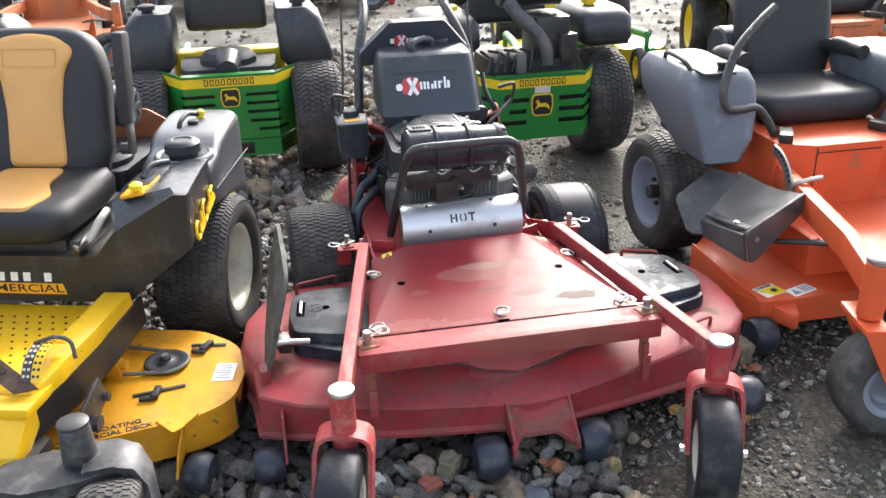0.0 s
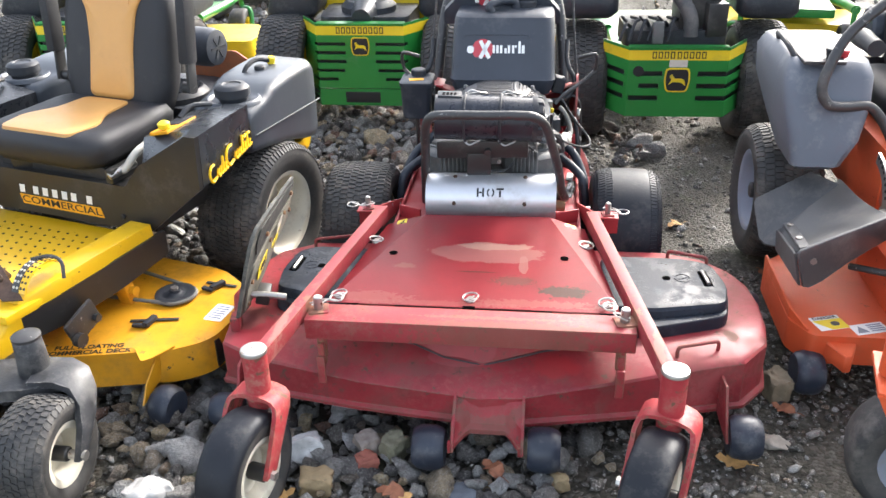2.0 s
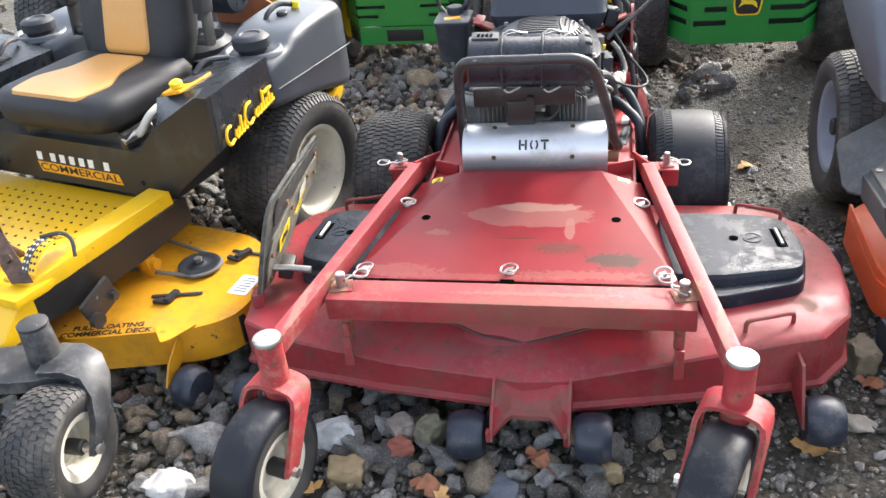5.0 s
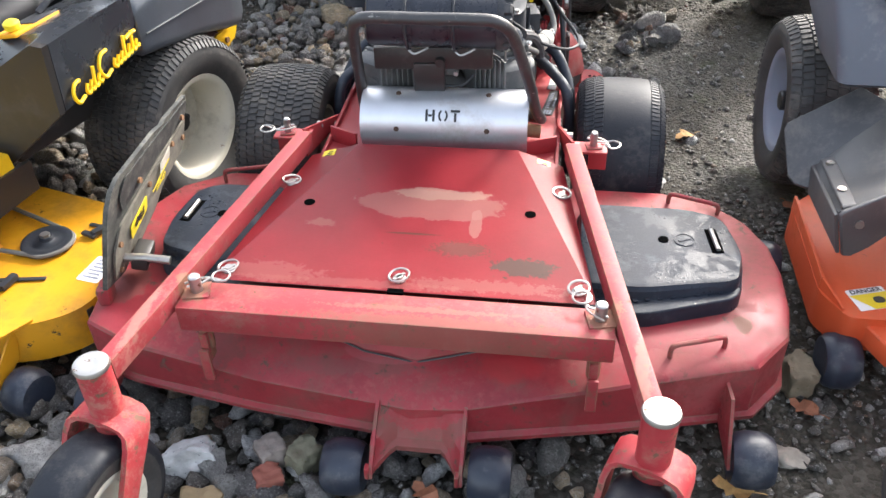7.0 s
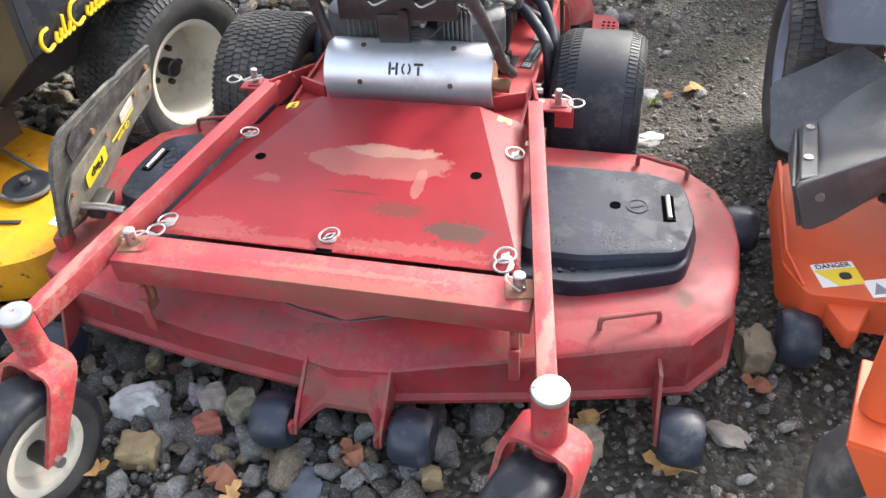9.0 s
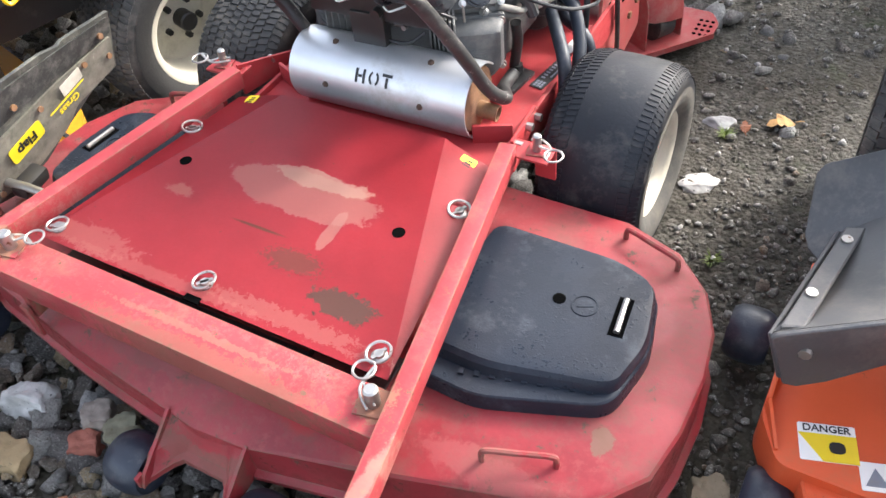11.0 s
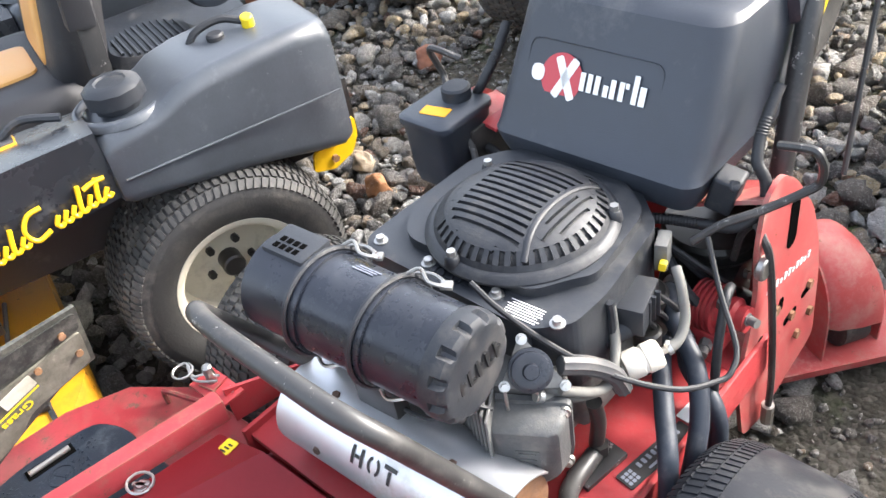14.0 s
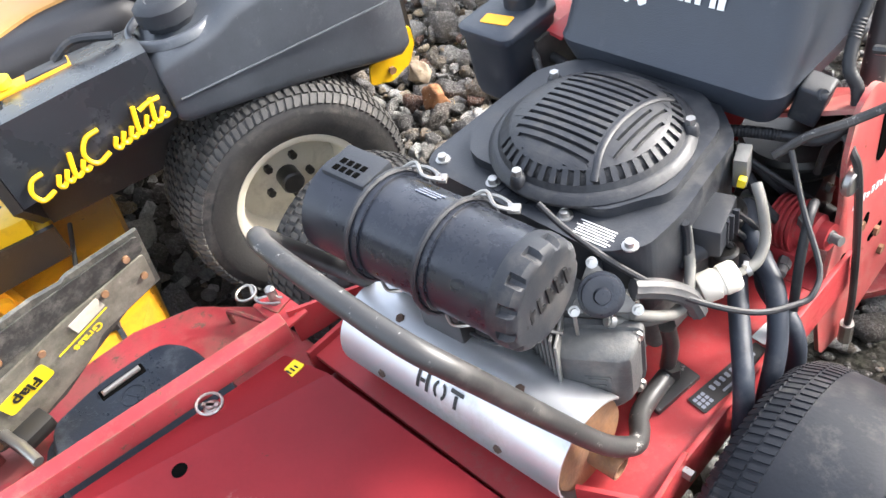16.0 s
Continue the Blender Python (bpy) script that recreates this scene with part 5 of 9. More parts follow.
    lettering("lettering", "Grass", 0.028, wall_pose(fm(0.638, 0.408, 0.0085), (0, -1, -0.22), -up), "lab_yellow", flap, 0.0004)
    bm = bmesh.new()
    prism(bm, rounded(0.115, 0.004, 0.001, 1), 0, 0.0012, wall_pose(fm(0.635, 0.428, 0.0085), (0, 1, 0.22), up))
    part("underline", bm, "lab_yellow", flap)
    bm = bmesh.new()
    prism(bm, rounded(0.065, 0.034, 0.003, 2), 0, 0.0012, wall_pose(fm(0.655, 0.458, 0.0085), (0, 1, 0.22), up))
    part("faded_sticker", bm, "filter_white", flap)
    bm = bmesh.new()
    tube(bm, [(-0.655, 0.43, 0.335), (-0.605, 0.44, 0.330), (-0.555, 0.445, 0.322)], 0.010, 10, 0)
    part("hinge_rod", bm, "steel", flap, "dull steel hinge rod")
    bm = bmesh.new()
    box(bm, (-0.630, 0.465, 0.318), (0.04, 0.08, 0.035), (0, 12, 10), 0.008)
    part("hinge_block", bm, "black_paint", flap, "black hinge block")
    bm = bmesh.new()
    box(bm, (-0.690, 0.375, 0.275), (0.03, 0.05, 0.045), (0, 0, 10), 0.008)
    part("hinge_bracket", bm, "red_deck", flap)
    # drive wheels
    for s in (1, -1):
        tyre_parts(T, (s * 0.468, 1.158, 0.226), (s, 0, 0), 0.222, 0.232, 0.115, "cream", "worn" if s > 0 else "turf", "rubber_wet" if s > 0 else "rubber", "sidewall_dusty" if s > 0 else "sidewall", rows=104 if s > 0 else 76, cols=10, hub=0.035, dish=0.5)
    # engine frame
    bm = bmesh.new()
    box(bm, (0, 1.165, 0.340), (0.60, 0.57, 0.012), (0, 0, 0), 0.003)
    for s in (1, -1):
        box(bm, (s * 0.250, 1.50, 0.340), (0.10, 0.10, 0.012), (0, 0, 0), 0.003)
        box(bm, (s * 0.304, 1.21, 0.318), (0.010, 0.68, 0.085), (0, 0, 0), 0.003)
    part("engine_frame", bm, "red", T, "red steel engine frame")
    for s in (1, -1):
        bm = bmesh.new()
        plate(bm, (s * 0.345, 0.885, 0.425), (s * 0.345, 0.885, 0.345), (s * 0.305, 1.10, 0.335), (s * 0.305, 1.08, 0.365), 0.007)
        box(bm, (s * 0.262, 0.955, 0.365), (0.085, 0.008, 0.05), (0, 0, 25 * s), 0.002)
        part("gusset", bm, "red", T)
        for y, z in ((0.90, 0.405), (0.985, 0.385), (1.06, 0.352)):
            bm = bmesh.new()
            cyl(bm, (s * 0.345 - s * (y - 0.885) * 0.19, y, z), (s * 0.36 - s * (y - 0.885) * 0.19, y, z), 0.009, seg=6)
            part("bolt", bm, "steel", T)
        # tall rear side plate with slots
        bm = bmesh.new()
        ol = soft([(1.46, 0.300), (1.50, 0.130), (1.57, 0.112), (1.784, 0.160), (1.765, 0.34), (1.735, 0.446), (1.69, 0.54), (1.60, 0.650), (1.545, 0.690), (1.50, 0.670), (1.485, 0.59), (1.50, 0.48), (1.48, 0.38)], 0.025)
        prism(bm, ol, 0, 0.008, Matrix(((0, 0, s, s * 0.292), (1, 0, 0, 0), (0, 1, 0, 0), (0, 0, 0, 1))))
        pl = part("side_plate", bm, "red_faded", T, "red frame side plate with bolt slots")
        for y, z, w, h in ((1.60, 0.385, 0.018, 0.030), (1.65, 0.318, 0.05, 0.016), (1.56, 0.30, 0.05, 0.016), (1.53, 0.35, 0.02, 0.03), (1.610, 0.560, 0.032, 0.105), (1.72, 0.33, 0.05, 0.016)):
            bm = bmesh.new()
            prism(bm, rounded(w, h, min(w, h) * 0.48, 4), 0, 0.0012, wall_pose((s * 0.3002, y, z), (0, s, 0), (0, 0, 1)))
            part("slot", bm, "void", pl)
        for y, z in ((1.577, 0.390), (1.65, 0.320), (1.721, 0.342), (1.526, 0.314), (1.74, 0.26), (1.69, 0.24)):
            bm = bmesh.new()
            cyl(bm, (s * 0.300, y, z), (s * 0.307, y, z), 0.010, seg=6)
            part("bolt", bm, "rusty", pl)
        bm = bmesh.new()
        bars(bm, wall_pose((s * 0.3005, 1.534, 0.458), (0, s, -0.22 * s), (0, 0, 1)), [(k * 1.2, 0.6, 0, 1 if k % 3 else 0.6) for k in range(11)] if s > 0 else [(-13 + k * 1.2, 0.6, 0, 1) for k in range(11)], 0.0135)
        part("faded_print", bm, "white", pl)
    bm = bmesh.new()
    box(bm, (0, 1.74, 0.30), (0.57, 0.010, 0.26), (-8, 0, 0), 0.003)
    part("rear_panel", bm, "red", T)
    for s in (1, -1):
        bm = bmesh.new()
        plate(bm, (s * 0.296, 1.60, 0.645), (s * 0.296, 1.715, 0.49), (s * 0.13, 1.715, 0.49), (s * 0.13, 1.585, 0.595), 0.007)
        plate(bm, (s * 0.296, 1.60, 0.645), (s * 0.13, 1.585, 0.595), (s * 0.13, 1.51, 0.595), (s * 0.296, 1.505, 0.668), 0.007)
        part("top_sheet", bm, "red_faded", T)
    # step plate and guard at the rear
    for s in (1, -1):
        bm = bmesh.new()
        prism(bm, soft([(s * 0.20, 1.70), (s * 0.265, 1.74), (s * 0.462, 1.985), (s * 0.468, 2.06), (s * 0.43, 2.12), (s * 0.20, 2.12)], 0.02), 0.026, 0.034)
        plate(bm, (s * 0.265, 1.742, 0.030), (s * 0.265, 1.738, 0.050), (s * 0.470, 1.985, 0.050), (s * 0.470, 1.988, 0.030), 0.004)
        st = part("foot_plate", bm, "red_faded", T, "red perforated steel foot plate")
        for i in range(4):
            for j in range(3):
                bm = bmesh.new()
                px, py = s * (0.412 + 0.018 * j), 1.985 + 0.026 * i
                cyl(bm, (px, py, 0.0335), (px, py, 0.0352), 0.006, seg=10)
                part("hole", bm, "void", st)
        # guard over the small rear wheel: an arch that opens outwards
        bm = bmesh.new()
        rings, edge_in, edge_out = [], [], []
        e0, e1, inward = Vector((0.322, 1.838, 0.128)), Vector((0.395, 1.955, 0.105)), Vector((-0.88, 0.47, 0))
        for k in range(13):
            a = radians(120 * k / 12)
            ring = []
            for r in (0.0, 0.005):
                row = []
                for t, d in ((0, 0.010), (0.12, 0.0), (0.5, -0.004), (0.85, 0.0), (1.0, 0.018)):
                    p = e0.lerp(e1, t) + inward * (0.125 * (1 - math.cos(a)) + (d + r) * math.cos(a)) + Vector((0, 0, 0.172 * math.sin(a) - (d + r) * math.sin(a)))
                    p -= (e1 - e0) * (0.16 * math.sin(a) ** 2) * t
                    row.append(Vector((s * p.x, p.y, p.z)))
                ring += row if r == 0.0 else row[::-1]
            rings.append(ring)
            edge_in.append(ring[0])
            edge_out.append(ring[4])
        skin(bm, rings)
        gd = part("rear_guard", bm, "red_faded", T, "curved red wheel guard with torn lower edge", smooth=45)
        for edge in (edge_in, edge_out):
            bm = bmesh.new()
            ol = list(edge) + [Vector((edge[-1].x, edge[-1].y, 0.034)), Vector((edge[0].x, edge[0].y, 0.034))]
            skin(bm, [ol, [p + Vector((-s * 0.002, -0.003, 0)) for p in ol]])
            part("side_sheet", bm, "red_faded", gd)
        bm = bmesh.new()
        lathe(bm, [(-0.035, 0.03), (-0.028, 0.056), (0.028, 0.056), (0.035, 0.03)], (s * 0.310, 1.925, 0.095), (s * 0.53, 0.85, 0), 24)
        part("rear_roller", bm, "rubber", T)
    return T


MOWER = red_mower()

# ---- engine, muffler and fuel tank of the red mower ----
MARK_BARS = [(0, 0.30, 0, 1), (0.47, 0.30, 0, 1), (0.94, 0.30, 0, 1), (1.50, 0.30, 0, 0.62), (1.92, 0.30, 0, 1), (2.45, 0.30, 0, 1), (2.82, 0.20, 0.7, 1), (3.25, 0.30, 0, 1.5), (3.68, 0.36, 0, 1)]


def mower_engine(T):
    # muffler with its heat shield
    A, Bx = Vector((-0.200, 0.968, 0.426)), Vector((0.226, 0.982, 0.426))
    d, u, v = basis(Bx - A)
    L = (Bx - A).length
    R = 0.079
    bm = bmesh.new()
    rings = []
    a0, a1, N = radians(-72), radians(140), 26        # from the front lip, over the front and top, to the back
    for k in range(N + 1):
        a = a0 + (a1 - a0) * k / N
        dirv = Vector((0, -math.cos(a), math.sin(a)))
        r = R + (0.010 * max(0, (-a - radians(30))) if a < radians(-30) else 0)
        rings.append([A + dirv * r, Bx + dirv * r, Bx + dirv * (r - 0.003), A + dirv * (r - 0.003)])
    skin(bm, rings)
    sh = part("heat_shield", bm, "shield", T, "curved galvanised heat shield stencilled HOT", smooth=60)
    bm = bmesh.new()
    lathe(bm, [(0.004, 0.04), (0.006, 0.068), (0.02, R - 0.005), (L - 0.02, R - 0.005), (L - 0.008, 0.068), (L - 0.012, 0.04)], A, d, 32)
    mf = part("muffler", bm, "rusty", T, "rusty steel muffler")
    bm = bmesh.new()
    lathe(bm, [(0, 0.018), (0.052, 0.018), (0.052, 0.0145), (0.01, 0.0145)], (0.205, 0.993, 0.393), (1, 0.05, -0.1), 20)
    part("outlet_pipe", bm, "rusty", mf)
    for t, a in ((0.22, 6), (0.76, 6), (0.22, 78), (0.76, 78)):
        bm = bmesh.new()
        q = radians(a)
        dirv = Vector((0, -math.cos(q), math.sin(q)))
        p = A + d * L * t + dirv * R
        cyl(bm, p - dirv * 0.001, p + dirv * 0.0035, 0.0082, 0.006, seg=6)
        part("screw", bm, "dark_rust", sh, "dark rusty hex screw")
    # stencilled letters bent round the shield
    cu_at = A + d * (L * 0.50)
    h, w = 0.030, 0.024
    st = 0.0062
    glyphs = {"H": [(-0.5, -0.5, 0.26, 1.0), (0.24, -0.5, 0.26, 1.0), (-0.2, -0.1, 0.4, 0.2)], "T": [(-0.5, 0.28, 1.0, 0.22), (-0.13, -0.5, 0.26, 0.74)]}
    bm = bmesh.new()

    def on_shield(x, z):
        a = radians(33) + z / R
        return cu_at + d * x + Vector((0, -math.cos(a), math.sin(a))) * (R + 0.0009)

    for ch, ox in (("H", -0.033), ("T", 0.031)):
        for gx, gy, gw, gh in glyphs[ch]:
            for k in range(4):
                z0, z1 = (gy + gh * k / 4) * h, (gy + gh * (k + 1) / 4) * h
                vs = [bm.verts.new(on_shield(ox + x * w, z)) for x, z in ((gx, z0), (gx + gw, z0), (gx + gw, z1), (gx, z1))]
                bm.faces.new(vs)
    for side in (-1, 1):
        pts = []
        for k in range(9):
            a = radians(-66 + 132 * k / 8)
            pts.append((math.cos(a), math.sin(a)))
        for (c0, s0), (c1, s1) in zip(pts, pts[1:]):
            quad = []
            for c, s, kk in ((c0, s0, 1.0), (c1, s1, 1.0), (c1, s1, 0.52), (c0, s0, 0.52)):
                quad.append(bm.verts.new(on_shield(side * w * 0.52 * c * kk + (0 if kk == 1.0 else side * 0.0008), h * 0.52 * s * (1.0 if kk == 1.0 else 0.66))))
            bm.faces.new(quad)
    part("stencil_lettering", bm, "ink", sh, "black stencilled word HOT", smooth=0)
    # engine guard bar
    bm = bmesh.new()
    tube(bm, [(-0.222, 1.060, 0.365), (-0.214, 1.010, 0.450), (-0.204, 0.955, 0.545), (-0.192, 0.885, 0.660), (-0.182, 0.848, 0.720), (-0.160, 0.830, 0.751), (-0.11, 0.820, 0.760), (0.0, 0.816, 0.762), (0.10, 0.814, 0.764), (0.155, 0.820, 0.756), (0.190, 0.848, 0.708), (0.226, 0.925, 0.560), (0.242, 0.978, 0.462), (0.253, 1.010, 0.422), (0.256, 1.034, 0.403), (0.245, 1.056, 0.394), (0.228, 1.078, 0.387), (0.217, 1.114, 0.376), (0.210, 1.170, 0.366)], 0.0145, 14, 5)
    part("guard_bar", bm, "bar", T, "scuffed dark tubular engine guard")
    # block
    bm = bmesh.new()
    box(bm, (0.0, 1.235, 0.405), (0.30, 0.36, 0.12), (0, 0, 0), 0.015)
    eng = part("engine_block", bm, "alu", T, "grey cast engine block")
    for s in (1, -1):                    # cylinder heads with valve covers
        bm = bmesh.new()
        box(bm, (s * 0.125, 1.125, 0.50), (0.13, 0.11, 0.14), (0, 0, 30 * s), 0.012)
        for k in range(5):
            box(bm, (s * (0.115 - 0.006 * k), 1.15 + 0.018 * k, 0.49), (0.15, 0.006, 0.12), (0, 0, 30 * s))
        hd = part("cylinder_head", bm, "alu", eng)
        bm = bmesh.new()
        m = wall_pose((s * 0.1655, 1.0805, 0.490), (math.cos(radians(30)), s * math.sin(radians(30)), 0), (0, 0, 1))
        face = lambda k, q, z: [m @ Vector((x, y, z)) for x, y in soft([(-0.060 * k, -0.040 * q), (-0.030 * k, -0.066 * q), (0.034 * k, -0.066 * q), (0.060 * k, -0.036 * q), (0.060 * k, 0.066 * q), (-0.060 * k, 0.066 * q)], 0.012, 3)]
        skin(bm, [face(1.06, 1.06, 0.0), face(1.06, 1.06, 0.010), face(0.985, 0.985, 0.012), face(0.97, 0.97, 0.030), face(0.84, 0.86, 0.050), face(0.72, 0.78, 0.055), face(0.3, 0.4, 0.056)])
        vc = part("valve_cover", bm, "alu_dark", eng, "grey cast valve cover with raised mark", smooth=32)
        bm = bmesh.new()
        prism(bm, rounded(0.036, 0.060, 0.003, 2, 0.006, -0.010), 0.0562, 0.0572, m)
        for k in range(5):
            prism(bm, rounded(0.024, 0.005, 0.0015, 1, 0.006, -0.034 + 0.012 * k), 0.0572, 0.0590, m)
        part("cast_ribs", bm, "alu_dark", vc)
        m = m @ Matrix.Translation((0, 0, 0.012))
        for dx, dz in ((-0.052, 0.056), (0.054, 0.056), (-0.046, -0.056), (0.054, -0.050)):
            bm = bmesh.new()
            p = m @ Vector((dx, dz, -0.002))
            cyl(bm, p, p + m.to_3x3() @ Vector((0, 0, 0.006)), 0.0095, seg=14)
            cyl(bm, p, p + m.to_3x3() @ Vector((0, 0, 0.013)), 0.0062, seg=6)
            part("bolt", bm, "steel", vc)
    # intake, carburettor and fins seen between the guard bar and the muffler
    bm = bmesh.new()
    box(bm, (-0.005, 1.045, 0.560), (0.085, 0.050, 0.075), (0, 0, 6), 0.010, 3)
    cyl(bm, (-0.012, 1.018, 0.548), (-0.010, 1.060, 0.548), 0.026, seg=22, edge=0.004)
    carb = part("carburettor", bm, "alu", eng, "grimy grey carburettor", smooth=40)
    bm = bmesh.new()
    tube(bm, [(0.008, 1.035, 0.60), (0.010, 1.015, 0.63), (0.020, 1.005, 0.66)], 0.024, 14, 4)
    part("intake_elbow", bm, "black_paint", carb)
    for x, z in ((-0.040, 0.585), (0.034, 0.585), (-0.040, 0.535), (0.034, 0.535)):
        bm = bmesh.new()
        cyl(bm, (x, 1.022, z), (x, 1.010, z), 0.0065, seg=6)
        part("bolt", bm, "steel", carb)
    for s in (1, -1):
        for k in range(7):
            bm = bmesh.new()
            box(bm, (s * (0.068 + 0.013 * k), 1.062 - 0.0055 * k, 0.520), (0.0045, 0.060, 0.110), (0, 0, s * 30), 0.001, 1)
            part("cooling_fin", bm, "alu", eng)
    bm = bmesh.new()
    prism(bm, [(-0.072, 0.0), (-0.052, 0.016), (-0.030, -0.020), (-0.050, -0.046)], 0, 0.005, wall_pose((0.0, 1.008, 0.560), (1, 0, 0), (0, 0, 1)))
    part("linkage_plate", bm, "steel", carb)
    for pts in ([(-0.065, 1.01, 0.57), (-0.09, 1.0, 0.60), (-0.115, 1.01, 0.585), (-0.135, 1.04, 0.56)], [(0.055, 1.01, 0.60), (0.085, 0.995, 0.62), (0.125, 1.00, 0.60), (0.150, 1.03, 0.57)], [(-0.03, 1.0, 0.535), (0.0, 0.99, 0.515), (0.05, 1.0, 0.51), (0.08, 1.02, 0.53)]):
        bm = bmesh.new()
        tube(bm, pts, 0.0035, 6, 5)
        part("wire", bm, "hose", carb)
    # blower housing
    bm = bmesh.new()
    ol = soft([(-0.190, 1.150), (-0.172, 1.125), (0.150, 1.118), (0.196, 1.160), (0.200, 1.235), (0.178, 1.40), (0.10, 1.475), (-0.13, 1.475), (-0.185, 1.40)], 0.018)
    prism(bm, ol, 0.515, 0.646, None, 0.007, 3)
    hs = part("blower_housing", bm, "engine", T, "dusty dark grey moulded engine blower housing", smooth=30)
    bm = bmesh.new()
    ol = soft([(-0.122, 1.166), (0.118, 1.166), (0.150, 1.215), (0.176, 1.245), (0.158, 1.40), (0.09, 1.455), (-0.11, 1.455), (-0.165, 1.38), (-0.160, 1.22)], 0.030, 6)
    prism(bm, ol, 0.640, 0.662, None, 0.007, 3)
    shroud = part("raised_shroud", bm, "engine", hs, smooth=30)
    bm = bmesh.new()
    tube(bm, [(0.203, 1.235, 0.63), (0.204, 1.238, 0.60), (0.203, 1.240, 0.53)], 0.006, 8, 3)
    part("corner_rib", bm, "engine", hs)
    bm = bmesh.new()
    tube(bm, [(0.150, 1.117, 0.635), (0.152, 1.115, 0.58), (0.152, 1.116, 0.53)], 0.005, 8, 3)
    part("corner_rib", bm, "engine", hs)
    for k in range(6):
        bm = bmesh.new()
        bars(bm, wall_pose((-0.048, 1.137, 0.6462), (1, 0.02, 0), (0, 1, 0)), [(k * 0.80, 0.50, 0, 1)], 0.020)
        part("raised_mark", bm, "engine", hs)
    m = wall_pose((0.124, 1.143, 0.6463), (1, 0.05, 0), (-0.05, 1, 0))
    for k in range(7):
        bm = bmesh.new()
        prism(bm, rounded(0.058 - 0.006 * (k % 3 == 2), 0.0016, 0.0006, 1, 0.003 * (k % 2), -0.014 + 0.0047 * k), 0, 0.0006, m)
        part("print_line", bm, "white", hs)
    for x in (-0.162, -0.059, 0.072, 0.178):
        bm = bmesh.new()
        lathe(bm, [(0, 0.0115), (0.0022, 0.0115), (0.0024, 0.0075), (0.010, 0.0068)], (x, 1.149, 0.646), (0, 0, 1), 14)
        lathe(bm, [(0.0095, 0.0066), (0.0105, 0.0052), (0.0085, 0.0035)], (x, 1.149, 0.646), (0, 0, 1), 6)
        part("bolt", bm, "bright_zinc", hs, "bright zinc hex bolt")
    # fan grille: one dome with straight slots above and short slots round its shoulder
    C = Vector((0.012, 1.288, 0.660))
    top = lambda r: 0.006 + 0.050 * max(0.0, 1 - (r / 0.138) ** 3.2) ** 0.62
    at = lambda x, y, dz=0.0: C + Vector((x, y, top(math.hypot(x, y)) + dz))
    bm = bmesh.new()
    lathe(bm, [(0, 0.150), (0.004, 0.150), (0.008, 0.1465), (0.012, 0.142), (0.014, 0.1375), (0.014, 0.130), (0.002, 0.128)], C, (0, 0, 1), 56, caps=False)
    gr = part("fan_grille", bm, "grille", T, "round dark grey plastic fan grille with slots")
    bm = bmesh.new()
    lathe(bm, [(0.0, 0.134), (0.010, 0.130), (0.030, 0.118), (0.042, 0.095), (0.047, 0.05), (0.048, 0.0005)], C, (0, 0, 1), 40)
    part("screen", bm, "screen", gr, "fine perforated screen behind the grille")
    bm = bmesh.new()

    def bar_run(y0, y1, x0, x1, th=0.006):
        """A piece of the dome between two y and two x, with its thickness."""
        n = max(2, int((x1 - x0) / 0.012) + 1)
        rings = []
        for x in np.linspace(x0, x1, n):
            rings.append([at(x, y0), at(x, y1), at(x, y1, -th), at(x, y0, -th)])
        skin(bm, rings)

    R0, pitch = 0.112, 0.0146
    band = lambda y: 0.060 + 2.2 * (y - 0.005) ** 2          # the raised curve that ends the straight slots
    k = -9
    while k <= 8:
        ya, yb, yc = k * pitch, k * pitch + 0.0062, (k + 1) * pitch      # slot from ya to yb, bar from yb to yc
        for lo, hi, slot in ((ya, yb, True), (yb, yc, False)):
            mid = (lo + hi) / 2
            if abs(mid) > R0 - 0.004:
                continue
            ext = math.sqrt(R0 ** 2 - mid ** 2)
            if not slot or abs(mid) > 0.088:
                bar_run(lo, hi, -ext, min(band(mid), ext))
            else:
                left = -min(ext - 0.014, 0.074)
                bar_run(lo, hi, -ext, left)
                bar_run(lo, hi, min(band(mid), ext) - 0.010, min(band(mid), ext))
        k += 1
    n = 26
    for i in range(n):                   # the field beyond the band, with three slots along y
        lo, hi = -R0 + 2 * R0 * i / n, -R0 + 2 * R0 * (i + 1) / n
        mid = (lo + hi) / 2
        ext, b = math.sqrt(R0 ** 2 - mid ** 2), band(mid)
        if ext <= b + 0.002:
            continue
        cuts = [(0.073, 0.078)] if abs(mid - 0.005) < 0.036 else []
        cuts += [(0.085, 0.0905)] if abs(mid) < 0.058 else []
        cuts += [(0.098, 0.1035)] if abs(mid) < 0.034 else []
        x = b
        for a0, a1 in cuts + [(ext, ext)]:
            if a0 > x + 0.001 and a0 <= ext:
                bar_run(lo, hi, x, a0)
            x = max(x, a1)
    slots = 46
    for ring0, ring1, gap in ((0.110, 0.1145, False), (0.1145, 0.1300, True), (0.1300, 0.139, False)):
        for i in range(slots):
            a0, a1 = 2 * math.pi * i / slots, 2 * math.pi * (i + (0.50 if gap else 1.0)) / slots
            if gap and 2.35 < a0 < 3.9:
                a1 = 2 * math.pi * (i + 1.0) / slots
            qs = []
            for a in (a0, a1):
                e = Vector((math.cos(a), math.sin(a), 0))
                qs.append([C + e * ring0 + Vector((0, 0, top(ring0))), C + e * ring1 + Vector((0, 0, top(ring1))), C + e * (ring1 - 0.004) + Vector((0, 0, top(ring1) - 0.006)), C + e * (ring0 - 0.003) + Vector((0, 0, top(ring0) - 0.006))])
            skin(bm, qs)
    part("slotted_dome", bm, "grille", gr, smooth=30)
    bm = bmesh.new()
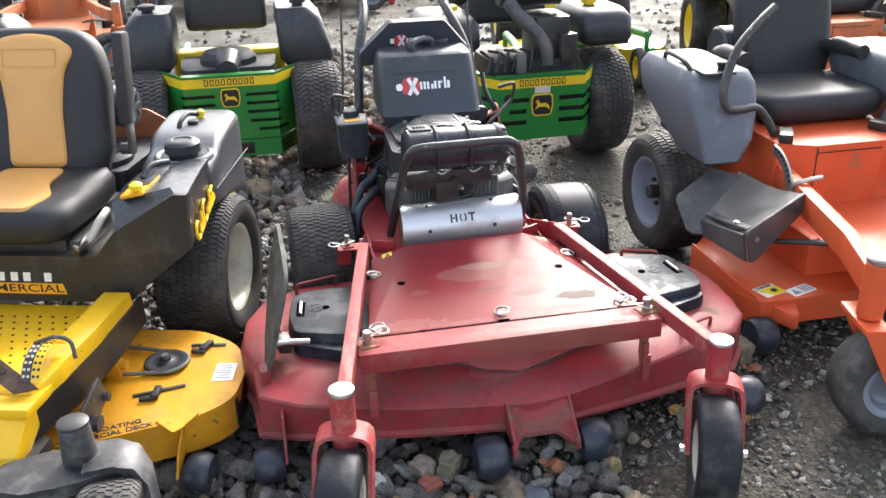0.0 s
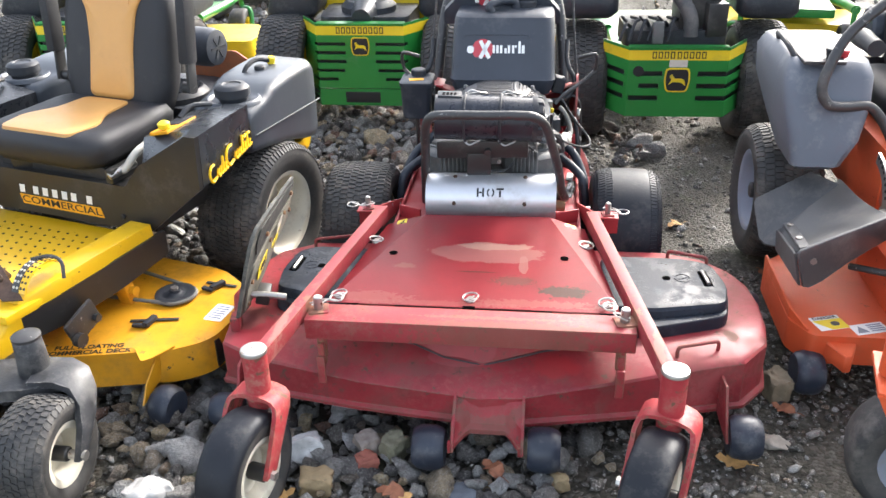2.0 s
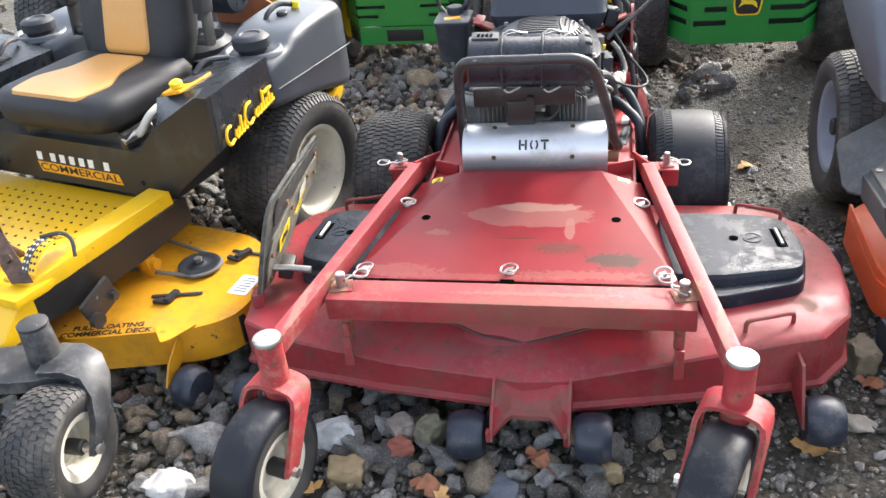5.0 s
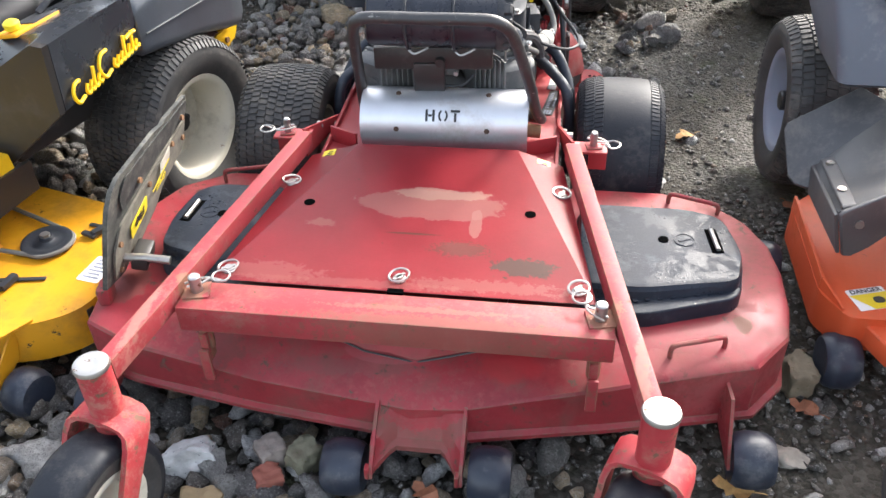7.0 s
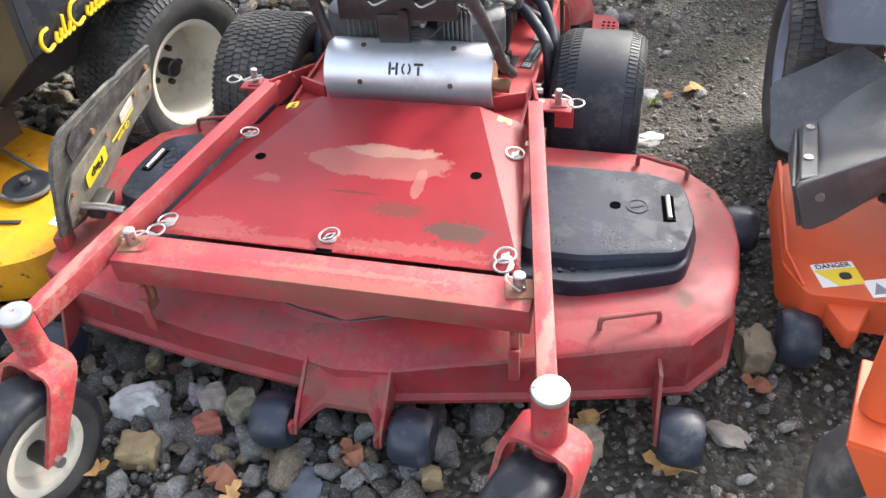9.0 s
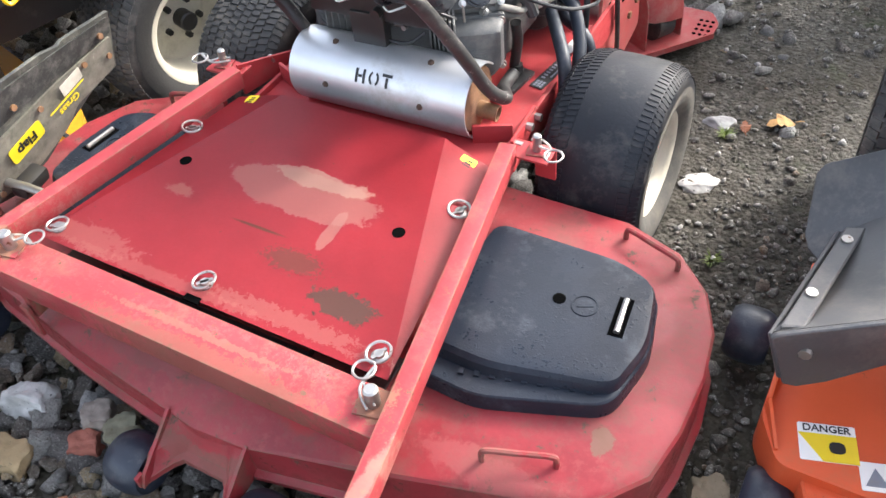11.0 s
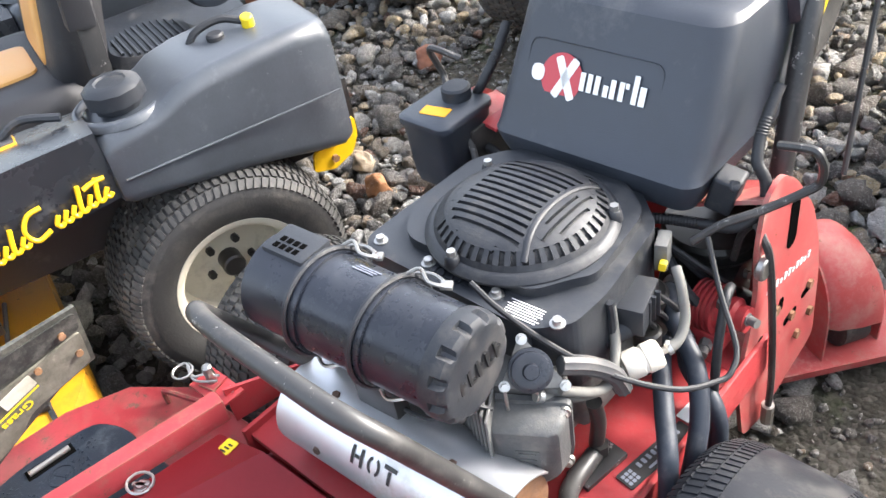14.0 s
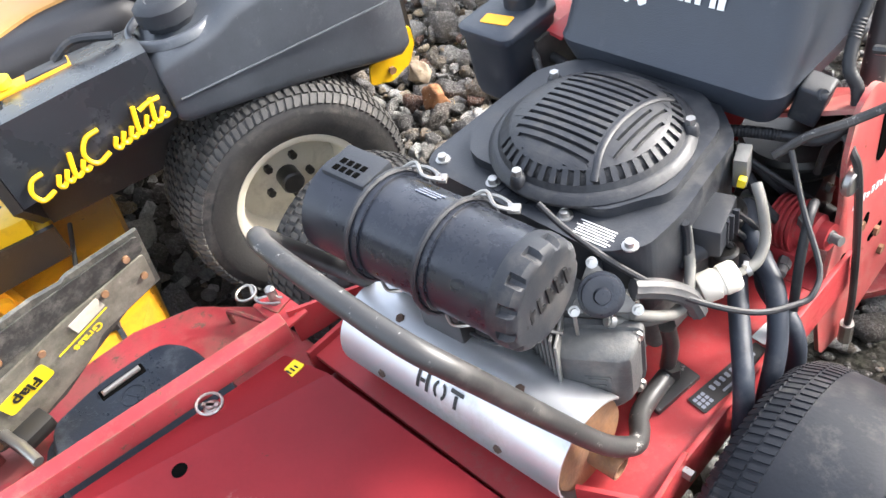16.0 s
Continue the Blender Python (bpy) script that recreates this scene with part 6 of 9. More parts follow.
    tube(bm, [at(band(y) - 0.002, y, 0.0005) for y in np.linspace(-0.098, 0.094, 9)], 0.0052, 8, 4, 0.5)
    part("moulded_band", bm, "grille", gr, smooth=60)
    for a in (262, 30, 150):
        bm = bmesh.new()
        p = C + Vector((math.cos(radians(a)) * 0.139, math.sin(radians(a)) * 0.139, 0.004))
        cyl(bm, p, p + Vector((0, 0, 0.020)), 0.013, 0.011, seg=16, edge=0.003)
        lug = part("screw_lug", bm, "grille", gr)
        bm = bmesh.new()
        cyl(bm, p + Vector((0, 0, 0.018)), p + Vector((0, 0, 0.029)), 0.0072, seg=6)
        part("bolt", bm, "bright_zinc", lug, "bright zinc hex bolt")
    # air cleaner canister
    P0, P1 = Vector((-0.172, 0.963, 0.706)), Vector((0.142, 0.990, 0.694))
    ax = (P1 - P0).normalized()
    LL = (P1 - P0).length
    r = 0.071
    bm = bmesh.new()
    lathe(bm, [(0, r * 0.9), (0.004, r), (LL * 0.30, r), (LL * 0.30, r + 0.004), (LL * 0.345, r + 0.004), (LL * 0.345, r), (LL * 0.66, r), (LL * 0.66, r + 0.004), (LL * 0.70, r + 0.004), (LL * 0.70, r), (LL, r * 0.985)], P0, ax, 40)
    can = part("air_cleaner", bm, "canister", T, "black canister air cleaner with moulded end cap", smooth=40)
    bm = bmesh.new()
    _, uu, vv = basis(ax)
    rings = []
    for z, rad, deep in ((-0.004, r + 0.001, 0), (0.004, r + 0.003, 0), (0.012, r + 0.003, 0), (0.013, r + 0.003, 0.007), (0.026, r + 0.001, 0.007), (0.031, r - 0.004, 0.004), (0.033, r - 0.009, 0), (0.0325, r - 0.016, 0), (0.0325, 0.002, 0)):
        ring = []
        for k in range(84):
            a = 2 * math.pi * k / 84
            q = rad - (deep if k % 7 in (0, 1) else 0)
            ring.append(P1 + ax * z + (uu * math.cos(a) + vv * math.sin(a)) * q)
        rings.append(ring)
    skin(bm, rings)
    cap = part("end_cap", bm, "black", can, "black notched end cap", smooth=30)
    for k in range(6):
        bm = bmesh.new()
        bars(bm, wall_pose(P1 + ax * 0.0322 + Vector((0, -0.050, -0.016)), (0, 1, 0.12), (0, 0, 1)), [(k * 0.66, 0.20, 0, 1), (k * 0.66 + 0.20, 0.22, 0.42 * (k % 2), 0.42 * (k % 2) + 0.24)], 0.026, 0.0035)
        part("raised_mark", bm, "ink", cap)
    bm = bmesh.new()
    box(bm, (P0 + ax * 0.05 + Vector((0, 0.012, r - 0.008))), (0.078, 0.058, 0.026), (0, 2, 5), 0.006)
    duct = part("intake_hood", bm, "black", can)
    for k in range(4):
        for j in range(2):
            bm = bmesh.new()
            p = P0 + ax * (0.032 + 0.012 * k) + Vector((0, -0.004 + 0.014 * j, r + 0.0052))
            box(bm, p, (0.008, 0.009, 0.002), (0, 2, 5))
            part("vent", bm, "void", duct)
    m = wall_pose(P0 + ax * (LL * 0.52) + Vector((0, 0.022, r * 0.957)), ax, (0, 0.95, -0.32))
    for k in range(3):
        bm = bmesh.new()
        prism(bm, rounded(0.036, 0.0018, 0.0006, 1, 0.003 * k, -0.005 + 0.005 * k), 0, 0.001, m)
        part("print_line", bm, "grey_rim", can)
    for q in (0.32, 0.68):
        bm = bmesh.new()
        p = P0 + ax * (LL * q)
        pts = [p + Vector((0, math.sin(a), math.cos(a))) * (r + 0.007) for a in (2 * math.pi * k / 30 for k in range(31))]
        tube(bm, pts, 0.0042, 6, 0)
        part("band_clamp", bm, "grille", can)
    for q in (0.30, 0.66):
        bm = bmesh.new()
        p = P0 + ax * (LL * q) + Vector((0, r * 0.62, r * 0.86))
        tube(bm, [p, p + Vector((0.02, 0.012, 0.012)), p + Vector((0.045, 0.0, 0.010)), p + Vector((0.062, 0.014, 0.002)), p + Vector((0.03, 0.022, 0.0)), p + Vector((0.0, 0.012, -0.004))], 0.0028, 6, 4)
        box(bm, p + Vector((0.062, 0.014, 0.002)), (0.016, 0.012, 0.006), (10, 0, 30), 0.001)
        part("wire_clip", bm, "steel", can, "steel wire spring clip")
        bm = bmesh.new()
        p = P0 + ax * (LL * q) + Vector((0, -r * 0.55, -r * 0.86))
        tube(bm, [p, p + Vector((0.02, -0.008, -0.014)), p + Vector((0.04, -0.004, -0.008)), p + Vector((0.055, 0.004, -0.002))], 0.0028, 6, 4)
        part("wire_clip", bm, "steel", can)
    bm = bmesh.new()
    box(bm, (-0.02, 1.0, 0.59), (0.30, 0.045, 0.06), (0, 0, 4), 0.008)
    box(bm, (-0.03, 0.985, 0.54), (0.08, 0.03, 0.08), (0, 0, 4), 0.006)
    cyl(bm, (0.0, 0.962, 0.585), (0.0, 0.978, 0.585), 0.012, seg=12)
    part("cleaner_bracket", bm, "black_paint", can)
    # carburettor linkage, solenoid, fuel filter, hoses
    tri = [Vector((0.150, 1.104, 0.640)), Vector((0.153, 1.056, 0.592)), Vector((0.212, 1.112, 0.580))]
    nrm = (tri[1] - tri[0]).cross(tri[2] - tri[0]).normalized()
    ctr = (tri[0] + tri[1] + tri[2]) / 3
    bm = bmesh.new()
    lathe(bm, [(-0.020, 0.022), (-0.004, 0.024), (-0.003, 0.031), (0.003, 0.031), (0.004, 0.027), (0.010, 0.0265), (0.0115, 0.022), (0.0105, 0.012), (0.0150, 0.010), (0.0155, 0.001)], ctr, nrm, 28)
    pump = part("fuel_pump", bm, "canister", T, "black pulse fuel pump on a steel triangle", smooth=40)
    bm = bmesh.new()
    mp = wall_pose(ctr - nrm * 0.004, tri[2] - tri[1], tri[0] - tri[1])
    flat = [mp.inverted() @ (ctr + (p - ctr) * 1.16) for p in tri]
    prism(bm, soft([(p.x, p.y) for p in flat], 0.014, 4), 0, 0.003, mp)
    part("bracket", bm, "alu", pump, "bare steel mounting triangle")
    for p in tri:
        bm = bmesh.new()
        cyl(bm, p - nrm * 0.002, p + nrm * 0.002, 0.0078, seg=14)
        cyl(bm, p, p + nrm * 0.009, 0.0054, seg=6)
        part("bolt", bm, "bright_zinc", pump)
    bm = bmesh.new()
    tube(bm, [tri[1] + nrm * 0.004, tri[1] + Vector((0.004, -0.004, -0.02)), tri[1] + Vector((0.008, -0.006, -0.052))], 0.0028, 6, 3)
    part("lever_pin", bm, "steel", pump)
    bm = bmesh.new()
    fa, fb = Vector((0.222, 1.212, 0.520)), Vector((0.270, 1.284, 0.536))
    Lf = (fb - fa).length
    lathe(bm, [(0, 0.0055), (Lf * 0.16, 0.0055), (Lf * 0.18, 0.020), (Lf * 0.26, 0.0225), (Lf * 0.46, 0.0225), (Lf * 0.48, 0.0205), (Lf * 0.53, 0.0205), (Lf * 0.55, 0.0225), (Lf * 0.76, 0.0225), (Lf * 0.82, 0.019), (Lf * 0.84, 0.0055), (Lf, 0.0055)], fa, fb - fa, 24)
    part("fuel_filter", bm, "filter_white", T, "cream plastic inline fuel filter", smooth=40)
    grey = [[(0.182, 1.082, 0.566), (0.205, 1.120, 0.542), (0.222, 1.165, 0.522), (0.224, 1.195, 0.517), (0.226, 1.218, 0.521)],
            [(0.206, 1.108, 0.570), (0.226, 1.140, 0.548), (0.232, 1.175, 0.528), (0.226, 1.205, 0.532), (0.212, 1.232, 0.552), (0.196, 1.250, 0.590), (0.185, 1.258, 0.612)],
            [(0.268, 1.280, 0.535), (0.274, 1.300, 0.540), (0.270, 1.325, 0.560), (0.252, 1.345, 0.595), (0.232, 1.362, 0.615)]]
    for p in grey:
        bm = bmesh.new()
        tube(bm, p, 0.0078, 10, 6)
        part("fuel_hose", bm, "grey_tube", T, "grey woven-sleeved fuel hose")
    bm = bmesh.new()
    fluted(bm, [(0.196, 1.125, 0.598), (0.218, 1.158, 0.580), (0.234, 1.190, 0.545), (0.242, 1.205, 0.505)], 0.0135, 10, 0.0008)
    part("hose_sleeve", bm, "chute", T, "dark grey pleated hose sleeve")
    for p, e in (((0.184, 1.086, 0.565), (0.5, 0.7, -0.45)), ((0.226, 1.214, 0.520), (0.4, 0.8, 0.2)), ((0.268, 1.279, 0.535), (0.5, 0.8, 0.3))):
        bm = bmesh.new()
        p, e = Vector(p), Vector(e).normalized()
        cyl(bm, p, p + e * 0.007, 0.0098, seg=14)
        box(bm, p + Vector((0, 0, 0.012)), (0.006, 0.009, 0.008), (0, 0, 20), 0.001)
        part("hose_clip", bm, "bright_zinc", T, "spring wire hose clip")
    bm = bmesh.new()
    box(bm, (0.205, 1.30, 0.575), (0.045, 0.08, 0.05), (0, 0, 15), 0.006)
    cyl(bm, (0.185, 1.235, 0.545), (0.215, 1.29, 0.56), 0.018, seg=14)
    co = part("ignition_module", bm, "black", T)
    for k in range(5):
        bm = bmesh.new()
        box(bm, (0.228, 1.268 + 0.013 * k, 0.575), (0.008, 0.005, 0.045), (0, 0, 15))
        part("fin", bm, "black", co)
    for p, q in (((0.195, 1.352, 0.560), 0.018), ((0.205, 1.372, 0.598), 0.012)):
        bm = bmesh.new()
        box(bm, p, (q, q, q * 1.3), (0, 10, 20), 0.003)
        part("wire_connector", bm, "lab_yellow", T, "yellow wire connector")
    bm = bmesh.new()
    box(bm, (0.192, 1.395, 0.605), (0.02, 0.04, 0.05), (0, 0, 20), 0.003)
    part("regulator", bm, "alu", T)
    bm = bmesh.new()
    lathe(bm, [(0, 0.030), (0.006, 0.038), (0.045, 0.038), (0.050, 0.030), (0.075, 0.030), (0.080, 0.022), (0.095, 0.022), (0.096, 0.001)], (0.205, 1.480, 0.440), (1, -0.05, 0.1), 24)
    box(bm, (0.235, 1.480, 0.395), (0.070, 0.080, 0.050), (0, 6, 0), 0.008)
    pump = part("hydraulic_pump", bm, "red", T, "grimy red-painted hydraulic pump", smooth=35)
    for k in range(5):
        bm = bmesh.new()
        lathe(bm, [(0, 0.030), (0, 0.044), (0.004, 0.044), (0.004, 0.030)], (0.213 + 0.009 * k, 1.4795, 0.441 + 0.001 * k), (1, -0.05, 0.1), 24, caps=False)
        part("cooling_rib", bm, "red", pump)
    for p, e in (((0.262, 1.462, 0.475), (0.2, -0.3, 1)), ((0.290, 1.475, 0.452), (1, -0.3, 0.2)), ((0.250, 1.435, 0.402), (0.3, -1, 0.1))):
        p, e = Vector(p), Vector(e).normalized()
        bm = bmesh.new()
        cyl(bm, p - e * 0.012, p + e * 0.014, 0.011, seg=6)
        cyl(bm, p + e * 0.014, p + e * 0.030, 0.008, seg=12)
        part("hose_fitting", bm, "alu", pump, "dull steel hose fitting")
    bm = bmesh.new()
    tube(bm, [(0.270, 1.456, 0.500), (0.282, 1.440, 0.540), (0.292, 1.405, 0.548), (0.300, 1.375, 0.500), (0.305, 1.36, 0.44), (0.300, 1.37, 0.38)], 0.0075, 10, 5)
    part("control_hose", bm, "hose", T, "thin black control hose")
    big = [[(0.150, 1.50, 0.44), (0.190, 1.42, 0.50), (0.224, 1.374, 0.50), (0.249, 1.364, 0.47), (0.286, 1.336, 0.45), (0.316, 1.295, 0.405), (0.330, 1.257, 0.36), (0.331, 1.232, 0.28), (0.330, 1.225, 0.18)],
           [(0.185, 1.45, 0.42), (0.215, 1.36, 0.44), (0.241, 1.312, 0.44), (0.282, 1.251, 0.43), (0.318, 1.200, 0.405), (0.331, 1.180, 0.34), (0.332, 1.175, 0.26), (0.332, 1.175, 0.16)],
           [(0.20, 1.46, 0.40), (0.246, 1.385, 0.395), (0.297, 1.359, 0.38), (0.322, 1.345, 0.35), (0.331, 1.330, 0.30), (0.332, 1.298, 0.24), (0.331, 1.28, 0.16)]]
    for p in big:
        for s in (1, -1):
            bm = bmesh.new()
            fluted(bm, [(q[0] * s, q[1], q[2]) for q in p], 0.0150, 20, 0.00022)
            hz = part("hydraulic_hose", bm, "hydraulic", T, "thick black ribbed hydraulic hose")
            for k in (0.1, 0.88):
                q = catmull([(w[0] * s, w[1], w[2]) for w in p], 8)
                i = int(k * (len(q) - 2))
                bm = bmesh.new()
                cyl(bm, q[i], q[i] + (q[i + 1] - q[i]).normalized() * 0.02, 0.0165, seg=12)
                part("ferrule", bm, "black_paint", hz)
    bm = bmesh.new()
    tube(bm, [(0.060, 1.115, 0.690), (0.110, 1.112, 0.668), (0.180, 1.130, 0.622), (0.240, 1.180, 0.555), (0.305, 1.24, 0.510), (0.338, 1.30, 0.492), (0.346, 1.325, 0.495), (0.334, 1.36, 0.51), (0.285, 1.40, 0.56), (0.24, 1.44, 0.62)], 0.0045, 8, 8)
    part("throttle_cable", bm, "hose", T, "thin grey throttle cable")
    bm = bmesh.new()
    box(bm, (0.217, 1.165, 0.352), (0.045, 0.09, 0.010), (0, 0, -8), 0.002)
    part("guard_foot", bm, "bar", T, "dark steel foot plate of the guard bar")
    bm = bmesh.new()
    tube(bm, [(0.222, 1.160, 0.505), (0.222, 1.168, 0.46), (0.212, 1.178, 0.41), (0.205, 1.182, 0.375)], 0.012, 10, 4)
    cyl(bm, (0.215, 1.18, 0.365), (0.215, 1.18, 0.385), 0.013, seg=6)
    part("dipstick_tube", bm, "black_paint", T)
    m = wall_pose((0.279, 1.235, 0.3475), (0.16, 1, 0), (-1, 0.16, 0))
    bm = bmesh.new()
    prism(bm, rounded(0.150, 0.034, 0.003, 2), 0, 0.0014, m)
    pl = part("serial_plate", bm, "ink", T, "black model plate with pale print")
    bm = bmesh.new()
    for i in range(9):
        prism(bm, rounded(0.006, 0.006, 0.001, 1, -0.068 + 0.008 * (i % 3), -0.008 + 0.008 * (i // 3)), 0.0014, 0.0020, m)
    for k in range(9):
        prism(bm, rounded(0.0060, 0.010, 0.001, 1, -0.034 + 0.0110 * k, 0.006), 0.0014, 0.0020, m)
    prism(bm, rounded(0.055, 0.004, 0.001, 1, 0.0, -0.009), 0.0014, 0.0022, m)
    part("print", bm, "grey_rim", pl)
    bm = bmesh.new()
    prism(bm, rounded(0.070, 0.024, 0.002, 2), 0, 0.0014, wall_pose((0.280, 1.350, 0.348), (0.1, 1, 0), (-1, 0.1, 0)))
    part("white_sticker", bm, "white", T, "small white sticker")
    # crankcase, starter and wiring on the engine's sides
    for s in (1, -1):
        bm = bmesh.new()
        box(bm, (s * 0.155, 1.30, 0.46), (0.07, 0.24, 0.13), (0, 0, 0), 0.018, 3)
        part("crankcase_side", bm, "alu", T, "oily grey crankcase side")
        bm = bmesh.new()
        cyl(bm, (s * 0.170, 1.375, 0.37), (s * 0.170, 1.375, 0.53), 0.040, seg=22, edge=0.006)
        cyl(bm, (s * 0.205, 1.33, 0.43), (s * 0.205, 1.33, 0.50), 0.022, seg=16, edge=0.004)
        part("starter_motor", bm, "black_paint", T, "black cylindrical starter motor")
        for k in range(4):
            bm = bmesh.new()
            tube(bm, [(s * 0.165, 1.27 + 0.03 * k, 0.56), (s * (0.205 + 0.008 * k), 1.30 + 0.025 * k, 0.52), (s * 0.20, 1.35 + 0.02 * k, 0.46), (s * 0.225, 1.42, 0.40 + 0.02 * k)], 0.0045, 6, 5)
            part("wire", bm, "hose", T, "black engine wire")
    # dark belts and pulleys seen below
    bm = bmesh.new()
    box(bm, (0, 1.60, 0.20), (0.56, 0.30, 0.012))
    part("belly_pan", bm, "black_paint", T)
    for s in (1, -1):
        bm = bmesh.new()
        lathe(bm, [(0, 0.085), (0.01, 0.09), (0.012, 0.075), (0.03, 0.075), (0.032, 0.09), (0.042, 0.085)], (s * 0.16, 1.62, 0.46), (0, 0, 1), 28)
        box(bm, (s * 0.17, 1.58, 0.395), (0.13, 0.15, 0.12), (0, 0, 10), 0.02)
        cyl(bm, (s * 0.235, 1.55, 0.40), (s * 0.275, 1.54, 0.40), 0.032, seg=18, edge=0.006)
        cyl(bm, (s * 0.19, 1.50, 0.42), (s * 0.19, 1.46, 0.42), 0.020, seg=8, edge=0.003)
        pmp = part("drive_pump", bm, "black_paint", T, "oily black hydraulic drive pump")
        for dy, dz in ((-0.04, 0.03), (0.03, 0.03), (-0.03, -0.04)):
            bm = bmesh.new()
            cyl(bm, (s * 0.232, 1.565 + dy, 0.40 + dz), (s * 0.244, 1.563 + dy, 0.40 + dz), 0.008, seg=6)
            part("bolt", bm, "steel", pmp)
        for k, (ya, za) in enumerate(((1.47, 0.52), (1.50, 0.46), (1.45, 0.44))):
            bm = bmesh.new()
            tube(bm, [(s * 0.12, 1.49, 0.55), (s * (0.16 + 0.03 * k), ya, za + 0.03), (s * 0.235, 1.50 + 0.03 * k, za - 0.03), (s * 0.25, 1.56, 0.42)], 0.005 + 0.002 * k, 8, 5)
            part("wire", bm, "hose", T, "black engine wire")
    # fuel tank
    bm = bmesh.new()
    def tr(w, y0, y1, z, r=0.03, z1=None):
        z1 = z if z1 is None else z1
        return [(x + 0.018, y, z + (z1 - z) * (y - y0) / (y1 - y0)) for x, y in rounded(w, y1 - y0, r, 5, 0.0, (y0 + y1) / 2)]
    skin(bm, [tr(0.335, 1.475, 1.72, 0.624, 0.02), tr(0.352, 1.462, 1.735, 0.630, 0.025), tr(0.372, 1.452, 1.76, 0.655, 0.03), tr(0.386, 1.446, 1.765, 0.678, 0.03), tr(0.391, 1.445, 1.768, 0.686, 0.032), tr(0.388, 1.452, 1.772, 0.694, 0.034), tr(0.386, 1.470, 1.780, 0.728, 0.035), tr(0.383, 1.505, 1.790, 0.790, 0.038), tr(0.374, 1.548, 1.80, 0.874, 0.042), tr(0.366, 1.556, 1.795, 0.890, 0.045), tr(0.350, 1.570, 1.782, 0.900, 0.045), tr(0.32, 1.59, 1.765, 0.904, 0.04)])
    tank = part("fuel_tank", bm, "tank", T, "black plastic fuel tank with red and white maker's mark", smooth=24)
    bm = bmesh.new()
    tube(bm, [(-0.03, 1.60, 0.90), (-0.035, 1.60, 0.925), (0.0, 1.63, 0.936), (0.05, 1.66, 0.93), (0.06, 1.665, 0.905)], 0.016, 10, 5)
    part("grip", bm, "tank", tank)
    bm = bmesh.new()
    lathe(bm, [(0, 0.045), (0.02, 0.045), (0.026, 0.040), (0.027, 0.001)], (0.09, 1.70, 0.902), (0, 0, 1), 24)
    part("fuel_cap", bm, "black", tank)
    up = (Vector((0, 1.548, 0.872)) - Vector((0, 1.455, 0.668))).normalized()
    fm = wall_pose(Vector((-0.045, 1.5045, 0.7835)), (1, 0, 0), up)
    fm = Matrix.Translation(fm.to_3x3() @ Vector((0, 0, 0.004))) @ fm
    bm = bmesh.new()
    fm = fm @ Matrix.Translation((-0.012, 0, 0)) @ Matrix.Diagonal((1.3, 1.3, 1, 1)) @ Matrix.Translation((0.012, 0, 0))
    prism(bm, rounded(0.060, 0.060, 0.0298, 8, -0.012, 0), 0, 0.0012, fm)
    part("red_disc", bm, "logo_red", tank)
    bm = bmesh.new()
    prism(bm, rounded(0.019, 0.021, 0.008, 4, -0.047, 0.0), 0, 0.0024, fm)
    part("maker_mark", bm, "white", tank)
    bm = bmesh.new()
    for a in (28, -28):
        prism(bm, rounded(0.011, 0.056, 0.002, 1), 0.0012, 0.0024, fm @ Matrix.Translation((-0.006, 0.0, 0)) @ pose(0, 0, 0, 0, 0, a))
    part("maker_cross", bm, "white", tank, "white cross over a red disc")
    for bar in MARK_BARS:
        bm = bmesh.new()
        bars(bm, fm @ Matrix.Translation((0.016, -0.010, 0.0012)), [bar], 0.0225)
        part("maker_mark", bm, "white", tank)
    bm = bmesh.new()
    ol = rounded(0.190, 0.100, 0.014, 4)
    mm = fm @ Matrix.Translation((0.028, -0.008, -0.0035))
    tube(bm, [mm @ Vector((x, y, 0.001)) for x, y in ol + ol[:1]], 0.0009, 4, 0)
    part("decal_edge", bm, "tank", tank)
    bm = bmesh.new()
    box(bm, (0.226, 1.520, 0.652), (0.042, 0.050, 0.060), (0, 14, 8), 0.006, 3)
    cyl(bm, (0.243, 1.507, 0.672), (0.249, 1.504, 0.676), 0.010, seg=16, edge=0.002)
    part("tank_latch", bm, "black", tank, "black plastic tank latch")
    # small reservoir
    bm = bmesh.new()
    skin(bm, [[(x, y, z) for x, y in rounded(0.115 * k, 0.135 * k, 0.02, 4, -0.300, 1.465)] for z, k in ((0.545, 0.86), (0.56, 0.92), (0.668, 1.0), (0.672, 1.06), (0.684, 1.06), (0.687, 1.0))])
    rs = part("oil_reservoir", bm, "tank", T, "dark grey oil reservoir with screw cap", smooth=50)
    bm = bmesh.new()
    lathe(bm, [(0, 0.028), (0.02, 0.028), (0.024, 0.024), (0.025, 0.001)], (-0.30, 1.50, 0.687), (0, 0, 1), 20)
    part("screw_cap", bm, "black", rs)
    bm = bmesh.new()
    prism(bm, rounded(0.055, 0.028, 0.003, 2), 0, 0.0012, wall_pose((-0.300, 1.44, 0.6873), (1, 0.2, 0), (-0.2, 1, 0)))
    part("warning_sticker", bm, "lab_orange", rs)
    bm = bmesh.new()
    box(bm, (-0.238, 1.52, 0.60), (0.008, 0.12, 0.10), (0, 0, 0), 0.003)
    part("reservoir_bracket", bm, "black_paint", T)
    bm = bmesh.new()
    box(bm, (-0.225, 1.545, 0.645), (0.035, 0.10, 0.008), (0, 12, 0), 0.003)
    part("reservoir_tab", bm, "red", T)
